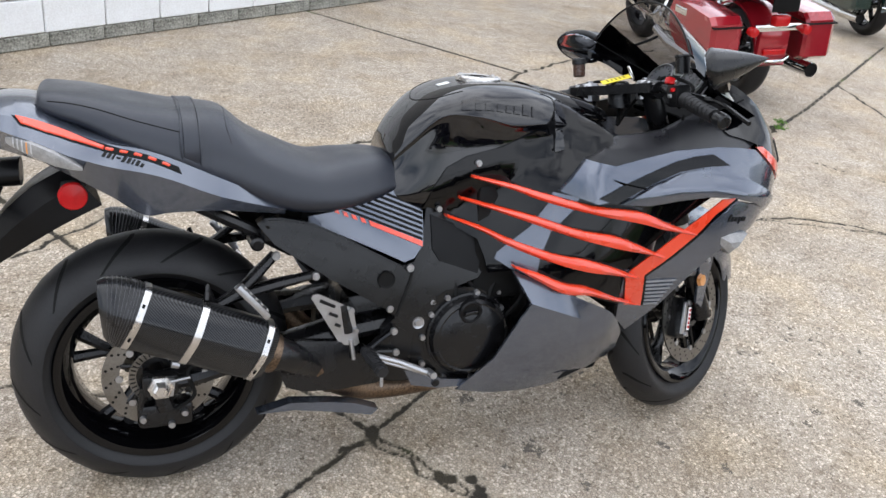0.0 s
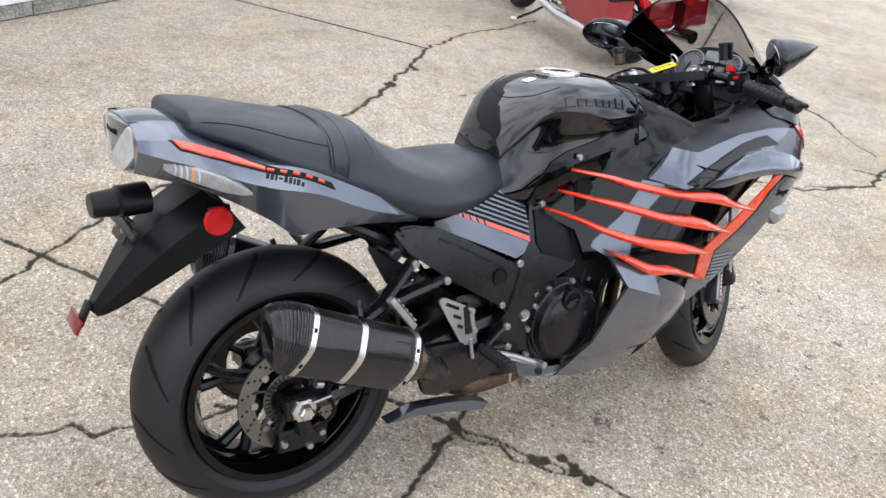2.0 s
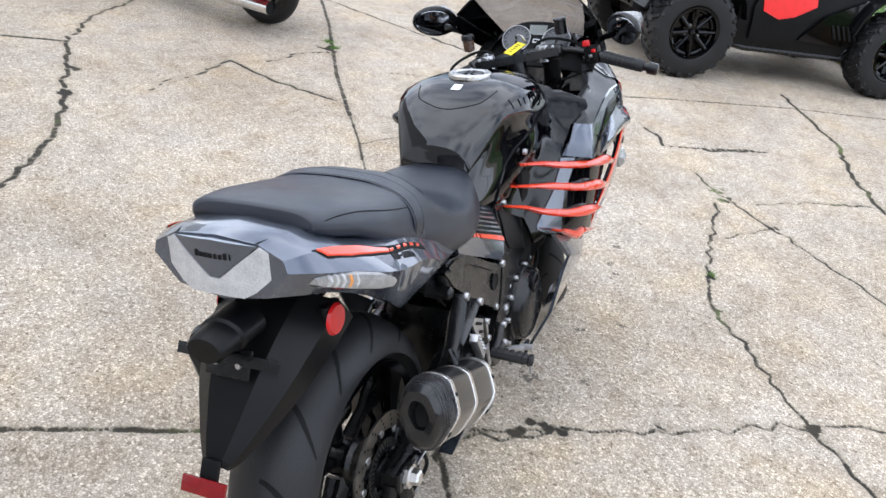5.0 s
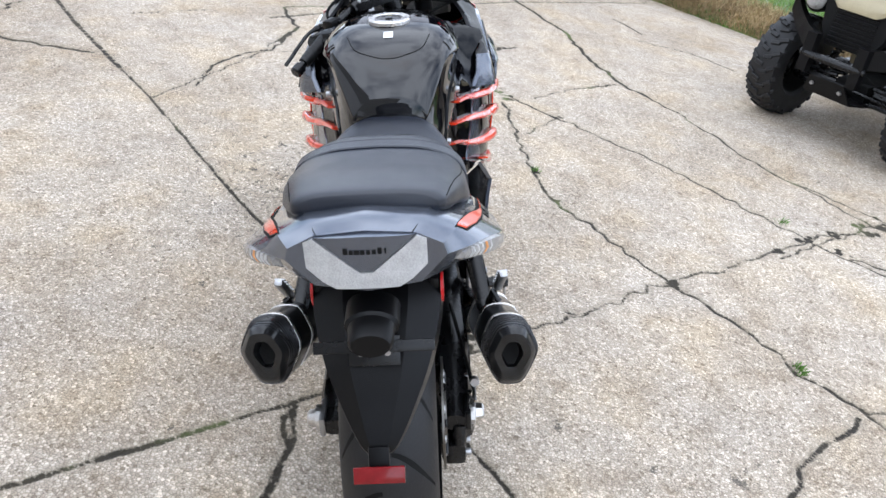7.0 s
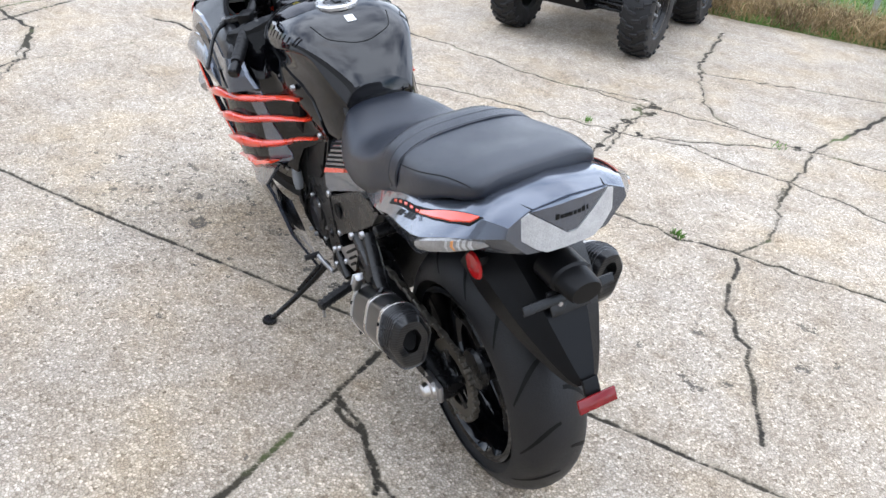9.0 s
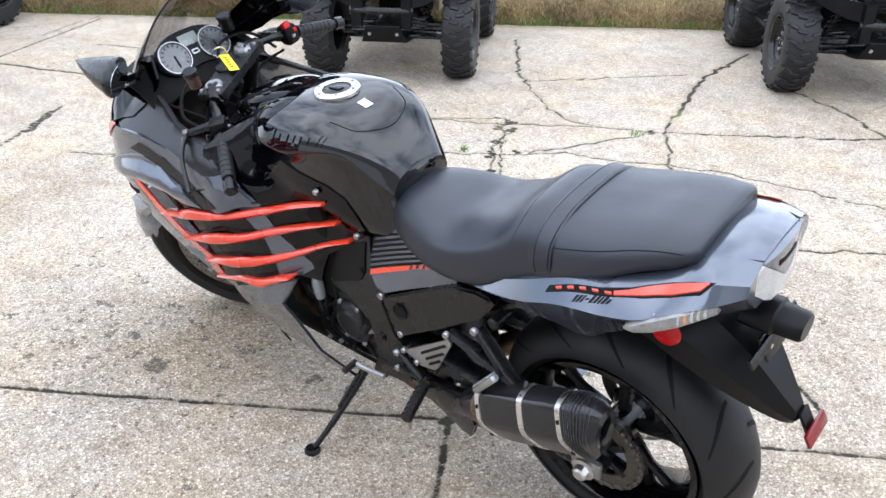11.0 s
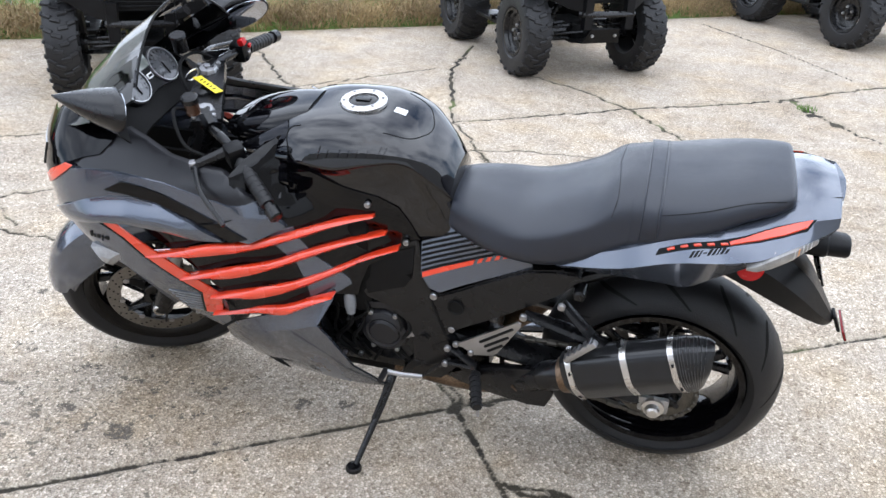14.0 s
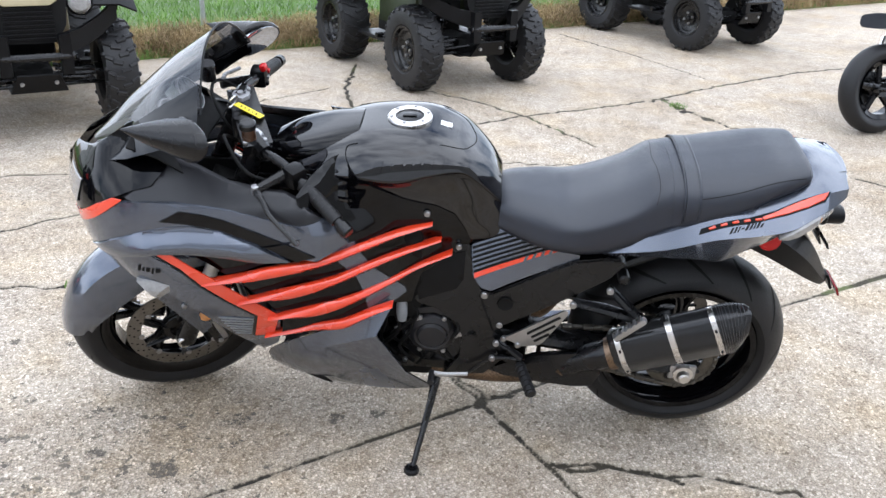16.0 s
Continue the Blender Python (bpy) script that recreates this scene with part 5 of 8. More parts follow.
    for k in range(6):
        f = k / 5
        rx0, rz0 = 0.452 - 0.024 * f + px * (1 + 2.6 * f), 0.322 - 0.009 * f + pz
        part("peg_rib", tube([(rx0 + 0.001, s * (0.195 + 0.08 * f), rz0), (rx0, s * (0.200 + 0.08 * f), rz0)], 0.0165, 8), "tyre", bike)
    part("peg_feeler", tube([(0.425 + px * 4, s * 0.277, 0.302 + pz), (0.424 + px * 4, s * 0.279, 0.275 + pz)], 0.004, 6), "alloy", bike)
    for x, z in ((0.528, 0.402), (0.535, 0.347)):
        part("hanger_arm", tube([(x, s * 0.178, z), (0.49, s * 0.186, 0.5 * (z + 0.362)), (0.455, s * 0.184, 0.352)], [0.012, 0.010, 0.013], 8, flat=0.6), "black", bike)
        part("bolt", bolt((x, s * 0.188, z), "y", 0.009, 0.006, s), "alloy", bike)
    if s > 0:
        shape = [(0.517, 0.411), (0.510, 0.421), (0.498, 0.421), (0.351, 0.524), (0.343, 0.519), (0.344, 0.508), (0.400, 0.408), (0.412, 0.397), (0.463, 0.388), (0.470, 0.396), (0.492, 0.408)]
        slots = [((0.445, 0.437), (0.362, 0.500)), ((0.432, 0.425), (0.372, 0.470)), ((0.424, 0.411), (0.386, 0.440))]
        studs = ((0.508, 0.414), (0.468, 0.394))
    else:
        shape = [(0.330, 0.499), (0.334, 0.508), (0.347, 0.508), (0.421, 0.469), (0.431, 0.455), (0.441, 0.400), (0.446, 0.378), (0.438, 0.371), (0.400, 0.378), (0.388, 0.398)]
        slots = [((0.385, 0.474), (0.350, 0.492)), ((0.392, 0.449), (0.372, 0.459)), ((0.399, 0.424), (0.386, 0.431))]
        studs = ((0.424, 0.461), (0.435, 0.41))
    guard = part("heel_guard", panel(shape, lambda x, z: 0.180, s, 0.005, 0.06, lip=0.001), "alloy", bike, "slotted brushed alloy heel guard")
    for p, q in slots:
        part("guard_slot", tube([(p[0], s * 0.1795, p[1]), (q[0], s * 0.1795, q[1])], 0.0042, 8, flat=1.0), "dark", guard)
    for x, z in studs:
        part("bolt", bolt((x, s * 0.181, z), "y", 0.008, 0.005, s), "alloy", bike)

part("seat_subframe", box((0.36, 0.20, 0.15), (0.50, 0, 0.645), 0.03), "dark", bike)
part("battery_tray", box((0.30, 0.20, 0.05), (0.10, 0, 0.765), 0.02), "dark", bike)
for s in (1, -1):
    part("subframe_rail", tube([(0.30, s * 0.125, 0.60), (0.20, s * 0.125, 0.655), (0.08, s * 0.12, 0.715), (-0.10, s * 0.09, 0.775)], [0.017, 0.015, 0.013, 0.012], 8), "black", bike)
    part("rail_boss", lathe([(0.0001, s * 0.180), (0.010, s * 0.180), (0.015, s * 0.176), (0.016, s * 0.12)], 16, "y", (0.212, 0, 0.632)), "black", bike)
part("engine_block", box((0.40, 0.25, 0.27), (0.72, 0, 0.36), 0.03), "black", bike)
part("cylinder_head", box((0.26, 0.34, 0.30), (0.86, 0, 0.60), 0.03), "dark", bike)
part("gearbox", box((0.24, 0.21, 0.22), (0.55, 0, 0.36), 0.03), "black", bike)
part("airbox", box((0.42, 0.20, 0.18), (0.86, 0, 0.77), 0.04), "dark", bike)
part("belly_pan", box((0.46, 0.22, 0.05), (0.93, 0, 0.215), 0.02), "dark", bike)
part("radiator", box((0.05, 0.38, 0.30), (1.13, 0, 0.56), 0.01), "dark", bike)
for k in range(4):
    part("header_pipe", tube([(1.0, -0.09 + 0.06 * k, 0.50), (1.06, -0.09 + 0.06 * k, 0.42), (1.05, -0.08 + 0.053 * k, 0.28), (0.93, -0.06 + 0.04 * k, 0.215)], 0.019, 10), "heat", bike)
# clutch cover on the right
cl = part("clutch_cover", lathe([(0.0001, -0.215), (0.04, -0.2145), (0.068, -0.211), (0.082, -0.205), (0.086, -0.203), (0.090, -0.204), (0.098, -0.198), (0.103, -0.180), (0.108, -0.178), (0.110, -0.165), (0.11, -0.13)], 40, "y", (0.724, 0, 0.372)), "black", bike, "round black clutch cover")
for x, z in ((0.666, 0.470), (0.743, 0.478), (0.812, 0.432), (0.626, 0.430), (0.606, 0.372), (0.609, 0.302), (0.668, 0.258), (0.743, 0.250)):
    part("bolt", bolt((x, -0.172, z), "y", 0.0075, 0.008, -1), "alloy", cl)
part("filler_well", lathe([(0.0001, -0.2115), (0.020, -0.2115), (0.021, -0.2155), (0.025, -0.2165), (0.029, -0.213), (0.029, -0.20)], 24, "y", (0.714, 0, 0.443)), "plastic", cl)
part("oil_filler", box((0.034, 0.010, 0.008), (0, 0, 0), 0.003), "black", cl, m=pose(0.714, -0.214, 0.443, 0, -8, 0))
for x, z in ((0.735, 0.375), (0.765, 0.395), (0.74, 0.345)):
    part("cover_dimple", lathe([(0.0001, -0.2156), (0.007, -0.2152), (0.010, -0.2125)], 14, "y", (x, 0, z)), "black", cl)
part("fairing_bracket", panel([(0.556, 0.300), (0.60, 0.290), (0.655, 0.264), (0.73, 0.254), (0.722, 0.238), (0.64, 0.242), (0.575, 0.258)], lambda x, z: 0.196, -1, 0.006, 0.03, lip=0.002), "grey", bike, "grey painted fairing bracket")
part("bolt", bolt((0.638, -0.197, 0.257), "y", 0.010, 0.005, -1), "black", bike)
part("cover_step", panel([(0.640, 0.475), (0.69, 0.492), (0.745, 0.488), (0.80, 0.455), (0.832, 0.40), (0.836, 0.34), (0.80, 0.275), (0.74, 0.248), (0.70, 0.246), (0.655, 0.272), (0.615, 0.33), (0.612, 0.41)], lambda x, z: 0.172, -1, 0.03, 0.05, round_n=3, lip=0.006), "black", bike)
# left engine covers
part("engine_side_cover", panel([(0.640, 0.470), (0.68, 0.492), (0.73, 0.488), (0.775, 0.462), (0.79, 0.41), (0.775, 0.345), (0.735, 0.305), (0.68, 0.298), (0.635, 0.325), (0.618, 0.40)], lambda x, z: 0.160, 1, 0.03, 0.05, round_n=3, lip=0.008), "black", bike)
part("cover_flange", panel([(0.655, 0.482), (0.70, 0.500), (0.745, 0.492), (0.742, 0.474), (0.70, 0.480), (0.662, 0.466)], lambda x, z: 0.166, 1, 0.008, 0.03, lip=0.003), "satin", bike)
al = part("alternator_cover", lathe([(0.0001, 0.182), (0.035, 0.182), (0.042, 0.176), (0.048, 0.179), (0.062, 0.172), (0.07, 0.155), (0.072, 0.12)], 28, "y", (0.705, 0, 0.405)), "satin", bike, "round black alternator cover", smooth=35)
for k in range(6):
    a = 2 * math.pi * k / 6
    part("bolt", bolt((0.705 + 0.066 * math.cos(a), 0.168, 0.405 + 0.066 * math.sin(a)), "y", 0.007, 0.006, 1), "alloy", al)
part("sprocket_cover", panel([(0.665, 0.33), (0.60, 0.30), (0.55, 0.34), (0.55, 0.42), (0.60, 0.45), (0.66, 0.42)], lambda x, z: 0.15, 1, 0.03, 0.04, lip=0.008), "black", bike)
part("breather_bulb", lathe([(0.0001, 0.05), (0.01, 0.048), (0.015, 0.03), (0.015, 0.0), (0.012, -0.02), (0.0001, -0.02)], 16, "z", (0.785, 0.19, 0.49)), "decal", bike, "grey rubber breather cap")
rng_h = random.Random(7)
for s in (1, -1):
    for k in range(7):
        x0, z0 = 0.66 + 0.03 * k, 0.50 + rng_h.uniform(-0.03, 0.03)
        part("hose", tube(spline([(x0, s * 0.155, z0), (x0 + rng_h.uniform(-0.04, 0.04), s * 0.172, z0 - 0.06), (x0 + rng_h.uniform(-0.05, 0.05), s * 0.168, z0 - 0.13), (x0 + rng_h.uniform(-0.04, 0.04), s * 0.150, z0 - 0.2)], 4), rng_h.uniform(0.004, 0.008), 7), "dark", bike)
    for k in range(9):
        part("bolt", bolt((0.62 + 0.21 * rng_h.random(), s * 0.166, 0.27 + 0.21 * rng_h.random()), "y", rng_h.uniform(0.005, 0.009), 0.006, s), "alloy", bike)

# shift and brake pedals
part("shift_lever", tube([(0.60, 0.185, 0.278), (0.66, 0.19, 0.276), (0.70, 0.195, 0.282)], [0.006, 0.007, 0.008], 8), "alloy", bike, "bright alloy shift lever")
part("shift_pad", tube([(0.700, 0.19, 0.283), (0.702, 0.235, 0.283)], 0.009, 8), "tyre", bike)
part("shift_rod", tube([(0.60, 0.18, 0.277), (0.52, 0.178, 0.36)], 0.005, 6), "black", bike)
part("brake_pedal", tube([(0.470, -0.192, 0.350), (0.54, -0.205, 0.328), (0.612, -0.212, 0.294)], [0.007, 0.0075, 0.009], 8), "alloy", bike, "bright alloy brake pedal")
part("brake_pedal_web", tube([(0.474, -0.192, 0.338), (0.55, -0.206, 0.314), (0.606, -0.212, 0.292)], 0.004, 8), "alloy", bike)
part("brake_pad_tip", tube([(0.612, -0.205, 0.296), (0.616, -0.240, 0.298)], 0.009, 8), "alloy", bike)
part("master_cylinder", tube([(0.405, -0.168, 0.475), (0.420, -0.172, 0.405)], 0.014, 12), "black", bike)
part("push_rod", tube([(0.425, -0.180, 0.388), (0.432, -0.184, 0.338)], [0.006, 0.005], 8), "alloy", bike)
part("brake_reservoir", lathe([(0.0001, 0.022), (0.016, 0.022), (0.017, 0.017), (0.014, 0.016), (0.014, -0.02), (0.0001, -0.022)], 16, "z", (0.235, -0.15, 0.655)), "black", bike)
# side stand
stand = part("side_stand", tube([(0.688, 0.175, 0.252), (0.70, 0.225, 0.20), (0.72, 0.295, 0.135), (0.738, 0.362, 0.083)], [0.014, 0.011, 0.009, 0.008], 10), "black", bike, "black steel side stand")
part("stand_foot", lathe([(0.0001, 0.007), (0.018, 0.006), (0.022, 0.0), (0.022, -0.007), (0.0001, -0.008)], 18, "z"), "black", stand, m=pose(0.741, 0.371, 0.0805, 10.85, 0, 0))
part("stand_spring", tube([(0.69, 0.2, 0.25), (0.715, 0.27, 0.17)], 0.006, 8), "black", stand)


# ---- wheels ----
def build_wheel(parent, name, R, width, rim_r, rim_w, spokes, m, label, grooves):
    w = part(name, lathe(wheel_tyre(R, width, rim_r), 72, "y", closed=True), "tyre", parent, label, smooth=50, m=m)
    rim = part("rim", lathe([(rim_r + 0.004, -rim_w), (rim_r + 0.008, -rim_w + 0.006), (rim_r - 0.012, -rim_w + 0.014), (rim_r - 0.022, -rim_w * 0.5), (rim_r - 0.024, 0), (rim_r - 0.022, rim_w * 0.5), (rim_r - 0.012, rim_w - 0.014), (rim_r + 0.008, rim_w - 0.006), (rim_r + 0.004, rim_w),
                               (rim_r - 0.012, rim_w - 0.002), (rim_r - 0.034, rim_w * 0.55), (rim_r - 0.036, 0), (rim_r - 0.034, -rim_w * 0.55), (rim_r - 0.012, -rim_w + 0.002)], 64, "y", closed=True), "gloss", w, "gloss black cast rim", smooth=40)
    part("hub", lathe([(0.0001, -0.055), (0.05, -0.055), (0.055, -0.045), (0.04, -0.03), (0.038, 0.03), (0.055, 0.045), (0.05, 0.055), (0.0001, 0.055)], 24, "y"), "black", w)
    for k in range(spokes):
        a = 2 * math.pi * (k + 0.3) / spokes
        for d in (-0.17, 0.17):
            p0 = (0.045 * math.cos(a), 0, 0.045 * math.sin(a))
            p1 = (0.12 * math.cos(a + d * 0.35), 0, 0.12 * math.sin(a + d * 0.35))
            p2 = ((rim_r - 0.026) * math.cos(a + d), 0, (rim_r - 0.026) * math.sin(a + d))
            part("spoke", tube([p0, p1, p2], [0.017, 0.012, 0.015], 8, flat=1.0), "black", w)
    # tread grooves
    bm = bmesh.new()
    rc = width * 0.52
    for k in range(grooves):
        a0 = 2 * math.pi * k / grooves
        for sd in (1, -1):
            pts = []
            for i in range(9):
                f = i / 8
                phi = sd * (0.10 + 0.95 * f)
                a = a0 + (0.30 * f ** 1.6 + (0.0 if sd > 0 else math.pi / grooves)) * 1.0
                rr = R - rc + rc * math.cos(phi) + 0.0006
                pts.append((a, rr, rc * math.sin(phi)))
            rings = []
            for i, (a, rr, y) in enumerate(pts):
                da = 0.0085 * (1 - abs(i / 8 - 0.45)) / rr * 0.9
                rings.append([(rr * math.cos(a - da), y, rr * math.sin(a - da)), (rr * math.cos(a + da), y, rr * math.sin(a + da))])
            loft(rings, False, False, bm)
    part("tread_pattern", bm, "dark", w)
    return w


def wheel_tyre(R, width, rim_r):
    """Closed tyre profile: round crown, rounded shoulders, sidewalls down to the bead."""
    rc, out = width * 0.52, []
    for i in range(15):
        phi = -1.18 + 2.36 * i / 14
        out.append((R - rc + rc * math.cos(phi), rc * math.sin(phi)))
    hw = out[-1][1]
    side = [(R - rc * 0.72, hw * 1.02), (rim_r + 0.03, hw * 0.95), (rim_r + 0.006, hw * 0.78), (rim_r - 0.004, hw * 0.72)]
    return [(r, -h) for r, h in side[::-1]] + out + side


def disc_part(parent, y, r_out, r_in, holes, s, name="brake_disc"):
    d = part(name, lathe([(r_in, y - 0.0025), (r_out, y - 0.0025), (r_out, y + 0.0025), (r_in, y + 0.0025)], 48, "y", closed=True), "disc", parent, "drilled steel brake disc")
    bm = bmesh.new()
    for k in range(holes):
        a = 2 * math.pi * k / holes
        for j, f in enumerate((0.2, 0.5, 0.8)):
            r = r_in + (r_out - r_in) * f
            lathe([(0.0001, 0.0032 * s), (0.0035, 0.0032 * s)], 6, "y", (r * math.cos(a + 0.07 * j), y, r * math.sin(a + 0.07 * j)), bm)
    tagged(part("disc_drilling", bm, "dark", d), kind="stuff")
    part("disc_carrier", lathe([(0.035, y - 0.004), (0.052, y - 0.003), (0.052, y + 0.003), (0.035, y + 0.004)], 24, "y", closed=True), "black", d)
    for k in range(6):
        a = 2 * math.pi * (k + 0.4) / 6
        part("carrier_arm", tube([(0.045 * math.cos(a), y, 0.045 * math.sin(a)), ((r_in + 0.004) * math.cos(a + 0.25), y, (r_in + 0.004) * math.sin(a + 0.25))], 0.008, 6, flat=0.5), "black", d)
    for k in range(8):
        a = 2 * math.pi * k / 8
        part("disc_rivet", lathe([(0.0001, y + 0.005 * s), (0.008, y + 0.005 * s), (0.009, y)], 10, "y", (r_in * math.cos(a), 0, r_in * math.sin(a))), "alloy", d)
    return d


REAR_Z = 0.3125
rw = build_wheel(bike, "rear_wheel", 0.312, 0.192, 0.216, 0.082, 5, pose(0, 0, REAR_Z), "black cast rear wheel with wide worn tyre", 13)
disc_part(rw, -0.105, 0.122, 0.085, 18, -1)
part("abs_ring", lathe([(0.05, -0.108), (0.066, -0.108), (0.066, -0.112), (0.05, -0.112)], 40, "y", closed=True), "disc", rw)
for k in range(36):
    a = 2 * math.pi * k / 36
    part("abs_slot", tube([(0.052 * math.cos(a), -0.1122, 0.052 * math.sin(a)), (0.064 * math.cos(a), -0.1122, 0.064 * math.sin(a))], 0.0018, 5), "dark", rw)
# sprocket and chain
sp = part("rear_sprocket", lathe([(0.07, 0.102), (0.099, 0.102), (0.099, 0.108), (0.07, 0.108)], 44, "y", closed=True), "chain", rw, "oily rear sprocket")
for k in range(5):
    a = 2 * math.pi * k / 5
    part("sprocket_arm", tube([(0.03 * math.cos(a), 0.105, 0.03 * math.sin(a)), (0.078 * math.cos(a), 0.105, 0.078 * math.sin(a))], 0.009, 6), "black", sp)
chain_path = [(0.103 * math.cos(a), 0.103 * math.sin(a) + REAR_Z) for a in (math.pi / 2 + math.pi * k / 24 for k in range(25))]
chain_path += [(0.40 * k / 14, REAR_Z - 0.103 + 0.06 * k / 14 + 0.03 * k / 14) for k in range(1, 15)]
chain_path += [(0.40 * k / 14, REAR_Z + 0.103 - 0.01 * k / 14) for k in range(14, -1, -1)]
bm = bmesh.new()
for i, (a, b) in enumerate(zip(chain_path, chain_path[1:])):
    ang = math.degrees(math.atan2(b[1] - a[1], b[0] - a[0]))
    ln = math.hypot(b[0] - a[0], b[1] - a[1])
    absorb(bm, transform(box((ln * 1.05, 0.018 if i % 2 else 0.012, 0.013), (0, 0, 0), 0.003, seg=1), pose((a[0] + b[0]) / 2, 0.105, (a[1] + b[1]) / 2, 0, -ang, 0)))
part("drive_chain", bm, "chain", bike, "oily drive chain")
# swingarm, caliper and axle
for s in (1, -1):
    part("swingarm", tube(spline([(0.53, s * 0.10, 0.40), (0.38, s * 0.115, 0.385), (0.2, s * 0.125, 0.35), (0.06, s * 0.13, 0.318), (-0.035, s * 0.13, 0.312)], 4), [0.05] * 5 + [0.045] * 4 + [0.04] * 4 + [0.034] * 4, 10, flat=0.62), "black", bike)
    part("axle_plate", box((0.075, 0.014, 0.048), (0.0, s * 0.158, REAR_Z), 0.006), "alloy" if s > 0 else "black", bike)
    part("axle_nut", lathe([(0.0001, s * 0.194), (0.013, s * 0.194), (0.017, s * 0.190), (0.019, s * 0.176), (0.028, s * 0.174), (0.028, s * 0.162)], 6 if s < 0 else 16, "y", (0, 0, REAR_Z)), "steel", bike, "bright axle nut", smooth=20)
part("rear_caliper", box((0.120, 0.055, 0.058), (0.008, -0.125, 0.232), 0.014), "black", bike, "black rear brake caliper", m=pose(0, 0, 0))
part("caliper_arm", tube([(-0.005, -0.15, REAR_Z - 0.01), (0.01, -0.152, 0.25)], 0.02, 8), "black", bike)
for x, z in ((0.049, 0.238), (-0.040, 0.232), (0.095, 0.335), (0.02, 0.212)):
    part("bolt", bolt((x, -0.155, z), "y", 0.008, 0.008, -1), "alloy", bike)
part("hose_clip", tube([(0.024, -0.176, 0.372), (0.040, -0.176, 0.368)], 0.010, 10), "alloy", bike)
part("adjuster_block", box((0.050, 0.010, 0.044), (0, 0, 0), 0.004), "alloy", bike, m=pose(0.004, -0.166, REAR_Z, 0, 8, 0))
part("adjuster_pin", tube([(0.02, -0.176, 0.328), (0.062, -0.176, 0.334)], 0.0035, 8), "alloy", bike)
part("caliper_bracket", tube([(-0.03, -0.140, 0.30), (-0.045, -0.138, 0.262), (-0.030, -0.135, 0.222)], [0.018, 0.014, 0.016], 8, flat=0.6), "black", bike)
part("brake_hose", tube(spline([(0.03, -0.16, 0.25), (0.07, -0.175, 0.29), (0.06, -0.17, 0.35), (0.14, -0.15, 0.40), (0.25, -0.13, 0.43)], 6), 0.0045, 7), "dark", bike)
part("inner_fender", loft([[(x, y, z - 0.10 * (abs(y) / 0.1) ** 2 * 0.35) for y in (-0.10, -0.06, 0, 0.06, 0.10)] + [(x, y, z + 0.006 - 0.10 * (abs(y) / 0.1) ** 2 * 0.35) for y in (0.10, 0.06, 0, -0.06, -0.10)] for x, z in ((0.36, 0.55), (0.30, 0.615), (0.25, 0.645), (0.19, 0.665))]), "dark", bike)

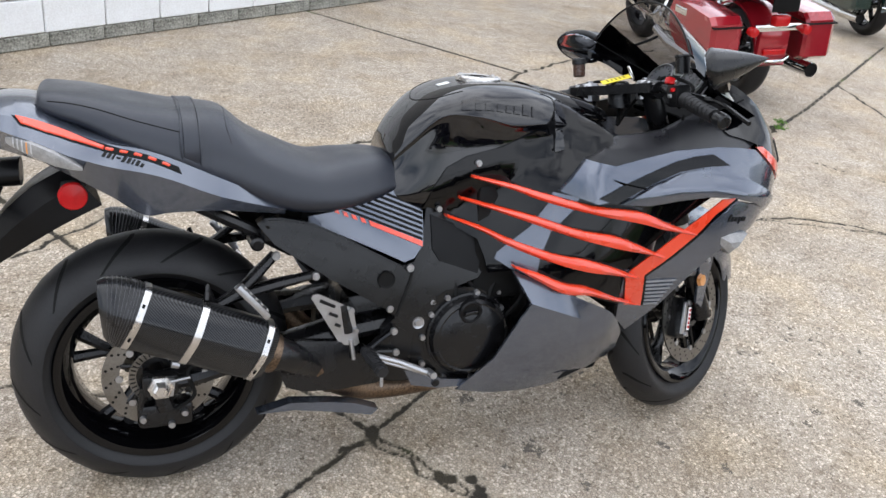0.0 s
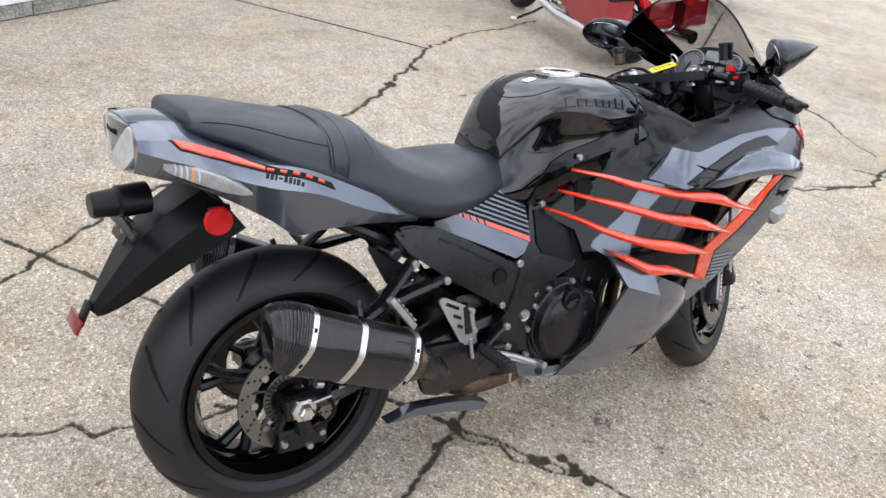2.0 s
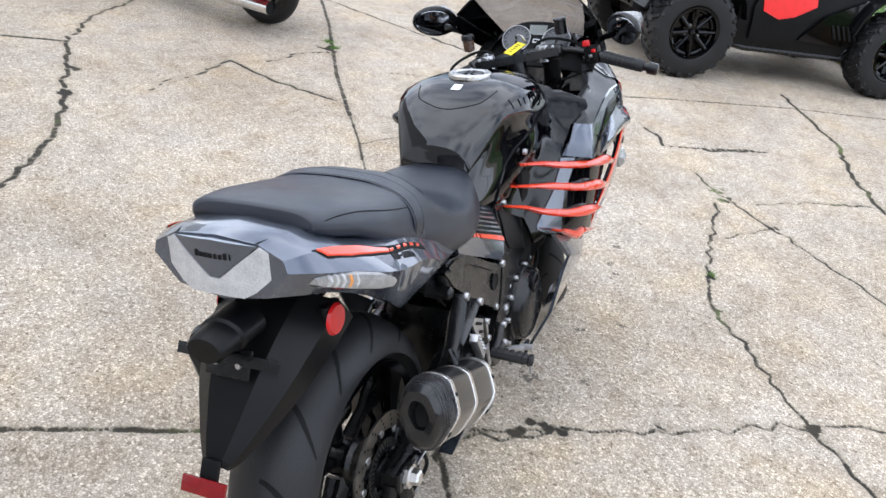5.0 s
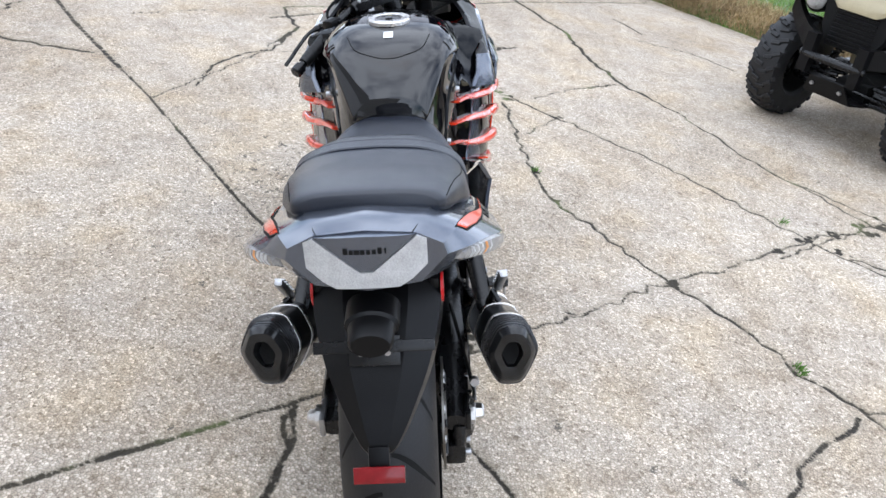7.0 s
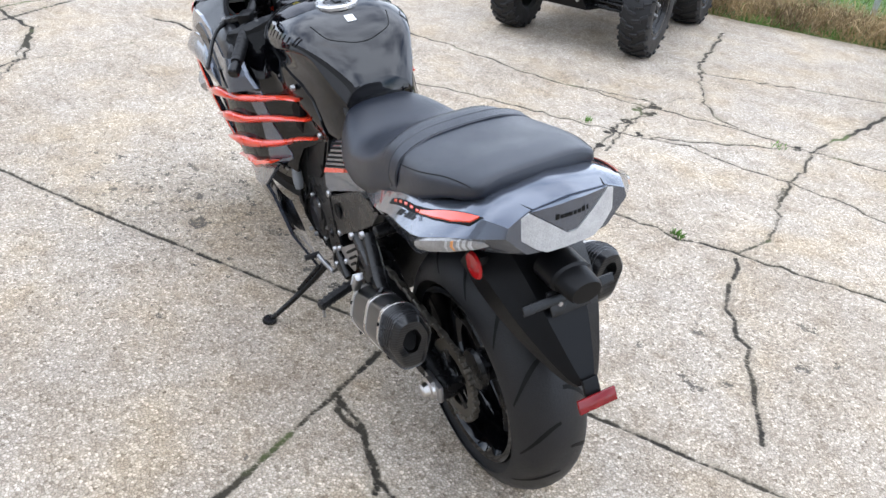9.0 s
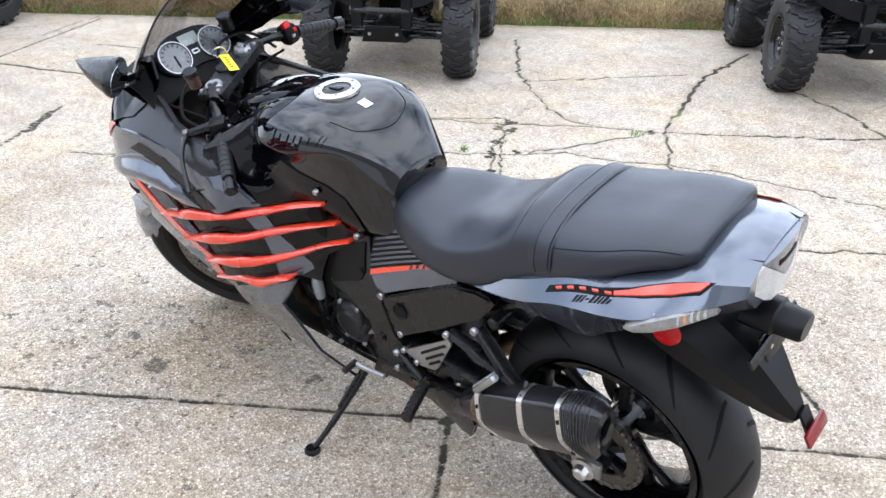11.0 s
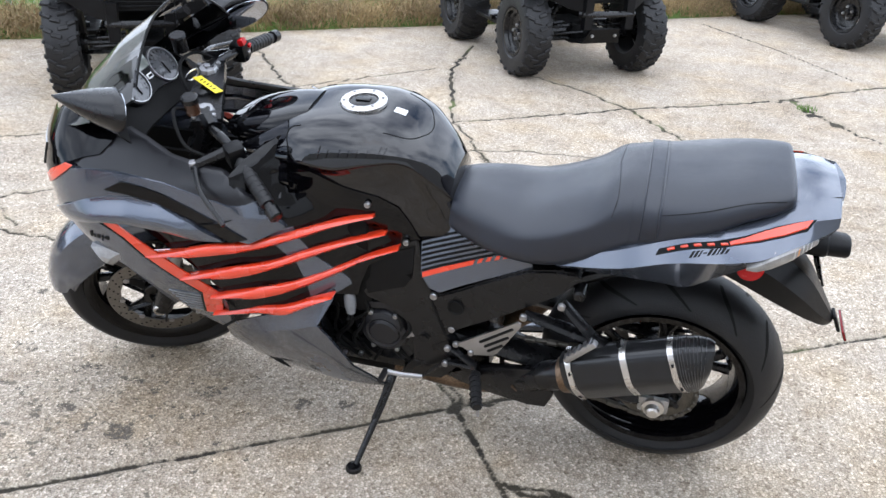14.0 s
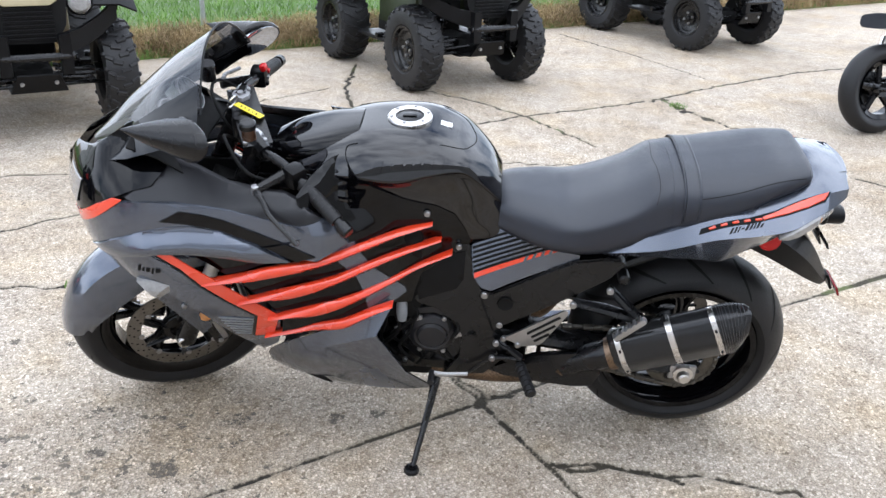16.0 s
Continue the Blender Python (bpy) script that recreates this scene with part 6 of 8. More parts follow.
# ---- exhaust ----
for s in (1, -1):
    front, rear = (Vector((0.215, 0.214, 0.418)), Vector((-0.052, 0.234, 0.540))) if s > 0 else (Vector((0.227, -0.222, 0.398)), Vector((-0.064, -0.242, 0.526)))
    ax = (rear - front).normalized()
    side = Vector((0, s, 0))
    upv = ax.cross(side) * -s
    upv = Vector((-ax.z, 0, ax.x)) * (-1 if ax.x < 0 else 1)
    prof = [(0.0, 1.0), (0.38, 0.95), (0.62, 0.80), (0.92, 0.28), (0.98, 0.05), (0.90, -0.22), (0.54, -0.80), (0.28, -0.98)]
    prof = prof + [(-a * 0.95, b) for a, b in prof[::-1] if a > 0.01]
    sm = [tuple(p) for p in spline(prof, 3, True)]

    def ring(c, w, h, tilt=0.0):
        return [c + side * (w * a) + upv * (h * b) + ax * (tilt * b) for a, b in sm]

    L = (rear - front).length
    can = part("exhaust_can", loft([ring(front + ax * d, w, h) for d, w, h in ((0.0, 0.046, 0.056), (0.012, 0.054, 0.066), (0.05, 0.057, 0.070), (L - 0.02, 0.057, 0.070))]), "carbon", bike, "carbon fibre exhaust can", smooth=40)
    tipr = [ring(front + ax * (L - 0.02), 0.0572, 0.0702)] + [ring(front + ax * (L - 0.02 + d), w, h, t) for d, w, h, t in ((0.024, 0.0570, 0.0700, 0.006), (0.046, 0.0525, 0.0650, 0.015), (0.062, 0.0455, 0.0575, 0.021), (0.070, 0.037, 0.047, 0.023), (0.068, 0.022, 0.030, 0.02), (0.02, 0.018, 0.026, 0.01))]
    part("end_cap", loft(tipr), "carbon", can, "carbon fibre end cap", smooth=40)
    # raised rib loops, coloured lighter than the carbon as a painted highlight
    for k in range(9):
        d, f = L - 0.010 + 0.0056 * k, max(0.0, k - 2.0) / 6.0
        g = 1.0 - 0.155 * f * f
        loop = ring(front + ax * d, 0.0578 * g, 0.0708 * g, 0.004 + 0.018 * f)
        part("cap_rib", tube(loop + loop[:1], 0.0010, 5, cap=False), "ribs", can)
    part("pipe_mouth", loft([ring(front + ax * (L - 0.0), 0.016, 0.022), ring(front + ax * (L + 0.022), 0.018, 0.025)]), "dark", can)
    for d, wd in ((0.018, 0.015), (L * 0.52, 0.017), (L - 0.03, 0.015)):
        band = part("can_band", loft([ring(front + ax * (d + e), 0.0578 + g, 0.0708 + g) for e, g in ((0, -0.002), (0.001, 0.0008), (wd - 0.001, 0.0008), (wd, -0.002))]), "steel", bike, "polished steel exhaust band")
        if d != L * 0.52:
            for k in range(len(sm)):
                a, b = (np.array(sm[k]) + np.array(sm[(k + 1) % len(sm)])) / 2
                a2, b2 = sm[k]
                a3, b3 = sm[(k + 1) % len(sm)]
                if a > 0.2 and k % 3 == 1 and math.hypot(a3 - a2, b3 - b2) > 0.1:
                    q0 = front + ax * (d + wd / 2) + side * (0.0592 * (a2 + 0.25 * (a3 - a2))) + upv * (0.0723 * (b2 + 0.25 * (b3 - b2)))
                    q1 = front + ax * (d + wd / 2) + side * (0.0592 * (a2 + 0.75 * (a3 - a2))) + upv * (0.0723 * (b2 + 0.75 * (b3 - b2)))
                    part("band_slot", tube([q0, q1], 0.003, 6), "dark", band)
    part("link_cone", tube(spline([front + ax * 0.012, front - ax * 0.04, (0.33, s * 0.175, 0.33)], 5), [0.041] * 4 + [0.038] * 3 + [0.036] * 4, 14), "black", can, "black exhaust link cone")
    part("link_collar", tube([front + ax * 0.010, front - ax * 0.014], [0.047, 0.0445], 16), "heat", can, "heat-browned exhaust collar")
    part("link_pipe", tube(spline([(0.33, s * 0.175, 0.33), (0.40, s * 0.135, 0.265), (0.48, s * 0.105, 0.222), (0.60, s * 0.09, 0.21), (0.80, s * 0.06, 0.21)], 5), [0.037] * 5 + [0.032] * 16, 14), "heat", can, "heat-tinted steel link pipe")
    part("pipe_shield", panel([(0.545, 0.268), (0.50, 0.254), (0.40, 0.262), (0.31, 0.286), (0.262, 0.312), (0.244, 0.36), (0.275, 0.412)] + ([(0.33, 0.390), (0.42, 0.355), (0.50, 0.305)] if s > 0 else [(0.31, 0.405), (0.39, 0.388), (0.465, 0.360), (0.525, 0.300)]), quad_fit([(0.54, 0.27, 0.15), (0.45, 0.26, 0.168), (0.3, 0.3, 0.222), (0.25, 0.35, 0.240), (0.36, 0.24, 0.190), (0.3, 0.39, 0.212)]), s, 0.008, 0.03, lip=0.010), "black", bike, "matte black exhaust shield")
    if s < 0:
        part("lower_spoiler", panel([(0.50, 0.193), (0.44, 0.216), (0.375, 0.228), (0.286, 0.238), (0.207, 0.219), (0.293, 0.218), (0.389, 0.200), (0.483, 0.179)], lambda x, z: 0.175, s, 0.03, 0.04, lip=0.004), "grey", bike, "grey painted pointed lower fin")
    part("can_hanger", tube([tuple(front + ax * (L * 0.55) + upv * 0.074), (0.10, s * 0.225, 0.56), (0.115, s * 0.212, 0.515)], 0.009, 8, flat=0.6), "black", bike)

# ---- rear fender and lights ----
fend = [(-0.13, 0.775, 0.115), (-0.20, 0.735, 0.110), (-0.27, 0.675, 0.090), (-0.325, 0.61, 0.058), (-0.358, 0.570, 0.034), (-0.370, 0.556, 0.020)]
rf = part("rear_fender", loft([[(x - 0.26 * w, -w * 0.5, z + 0.1 * w), (x, -w, z - 0.1 * w), (x + 0.3 * w, -w * 1.02, z - 0.5 * w), (x + 0.3 * w, -w * 0.9, z - 0.5 * w), (x + 0.1 * w, 0, z - 0.06 * w), (x + 0.3 * w, w * 0.9, z - 0.5 * w), (x + 0.3 * w, w * 1.02, z - 0.5 * w), (x, w, z - 0.1 * w), (x - 0.26 * w, w * 0.5, z + 0.1 * w)] for x, z, w in [tuple(v) for v in spline(fend, 4)]]), "plastic", bike, "black plastic tail fender", smooth=30)
part("fender_tongue", box((0.008, 0.035, 0.05), (0, 0, 0), 0.003), "plastic", rf, m=pose(-0.384, 0, 0.548, 0, 25, 0))
part("red_reflector", box((0.007, 0.085, 0.028), (0, 0, 0), 0.002), "reflector", rf, "red rear reflector", m=pose(-0.402, 0, 0.535, 0, 25, 0))
part("plate_bracket", box((0.006, 0.085, 0.05), (0, 0, 0), 0.002), "black", rf, m=pose(-0.300, 0, 0.712, 0, 25, 0))
part("bracket_bar", box((0.005, 0.20, 0.02), (0, 0, 0), 0.002), "black", rf, m=pose(-0.302, 0, 0.722, 0, 25, 0))
for y in (-0.022, 0.022):
    part("bolt", lathe([(0.0001, -0.006), (0.005, -0.006), (0.006, 0)], 10, "x", (-0.303, y, 0.712)), "alloy", rf)
part("plate_lamp", loft([[(-0.25 - 0.10 * f, 0.045 * g * math.cos(a), 0.768 - 0.006 * f + 0.03 * g * math.sin(a)) for a in (2 * math.pi * k / 16 for k in range(16))] for f, g in ((0, 1.0), (0.55, 1.0), (0.6, 0.86), (1.0, 0.8), (1.06, 0.7))]), "plastic", rf, "round black plate lamp housing")
for s in (1, -1):
    part("round_reflector", lathe([(0.0001, s * 0.0065), (0.026, s * 0.0055), (0.029, s * 0.002), (0.030, 0)], 24, "y", (-0.148, s * 0.112, 0.737)), "redlens", bike, "round red side reflector")
    part("reflector_mount", box((0.05, 0.02, 0.05), (-0.146, s * 0.101, 0.742), 0.008), "plastic", bike)

# ---- steering: everything that turns with the bars ----
RAKE, STEER = 23.0, 25.5
pivot = Matrix.Translation((1.17, 0, 0.95))
steer_m = pivot @ Matrix.Rotation(radians(STEER), 4, Vector((-math.sin(radians(RAKE)), 0, math.cos(radians(RAKE))))) @ pivot.inverted()


def front_part(name, bm, material, label="", smooth=35, m=None):
    return part(name, bm, material, bike, label, smooth, steer_m @ (m or Matrix()))


FX, FZ = 1.48, 0.301
fw = build_wheel(bike, "front_wheel", 0.300, 0.122, 0.216, 0.055, 5, steer_m @ pose(FX, 0, FZ), "black cast front wheel with worn tyre", 13)
for s in (1, -1):
    disc_part(fw, s * 0.068, 0.155, 0.115, 24, s)
    top, low = Vector((1.17 + 0.022, s * 0.105, 0.955)), Vector((FX - 0.012, s * 0.105, FZ + 0.01))
    d = (top - low).normalized()
    front_part("fork_tube", tube([top, low + d * 0.30], 0.027, 16), "black", "black upper fork tube")
    front_part("fork_slider", tube([low + d * 0.34, low + d * 0.02], 0.020, 14), "alloy", "bright fork slider")
    front_part("fork_foot", tube([low + d * 0.13, low + d * 0.05, low - d * 0.02], [0.024, 0.028, 0.03], 12), "black")
    front_part("axle_cap", lathe([(0.012, s * 0.131), (0.018, s * 0.131), (0.020, s * 0.127), (0.020, s * 0.085)], 20, "y", (FX, 0, FZ)), "steel", "bright axle end")
    cal_at = steer_m.inverted() @ Vector((1.425, -0.10, 0.318))
    cal_m = pose(cal_at.x, s * abs(cal_at.y), cal_at.z, 0, 14, 0)
    caliper = front_part("brake_caliper", box((0.052, 0.048, 0.120), (0, 0, 0), 0.016), "black", "black radial brake caliper", m=cal_m)
    part("caliper_bridge", box((0.020, 0.052, 0.094), (-0.012, 0, 0), 0.006), "alloy", caliper)
    if s < 0:
        part("caliper_label", box((0.014, 0.0015, 0.066), (0.012, s * 0.0248, 0), 0.0004, seg=1), "white", caliper)
    for k in range(5 if s < 0 else 0):
        part("label_bar", box((0.008, 0.0012, 0.008), (0.012, s * 0.0260, -0.024 + 0.012 * k), 0.0003, seg=1), "redlens", caliper)
    for dz in (-0.046, 0.046):
        part("caliper_bolt", bolt((0.004, s * 0.024, dz), "y", 0.008, 0.006, s), "alloy", caliper)
    amb_at = steer_m.inverted() @ Vector((1.462, -0.128, 0.439))
    front_part("amber_reflector", lathe([(0.0001, s * 0.012), (0.016, s * 0.01), (0.018, 0)], 16, "y", (amb_at.x, s * (abs(amb_at.y) - 0.006), amb_at.z)), "amber", "amber side reflector")
    front_part("fender_strut", panel([(FX - 0.045, FZ + 0.27), (FX + 0.05, FZ + 0.24), (FX - 0.055, FZ + 0.03), (FX - 0.085, FZ + 0.05)], lambda x, z: 0.134, s, 0.006, 0.05, lip=0.003), "grey")
    front_part("bolt", bolt((FX - 0.025, s * 0.135, FZ + 0.165), "y", 0.008, 0.006, s), "alloy")
# front fender
rings = []
for k in range(25):
    a = radians(10 + 114 * k / 24)
    grow = 0.010 * math.sin(math.pi * k / 24)
    r0 = 0.318 + grow
    edge = 0.075 - 0.02 * (1 - min(1, k / 5)) + 0.0 * k
    drop = (0.07 + 0.055 * math.sin(math.pi * min(1, k / 20))) * (1 if k < 20 else 1 - 0.1 * (k - 20))
    outer = [(-edge, r0 - drop), (-edge * 1.02, r0 - drop * 0.45), (-edge * 0.82, r0 - 0.016), (-edge * 0.45, r0 - 0.002), (0, r0 + 0.003), (edge * 0.45, r0 - 0.002), (edge * 0.82, r0 - 0.016), (edge * 1.02, r0 - drop * 0.45), (edge, r0 - drop)]
    inn = [(y * 0.93, r - 0.005) for y, r in outer[::-1]]
    rings.append([(FX + r * math.cos(a), y, FZ + r * math.sin(a)) for y, r in outer + inn])
front_part("front_fender", loft(rings), "grey", "gunmetal grey front fender", smooth=40)
# triple clamp, bars and controls
front_part("top_clamp", loft([[(1.195 + c * 0.036, y, 0.953 + (0.012 if u else -0.012) - 0.0 * c) for c, u in ((1, 1), (-1, 1), (-1, 0), (1, 0))] for y in (-0.125, -0.09, -0.03, 0.03, 0.09, 0.125)]), "black", "black top fork clamp")
front_part("ignition_barrel", lathe([(0.0001, 0.02), (0.02, 0.02), (0.026, 0.016), (0.03, 0.0), (0.03, -0.05)], 20, "z", (1.21, 0, 0.955)), "black")
part("key_ring", lathe([(0.017, -0.0015), (0.020, -0.0015), (0.020, 0.0015), (0.017, 0.0015)], 24, "z", closed=True), "steel", bike, m=pose(1.232, 0.010, 0.998, 20, 60, 0))
part("key_tag", box((0.078, 0.028, 0.0018), (0, 0, 0), 0.0006), "yellow", bike, "yellow key tag", m=pose(1.190, 0.014, 0.979, 12, -17, -18))
for k in range(5):
    part("tag_mark", box((0.0035, 0.011 - 0.002 * (k % 2), 0.0006), (0, 0, 0)), "dark", bike, m=pose(1.190, 0.014, 0.979, 12, -17, -18) @ pose(0.022 - 0.011 * k, 0.001, 0.0012, 0, 0, 12))
for s in (1, -1):
    front_part("fork_cap", lathe([(0.0001, 0.014), (0.008, 0.014), (0.009, 0.008), (0.022, 0.008), (0.026, 0.0), (0.026, -0.04)], 8, "z", (1.2, s * 0.088, 0.966)), "alloy", smooth=25)
    for dx in (-0.024, 0.024):
        front_part("bolt", bolt((1.2 + dx, s * 0.112, 0.966), "z", 0.006, 0.005), "alloy")
    gi, ge = Vector((1.138, s * 0.205, 0.936)), Vector((1.052, s * 0.368, 0.872))
    front_part("handlebar", tube(spline([(1.2, s * 0.09, 0.955), (1.18, s * 0.145, 0.95), gi, ge], 4), 0.0115, 12), "black")
    front_part("handlebar_clamp", tube([(1.2, s * 0.088, 0.95), (1.18, s * 0.14, 0.947)], [0.03, 0.022], 10), "black")
    dg = (ge - gi).normalized()
    g = front_part("grip", tube([gi + dg * 0.05, gi + dg * 0.055, gi + dg * 0.17, gi + dg * 0.175], [0.019, 0.0172, 0.0172, 0.0165], 16), "tyre", "black ribbed rubber grip")
    for k in range(7):
        c = gi + dg * (0.068 + 0.015 * k)
        front_part("grip_rib", tube([c - dg * 0.002, c + dg * 0.002], 0.0184, 14), "tyre")
    front_part("bar_end", tube([ge - dg * 0.005, ge + dg * 0.02, ge + dg * 0.024], [0.0175, 0.0175, 0.013], 14), "black")
    front_part("switch_box", box((0.045, 0.045, 0.055), (0, 0, 0), 0.012), "plastic", "black switch housing", m=Matrix.Translation(gi + dg * 0.02) @ pose(0, 0, 0, 0, 0, 25 * s))
    for k in range(3):
        front_part("switch", box((0.012, 0.012, 0.010), (-0.022, 0.01 * (k - 1), 0.014 - 0.014 * k), 0.003), "redlens" if (s < 0 and k == 0) else ("alloy" if k == 1 else "plastic"), m=Matrix.Translation(gi + dg * 0.02) @ pose(0, 0, 0, 0, 0, 25 * s))
    lp = Vector((1.228, s * 0.232, 0.917))
    front_part("lever_perch", tube([gi + Vector((0.0, 0, -0.004)), lp], [0.016, 0.012], 8), "black")
    front_part("lever", tube(spline([lp, lp + Vector((-0.008, s * 0.04, -0.004)), (1.21, s * 0.31, 0.895), (1.18, s * 0.36, 0.87), (1.165, s * 0.385, 0.858)], 5), [0.009] * 4 + [0.006] * 17, 8), "black", "black hand lever")
    front_part("lever_pivot", lathe([(0.0001, 0.013), (0.009, 0.012), (0.010, 0), (0.010, -0.012)], 12, "z", tuple(lp)), "alloy")
front_part("brake_fluid_reservoir", lathe([(0.0001, 0.035), (0.02, 0.035), (0.022, 0.030), (0.019, 0.028), (0.019, -0.012), (0.0001, -0.015)], 18, "z", (1.268, -0.155, 1.0)), "black", "black brake fluid reservoir")
front_part("clutch_reservoir", lathe([(0.0001, 0.016), (0.017, 0.016), (0.017, -0.014), (0.012, -0.018), (0.0001, -0.018)], 18, "z", (1.215, 0.135, 1.012)), "amberfluid", "brown clutch fluid reservoir")
front_part("reservoir_cap", lathe([(0.0001, 0.034), (0.016, 0.034), (0.020, 0.030), (0.020, 0.018), (0.017, 0.0155), (0.0001, 0.0155)], 18, "z", (1.215, 0.135, 1.012)), "black")
front_part("red_switch_body", box((0.018, 0.022, 0.018), (0, 0, 0), 0.005), "redlens", "red engine stop switch", m=pose(1.118, -0.205, 0.966, 0, 15, -25))
for s in (1, -1):
    front_part("cable", tube(spline([(1.17, s * 0.2, 0.90), (1.24, s * 0.2, 0.95), (1.27, s * 0.1, 0.98), (1.25, s * 0.03, 0.93), (1.2, 0.0, 0.86)], 6), 0.0045, 7), "dark")
    front_part("cable", tube(spline([(1.16, s * 0.22, 0.88), (1.22, s * 0.17, 0.86), (1.22, s * 0.08, 0.84), (1.16, s * 0.05, 0.8)], 6), 0.004, 7), "dark")
front_part("lower_clamp", box((0.07, 0.27, 0.04), (0, 0, 0), 0.012), "dark", m=pose(1.27, 0, 0.745, 0, -23, 0))

# ---- cockpit, mirrors and screen ----
clus_m = pose(1.372, 0, 0.975, 0, 36, 0)      # the face looks back and up
clus = part("instrument_panel", loft([[(x, y * f, z * f) for y, z in spline([(0, 0.068), (0.06, 0.062), (0.112, 0.03), (0.118, -0.015), (0.085, -0.05), (0, -0.042), (-0.085, -0.05), (-0.118, -0.015), (-0.112, 0.03), (-0.06, 0.062)], 3, True)] for x, f in ((0.05, 0.8), (0.02, 1.0), (0.0, 1.0), (-0.006, 0.96))]), "plastic", bike, "black instrument cluster with two dials", m=clus_m)
for s in (1, -1):
    dial = part("dial", lathe([(0.0001, -0.008), (0.043, -0.008)], 32, "x", (0, s * 0.066, 0)), "dial", clus, "grey analogue dial")
    part("dial_ring", lathe([(0.0445, -0.006), (0.0445, -0.012), (0.0475, -0.012), (0.049, -0.004)], 32, "x", (0, s * 0.066, 0)), "alloy", dial)
    part("needle", box((0.002, 0.003, 0.034), (-0.0105, s * 0.066, -0.012), 0.0), "dark", dial, m=pose(0, 0, 0))
    for k in range(13):
        a = radians(-130 + 260 * k / 12)
        part("tick", box((0.0012, 0.002, 0.007), (0, 0, 0), 0.0), "dark", dial, m=pose(-0.0095, s * 0.066 + 0.036 * math.sin(a), 0.036 * math.cos(a), -math.degrees(a), 0, 0))
part("lcd", box((0.003, 0.058, 0.034), (-0.0085, 0, 0.034), 0.001), "lcd", clus, "grey display screen")
part("gear_display", box((0.003, 0.022, 0.014), (-0.0085, 0, -0.004), 0.001), "white", clus)
part("gear_mark", box((0.003, 0.014, 0.006), (-0.0098, 0, -0.004), 0.0), "dark", clus)
part("dash_shelf", loft([[(1.30 + 0.14 * f, y, 0.93 + 0.05 * f - 0.5 * (abs(y) - 0.1) * (abs(y) > 0.1) * 0.4 + e) for y in (-0.2, -0.12, 0, 0.12, 0.2)] + [(1.30 + 0.14 * f, y, 0.925 + 0.05 * f - 0.5 * (abs(y) - 0.1) * (abs(y) > 0.1) * 0.4 + e) for y in (0.2, 0.12, 0, -0.12, -0.2)] for f, e in ((0, -0.02), (0.5, 0), (1, 0))]), "dark", bike)


def screen_point(u, v):
    """u 0 at the nose to 1 at the rear edge, v -1 to 1 across."""
    K = [0, 0.33, 0.67, 1.0]
    c = [np.interp(u, K, t) for t in ((1.610, 1.500, 1.380, 1.258), (0.885, 0.995, 1.098, 1.182))]
    e = [np.interp(u, K, t) for t in ((1.585, 1.470, 1.350, 1.238), (0.045, 0.140, 0.195, 0.222), (0.885, 0.945, 1.008, 1.066))]
    a = abs(v)
    return (c[0] + (e[0] - c[0]) * a ** 2, v * e[1], c[1] + (e[2] - c[1]) * a ** 2.2)


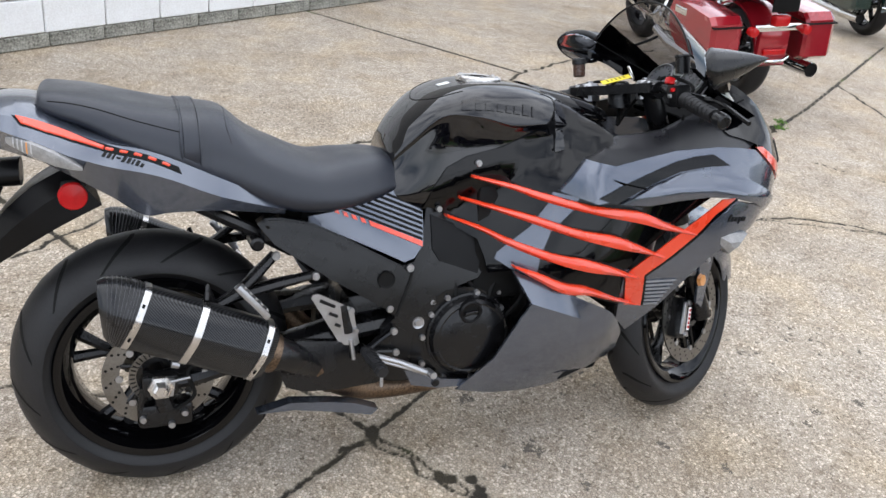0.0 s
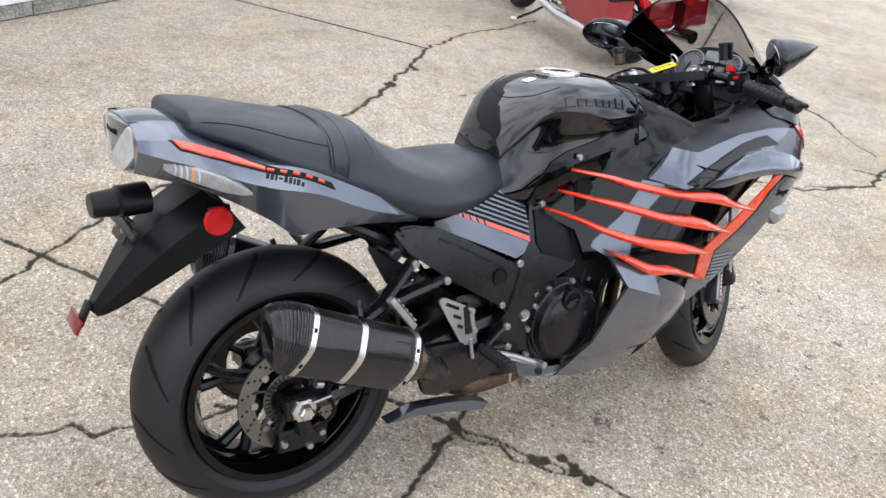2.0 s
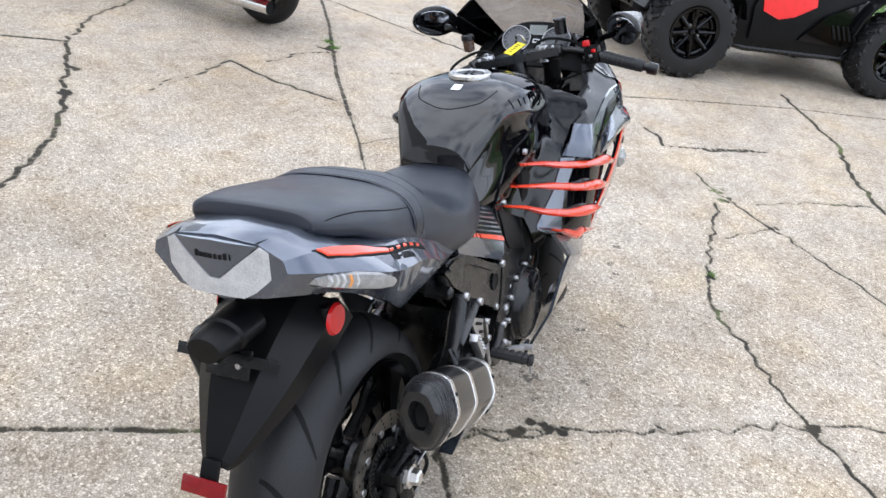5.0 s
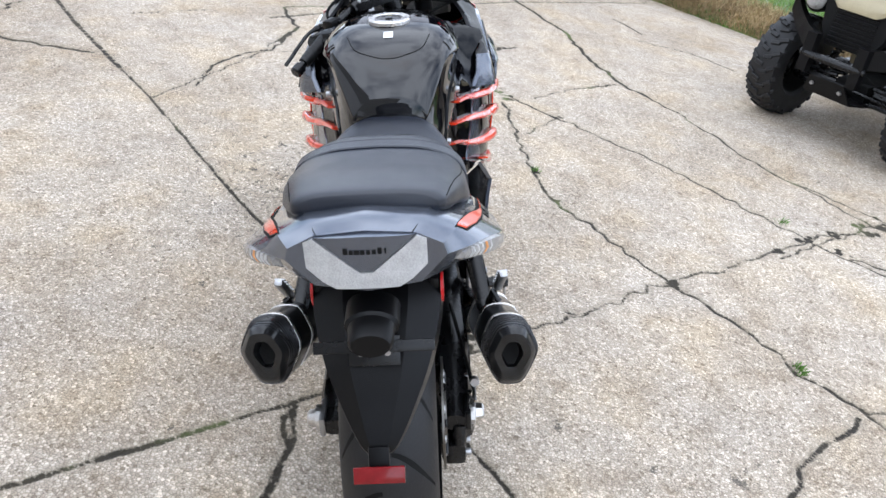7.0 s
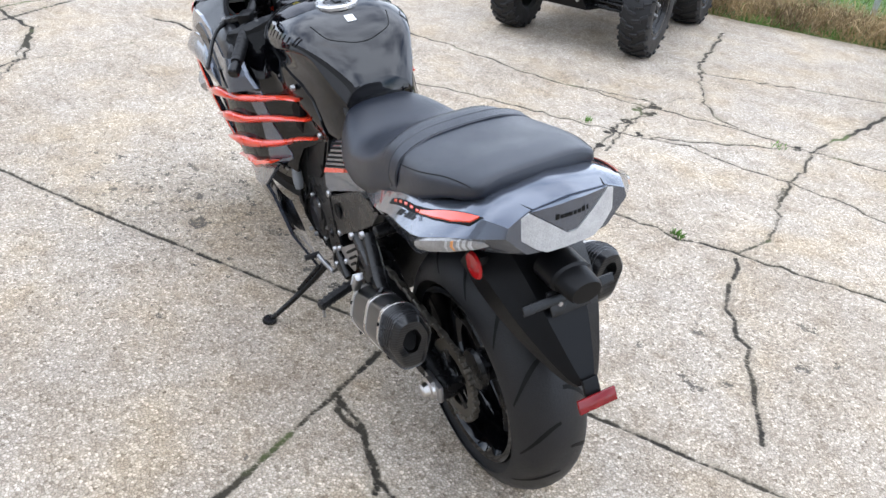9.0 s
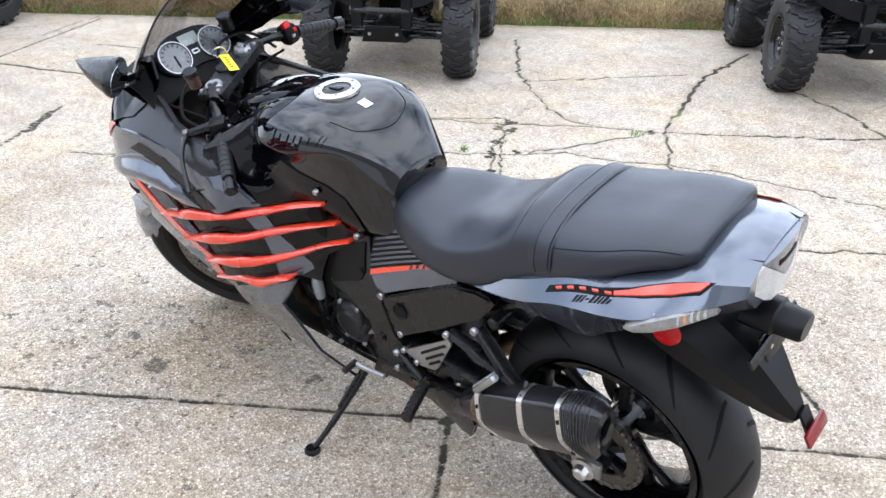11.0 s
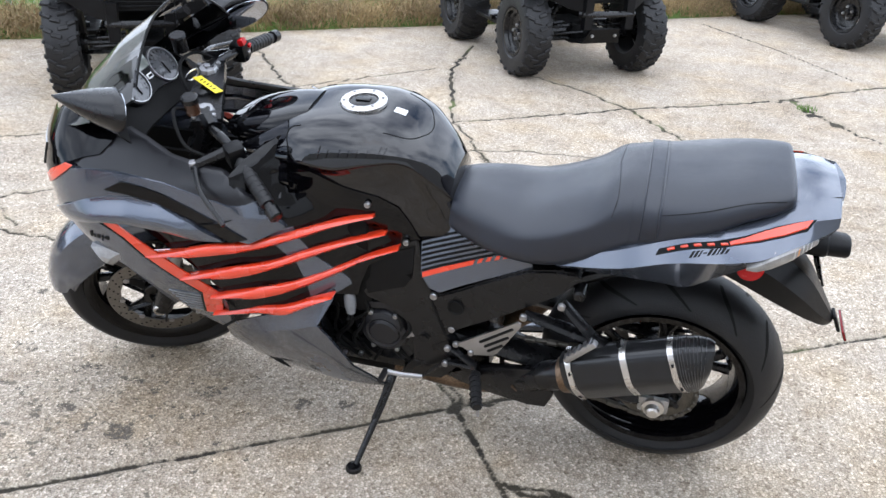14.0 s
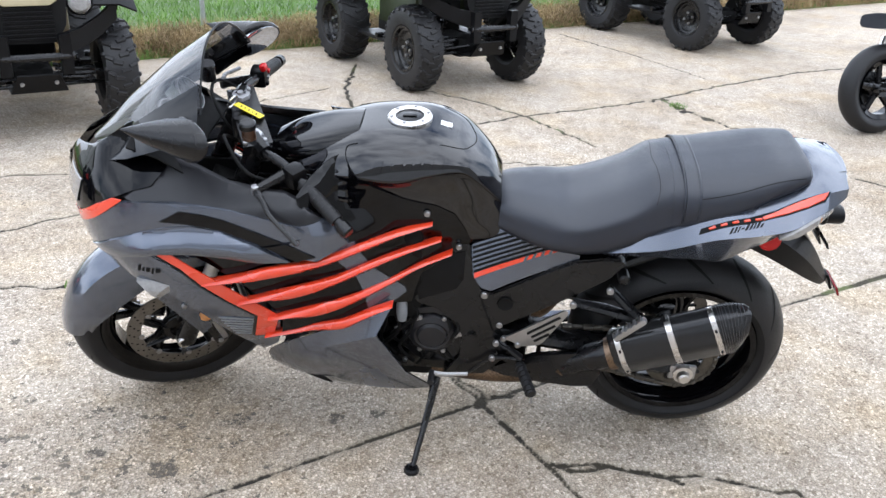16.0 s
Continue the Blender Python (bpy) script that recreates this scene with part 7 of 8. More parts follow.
su, sv = [k / 18 for k in range(19)], [-1 + k / 9 for k in range(19)]
rows = [[screen_point(u, v) for v in sv] for u in su]
bm = loft(rows, False, False)
ws = part("windscreen", bm, "screen", bike, "smoked transparent windscreen", smooth=80)
rim_path = [screen_point(u, 1) for u in su] + [screen_point(1, v) for v in sv[::-1]][1:-1] + [screen_point(u, -1) for u in su[::-1]]
part("screen_edge", tube(rim_path, 0.0028, 6), "plastic", ws)
for s in (1, -1):
    for u in (0.22, 0.5):
        x, y, z = screen_point(u, s * 0.93)
        part("screen_bolt", bolt((x, y, z), "y", 0.006, 0.006, s), "black", ws)
    # black side of the cowl under the screen
    bm = bmesh.new()
    lo = [(1.63, s * 0.07, 0.865), (1.54, s * 0.165, 0.898), (1.44, s * 0.215, 0.935), (1.34, s * 0.232, 0.975), (1.25, s * 0.236, 1.035)]
    hi = [tuple(np.array(screen_point(u, s * v)) + np.array((0, 0.002 * s, 0.003))) for u, v in ((0.0, 1.0), (0.2, 0.92), (0.45, 0.84), (0.72, 0.79), (0.985, 0.77))]
    mid = [tuple(np.array(screen_point(u, s)) + np.array((0.002, 0.004 * s, 0.0))) for u in (0.0, 0.2, 0.45, 0.72, 0.985)]
    loft([[h, tuple((np.array(h) + np.array(c)) / 2 + np.array((0.0, 0.003 * s, 0.002))), c, q, (q[0] - 0.01, q[1] * 0.94, q[2])] for h, c, q in zip(hi, mid, lo)], False, False, bm)
    part("screen_cowl", bm, "gloss", bike, "gloss black cowl under the windscreen", smooth=60)
    # mirror
    base, tip = Vector((1.245, s * 0.300, 1.042)), Vector((1.385, s * 0.322, 1.072))
    rings = []
    for f, w, h in ((-0.05, 0.052, 0.040), (-0.03, 0.057, 0.045), (0.0, 0.059, 0.048), (0.06, 0.058, 0.047), (0.065, 0.056, 0.0455), (0.3, 0.048, 0.037), (0.6, 0.030, 0.023), (0.88, 0.010, 0.008), (1.0, 0.001, 0.001)):
        c = base.lerp(tip, f)
        rings.append([c + Vector(((-0.016 * math.sin(a) - 0.046 * s * math.cos(a)) * max(0, 1 - f * 1.3), w * math.cos(a), h * math.sin(a))) for a in (2 * math.pi * k / 24 for k in range(24))])
    mir = part("mirror", loft(rings), "black", bike, "black cone-shaped mirror", smooth=40)
    c = base.lerp(tip, -0.075)
    part("mirror_glass", loft([[c + Vector((-e - 0.016 * math.sin(a) - 0.042 * s * math.cos(a), w * math.cos(a), h * math.sin(a))) for a in (2 * math.pi * k / 24 for k in range(24))] for e, w, h in ((-0.004, 0.050, 0.038), (0.0, 0.050, 0.038), (0.0008, 0.049, 0.037))]), "mirror", mir, "mirror glass")
    part("mirror_stalk", loft([[Vector(p) + Vector((dx, 0, dz)) for dx, dz in ((0.03, 0.008), (-0.03, 0.008), (-0.03, -0.010), (0.03, -0.010))] for p in ((1.36, s * 0.20, 0.985), (1.32, s * 0.235, 1.01), (1.28, s * 0.27, 1.025))]), "gloss", mir)
    flank_ob = [o for o in bike.children if o.name.startswith("front_flank")][0 if s > 0 else 1]
    wrapped_bars("flank_emblem", [(0.007, 0.8, 0.0), (0.005, 0.5, 0.0), (0.010, 0.5, 0.0), (0.005, 0.75, -0.25), (0.012, 0.5, 0.0)], 0.024, "dark", bike, tree_of(flank_ob), (1.402, s * 0.28, 0.674), (-s, 0, 0.05 * s), (0, 0, 1), 0.0006, 0.0012, 0.3, "black slanted flank emblem")


# ---- quad bikes and side-by-side ----
def carcass(R, w, rim_r):
    return lathe([(rim_r, -w * 0.36), (rim_r + 0.02, -w * 0.46), (R * 0.82, -w * 0.5), (R * 0.94, -w * 0.44), (R * 0.975, -w * 0.25), (R * 0.98, 0), (R * 0.975, w * 0.25), (R * 0.94, w * 0.44), (R * 0.82, w * 0.5), (rim_r + 0.02, w * 0.46), (rim_r, w * 0.36)], 40, "y", closed=True)


def tread_lugs(R, w, lugs, seed, chunky):
    """Bent lugs that stand on an off-road tyre."""
    rnd, bm = random.Random(seed), bmesh.new()
    for k in range(lugs):
        for side in (1, -1):
            a = 2 * math.pi * (k + (0.25 if side > 0 else 0.75)) / lugs
            for j, (y, r, tw, ln) in enumerate(((0.10, R, 14, 0.30), (0.32, R * 0.985, 28, 0.26), (0.47, R * 0.925, 8, 0.12))):
                d = a + 0.10 * j
                lug = box((0.026 * chunky, w * ln, 0.019 * chunky), (0, 0, 0), 0.004, seg=1)
                mt = Matrix.Rotation(-d, 4, "Y") @ pose(0, side * y * w, r - 0.006, (-side * (0, 12, 60)[j]), 0, side * tw + rnd.uniform(-4, 4))
                absorb(bm, transform(lug, mt))
    return bm


def offroad_wheel(parent, m, R, w, rim_r, seed, rim_mat, spokes=0, out=1, chunky=1.0):
    t = part("wheel", carcass(R, w, rim_r), "tyre", parent, "black off-road tyre with deep lugs", smooth=30, m=m)
    tagged(part("tread", tread_lugs(R, w, 21, seed, chunky), "tyre", t, smooth=30), kind="stuff")
    part("rim", lathe([(rim_r + 0.004, out * w * 0.40), (rim_r + 0.006, out * w * 0.44), (rim_r - 0.01, out * w * 0.43), (rim_r - 0.02, out * w * 0.30), (rim_r - 0.035, out * w * 0.28), (rim_r - 0.045, out * w * 0.20), (rim_r * 0.45, out * w * 0.16), (rim_r * 0.40, out * w * 0.24), (0.0001, out * w * 0.24)], 32, "y"), rim_mat, t, "black steel rim")
    for k in range(spokes):
        a = 2 * math.pi * k / spokes
        part("spoke", tube([(0.05 * math.cos(a), out * w * 0.30, 0.05 * math.sin(a)), ((rim_r - 0.015) * math.cos(a), out * w * 0.38, (rim_r - 0.015) * math.sin(a))], [0.018, 0.012], 6), rim_mat, t)
    for k in range(4 if not spokes else 5):
        a = 2 * math.pi * (k + 0.5) / (4 if not spokes else 5)
        part("lug_nut", bolt((rim_r * 0.3 * math.cos(a), out * w * 0.25, rim_r * 0.3 * math.sin(a)), "y", 0.012, 0.014, out), "alloy", t)
    part("hub_cap", lathe([(0.0001, out * w * 0.34), (0.02, out * w * 0.33), (0.028, out * w * 0.26), (0.028, out * w * 0.2)], 14, "y"), "black", t)
    return t


def build_quad(x, y, heading, color, label, seed):
    q = thing("quad_bike", pose(x, y, 0, 0, 0, heading), label, "quad bike", "parked quad bikes")
    R, TR, WB = 0.315, 0.465, 1.27
    for s in (1, -1):
        offroad_wheel(q, pose(0, s * TR, R, 0, -20 * seed, 0), R, 0.20, 0.165, seed * 10 + s, "black", 0, s)
        offroad_wheel(q, pose(-WB, s * TR * 0.98, R, 0, 35 * seed, 0), R, 0.26, 0.165, seed * 20 + s, "black", 0, s)
        for dx, z0, z1 in ((0.06, 0.27, 0.26), (-0.08, 0.27, 0.26), (0.04, 0.36, 0.34), (-0.07, 0.36, 0.34)):
            part("suspension_arm", tube([(dx, s * 0.12, z0), (dx * 0.3, s * 0.37, z1)], 0.013, 8), "black", q)
        part("shock_body", tube([(-0.02, s * 0.14, 0.62), (-0.01, s * 0.27, 0.33)], 0.018, 8), "black", q)
        bm = bmesh.new()
        pts = []
        for k in range(60):
            f = k / 59
            c = Vector((-0.02, s * 0.15, 0.58)).lerp(Vector((-0.01, s * 0.255, 0.37)), f)
            pts.append(c + Vector((0.03 * math.cos(f * 44), 0.03 * math.sin(f * 44), 0)))
        part("coil_spring", tube(pts, 0.006, 6, bm), "black", q)
        part("drive_shaft", tube([(0, s * 0.10, 0.315), (0, s * 0.39, 0.315)], [0.022, 0.018], 8), "black", q)
        part("wheel_hub", lathe([(0.0001, s * 0.345), (0.06, s * 0.345), (0.06, s * 0.395), (0.0001, s * 0.395)], 14, "y", (0, 0, 0.315)), "black", q)
        part("mudguard_top", loft([[(0.46 * math.cos(a) - 0.02, s * yy, 0.42 + 0.46 * math.sin(a) - 0.05 * max(0, (yy - 0.45) / 0.14) ** 2) for yy in (0.16, 0.32, 0.49, 0.585)] + [(0.445 * math.cos(a) - 0.02, s * yy, 0.42 + 0.445 * math.sin(a) - 0.05 * max(0, (yy - 0.45) / 0.14) ** 2) for yy in (0.585, 0.49, 0.32, 0.16)] for a in [radians(48 + 11 * k) for k in range(10)]]), "plastic", q, "black plastic mudguard")
        part("rear_mudguard", loft([[(-WB + 0.48 * math.cos(a), s * yy, 0.42 + 0.48 * math.sin(a) - 0.05 * max(0, (yy - 0.42) / 0.13) ** 2) for yy in (0.16, 0.32, 0.50, 0.60)] + [(-WB + 0.465 * math.cos(a), s * yy, 0.42 + 0.465 * math.sin(a) - 0.05 * max(0, (yy - 0.42) / 0.13) ** 2) for yy in (0.60, 0.50, 0.32, 0.16)] for a in [radians(35 + 11 * k) for k in range(11)]]), "plastic", q)
        part("footwell", box((0.50, 0.20, 0.03), (-0.63, s * 0.40, 0.30), 0.01), "plastic", q)
        part("foot_peg", tube([(-0.5, s * 0.36, 0.33), (-0.5, s * 0.52, 0.33)], 0.022, 8), "black", q)
        part("side_panel", box((0.62, 0.05, 0.30), (-0.62, s * 0.25, 0.52), 0.02), color, q)
        hl = part("headlight", lathe([(0.0001, 0.03), (0.04, 0.028), (0.055, 0.015), (0.062, 0.0), (0.062, -0.06)], 20, "x", (0.30, s * 0.275, 0.775)), "signal", q, "round headlight")
        part("lamp_ring", lathe([(0.058, 0.0), (0.066, 0.012), (0.074, 0.0), (0.074, -0.06)], 20, "x", (0.29, s * 0.275, 0.775)), "plastic", hl)
        part("tie_rod", tube([(0.13, s * 0.05, 0.33), (0.1, s * 0.31, 0.31)], 0.009, 6), "black", q)
        part("bumper_post", loft([[(0.36 + dx, s * (0.16 + dy), z) for dx, dy in ((0, -0.035), (0.045, -0.03), (0.045, 0.03), (0, 0.035))] for z, in ((0.40,), (0.48,), (0.55,), (0.62,))]), "plastic", q)
        part("bumper_wing", loft([[(0.40 - 0.24 * f, s * (0.13 + 0.36 * f), 0.56 + 0.15 * f * f + dz) for dz in (-0.055, -0.03, 0.03, 0.055)] + [(0.35 - 0.24 * f, s * (0.13 + 0.36 * f), 0.56 + 0.15 * f * f + dz) for dz in (0.055, 0.03, -0.03, -0.055)] for f in (0, 0.35, 0.7, 1.0)]), "plastic", q, "black plastic bumper wing")
    part("frame_tub", box((1.35, 0.22, 0.14), (-0.6, 0, 0.30), 0.03), "dark", q)
    part("engine", box((0.55, 0.36, 0.34), (-0.62, 0, 0.48), 0.05), "dark", q)
    part("differential", lathe([(0.0001, -0.09), (0.06, -0.085), (0.085, -0.03), (0.085, 0.03), (0.06, 0.085), (0.0001, 0.09)], 16, "y", (0.0, 0, 0.315)), "dark", q)
    part("skid_plate", loft([[(0.36, -0.11, 0.40), (0.36, 0.11, 0.40), (0.366, 0.11, 0.392), (0.366, -0.11, 0.392)], [(0.30, -0.15, 0.295), (0.30, 0.15, 0.295), (0.31, 0.15, 0.285), (0.31, -0.15, 0.285)], [(-0.2, -0.15, 0.235), (-0.2, 0.15, 0.235), (-0.2, 0.15, 0.225), (-0.2, -0.15, 0.225)]]), "plastic", q, "black skid plate")
    for s in (1, -1):
        part("bolt", bolt((0.345, s * 0.09, 0.345), "x", 0.012, 0.012), "alloy", q)
    part("bumper_bar", tube([(0.38, -0.2, 0.50), (0.40, -0.1, 0.50), (0.40, 0.1, 0.50), (0.38, 0.2, 0.50)], 0.022, 10), "black", q)
    part("front_grille", loft([[(0.30, -0.19 * f, 0.56 + 0.14 * g), (0.30, 0.19 * f, 0.56 + 0.14 * g), (0.24, 0.19 * f, 0.56 + 0.14 * g), (0.24, -0.19 * f, 0.56 + 0.14 * g)] for f, g in ((0.7, 0), (1, 0.7), (1.1, 1.7))]), "dark", q)
    for k in range(9):
        part("grille_bar", box((0.012, 0.26, 0.010), (0.305, 0, 0.585 + 0.024 * k), 0.003), "plastic", q)
    part("hood", loft([[(xx, yy * w, z + h * (1 - (yy / 1.0) ** 2)) for yy in (-1, -0.7, -0.35, 0, 0.35, 0.7, 1)] + [(xx, yy * w * 0.96, z - 0.03) for yy in (1, 0, -1)] for xx, w, z, h in ((0.33, 0.12, 0.80, 0.02), (0.27, 0.22, 0.85, 0.04), (0.08, 0.30, 0.90, 0.06), (-0.15, 0.28, 0.94, 0.06), (-0.32, 0.20, 0.94, 0.06))]), color, q, "moulded plastic front hood", smooth=45)
    part("seat", loft([[(xx, yy * w, z - 0.03 * abs(yy) ** 2) for yy in (-1, -0.6, 0, 0.6, 1)] + [(xx, yy * w * 0.95, z - 0.13) for yy in (1, 0, -1)] for xx, w, z in ((-0.40, 0.11, 0.86), (-0.6, 0.15, 0.83), (-0.9, 0.18, 0.85), (-1.2, 0.16, 0.88))]), "seat", q, "black vinyl quad seat", smooth=50)
    part("handlebar", tube(spline([(-0.32, -0.40, 1.02), (-0.22, -0.2, 1.08), (-0.2, 0, 1.04), (-0.22, 0.2, 1.08), (-0.32, 0.40, 1.02)], 4), 0.013, 8), "black", q)
    part("front_rack", tube([(0.28, -0.38, 0.92), (0.28, 0.38, 0.92)], 0.012, 8), "black", q)
    part("front_rack", tube([(-0.1, -0.38, 0.97), (-0.1, 0.38, 0.97)], 0.012, 8), "black", q)
    for yy in (-0.36, -0.12, 0.12, 0.36):
        part("rack_rail", tube([(0.28, yy, 0.92), (0.1, yy, 0.95), (-0.1, yy, 0.97)], 0.010, 8), "black", q)
    part("rack_post", tube([(0.1, 0, 0.86), (0.1, 0, 0.95)], 0.02, 8), "black", q)
    part("rear_rack", box((0.45, 0.75, 0.03), (-1.35, 0, 0.90), 0.012), "black", q)
    return q


build_quad(3.36, -0.905, 124, "tan", "tan and black quad bike with brush guard and knobbly tyres", 1)
build_quad(0.835, -2.64, 125.3, "olive", "olive green quad bike with black bumper and knobbly tyres", 2)
build_quad(-1.70, -4.93, 126.5, "plastic", "black quad bike with knobbly tyres parked by the grass", 3)


def build_utv(x, y, heading):
    u = thing("side_by_side", pose(x, y, 0, 0, 0, heading), "black and red side-by-side buggy with large knobbly tyres", "side-by-side")
    R, TR, WB = 0.37, 0.66, 1.92
    for s in (1, -1):
        for wx, sd in ((0, 3), (-WB, 5)):
            offroad_wheel(u, pose(wx, s * TR, R, 0, 17 * sd, 0), R, 0.26, 0.20, sd + s, "gloss", 8, s, 1.25)
            part("suspension_arm", tube([(wx + 0.08, s * 0.25, 0.36), (wx, s * 0.52, 0.34)], 0.018, 8), "black", u)
            part("suspension_arm", tube([(wx - 0.08, s * 0.25, 0.48), (wx, s * 0.52, 0.44)], 0.018, 8), "black", u)
            part("wheel_arch", loft([[(wx + 0.47 * math.cos(a), s * yy, R + 0.06 + 0.47 * math.sin(a)) for yy in (0.50, 0.62, 0.74)] + [(wx + 0.45 * math.cos(a), s * yy, R + 0.06 + 0.45 * math.sin(a)) for yy in (0.74, 0.62, 0.50)] for a in [radians(10 + 16 * k) for k in range(11)]]), "plastic", u)
        part("sill", tube([(-0.42, s * 0.60, 0.30), (-0.55, s * 0.62, 0.28), (-1.5, s * 0.62, 0.28), (-1.62, s * 0.60, 0.40)], 0.028, 10), "black", u)
        part("lower_body", panel([(-0.42, 0.30), (-0.40, 0.62), (-0.55, 0.92), (-1.2, 0.80), (-1.62, 0.78), (-1.55, 0.42), (-1.45, 0.30)], lambda xx, zz: 0.60 + 0.05 * math.sin(zz * 3), s, 0.03, 0.12), "plastic", u, "black plastic lower body")
        part("door", panel([(-0.55, 0.36), (-0.52, 0.62), (-0.60, 0.95), (-1.08, 0.84), (-1.12, 0.62), (-0.95, 0.36)], lambda xx, zz: 0.625 + 0.05 * math.sin(zz * 3), s, 0.02, 0.12), "plastic", u)
        part("door_insert", panel([(-0.60, 0.60), (-0.58, 0.70), (-0.66, 0.90), (-1.04, 0.84), (-1.08, 0.68), (-0.90, 0.58), (-0.76, 0.545)], lambda xx, zz: 0.632 + 0.05 * math.sin(zz * 3), s, 0.01, 0.12), "utvred", u, "bright red door insert")
        part("rear_panel", panel([(-1.0, 0.40), (-1.2, 0.62), (-1.55, 0.78), (-1.62, 0.70), (-1.55, 0.46), (-1.42, 0.38)], lambda xx, zz: 0.63 + 0.05 * math.sin(zz * 3), s, 0.02, 0.12), "gloss", u)
        for k in range(5):
            part("vent_slat", box((0.02, 0.012, 0.13), (0, 0, 0), 0.003), "dark", u, m=pose(-1.30 - 0.05 * k, s * 0.685, 0.50, 0, 30, 0))
        part("roll_cage", tube(spline([(-0.45, s * 0.55, 0.95), (-0.75, s * 0.55, 1.55), (-1.3, s * 0.55, 1.75), (-1.75, s * 0.55, 1.7), (-1.95, s * 0.55, 0.95)], 4), 0.026, 10), "black", u)
        part("bed_side", box((0.75, 0.04, 0.28), (-1.98, s * 0.58, 0.92), 0.015), "plastic", u)
        part("front_light", box((0.05, 0.16, 0.06), (0.36, s * 0.40, 0.80), 0.015), "clear", u)
    part("chassis_floor", box((2.3, 0.9, 0.12), (-1.0, 0, 0.33), 0.03), "dark", u)
    part("front_body", loft([[(xx, -w, z0), (xx, w, z0), (xx, w * 0.9, z1), (xx, -w * 0.9, z1)] for xx, w, z0, z1 in ((0.42, 0.42, 0.45, 0.72), (0.2, 0.46, 0.42, 0.9), (-0.4, 0.52, 0.42, 1.02))]), "plastic", u)
    part("bed_floor", box((0.8, 1.15, 0.06), (-1.98, 0, 0.80), 0.015), "plastic", u)
    for yy in (-0.28, 0.28):
        part("seat", box((0.5, 0.46, 0.14), (-1.1, yy, 0.62), 0.05), "seat", u)
        part("seat_back", box((0.14, 0.46, 0.6), (-1.38, yy, 0.92), 0.05), "seat", u)
    part("roof", box((1.0, 1.15, 0.04), (-1.25, 0, 1.76), 0.015), "plastic", u)
    part("front_bumper", tube([(0.45, -0.4, 0.5), (0.52, -0.25, 0.5), (0.52, 0.25, 0.5), (0.45, 0.4, 0.5)], 0.025, 10), "black", u)


build_utv(6.40, 2.27, 125)


# ---- cruisers parked behind ----
def cruiser_wheel(parent, x, R, w, label="black cruiser wheel"):
    t = part("wheel", lathe(wheel_tyre(R, w, R * 0.66), 56, "y", closed=True), "tyre", parent, label, smooth=50, m=pose(x, 0, R))
    r = R * 0.66
    part("rim", lathe([(r + 0.004, -w * 0.4), (r - 0.02, -w * 0.3), (r - 0.02, w * 0.3), (r + 0.004, w * 0.4), (r - 0.03, w * 0.28), (r - 0.03, -w * 0.28)], 40, "y", closed=True), "gloss", t)
    part("hub", lathe([(0.0001, -0.06), (0.05, -0.06), (0.045, 0), (0.05, 0.06), (0.0001, 0.06)], 16, "y"), "black", t)
    for k in range(5):
        a = 2 * math.pi * k / 5 + 0.4
        part("spoke", tube([(0.04 * math.cos(a), 0, 0.04 * math.sin(a)), ((r - 0.02) * math.cos(a), 0, (r - 0.02) * math.sin(a))], [0.024, 0.02], 8), "black", t)
    return t


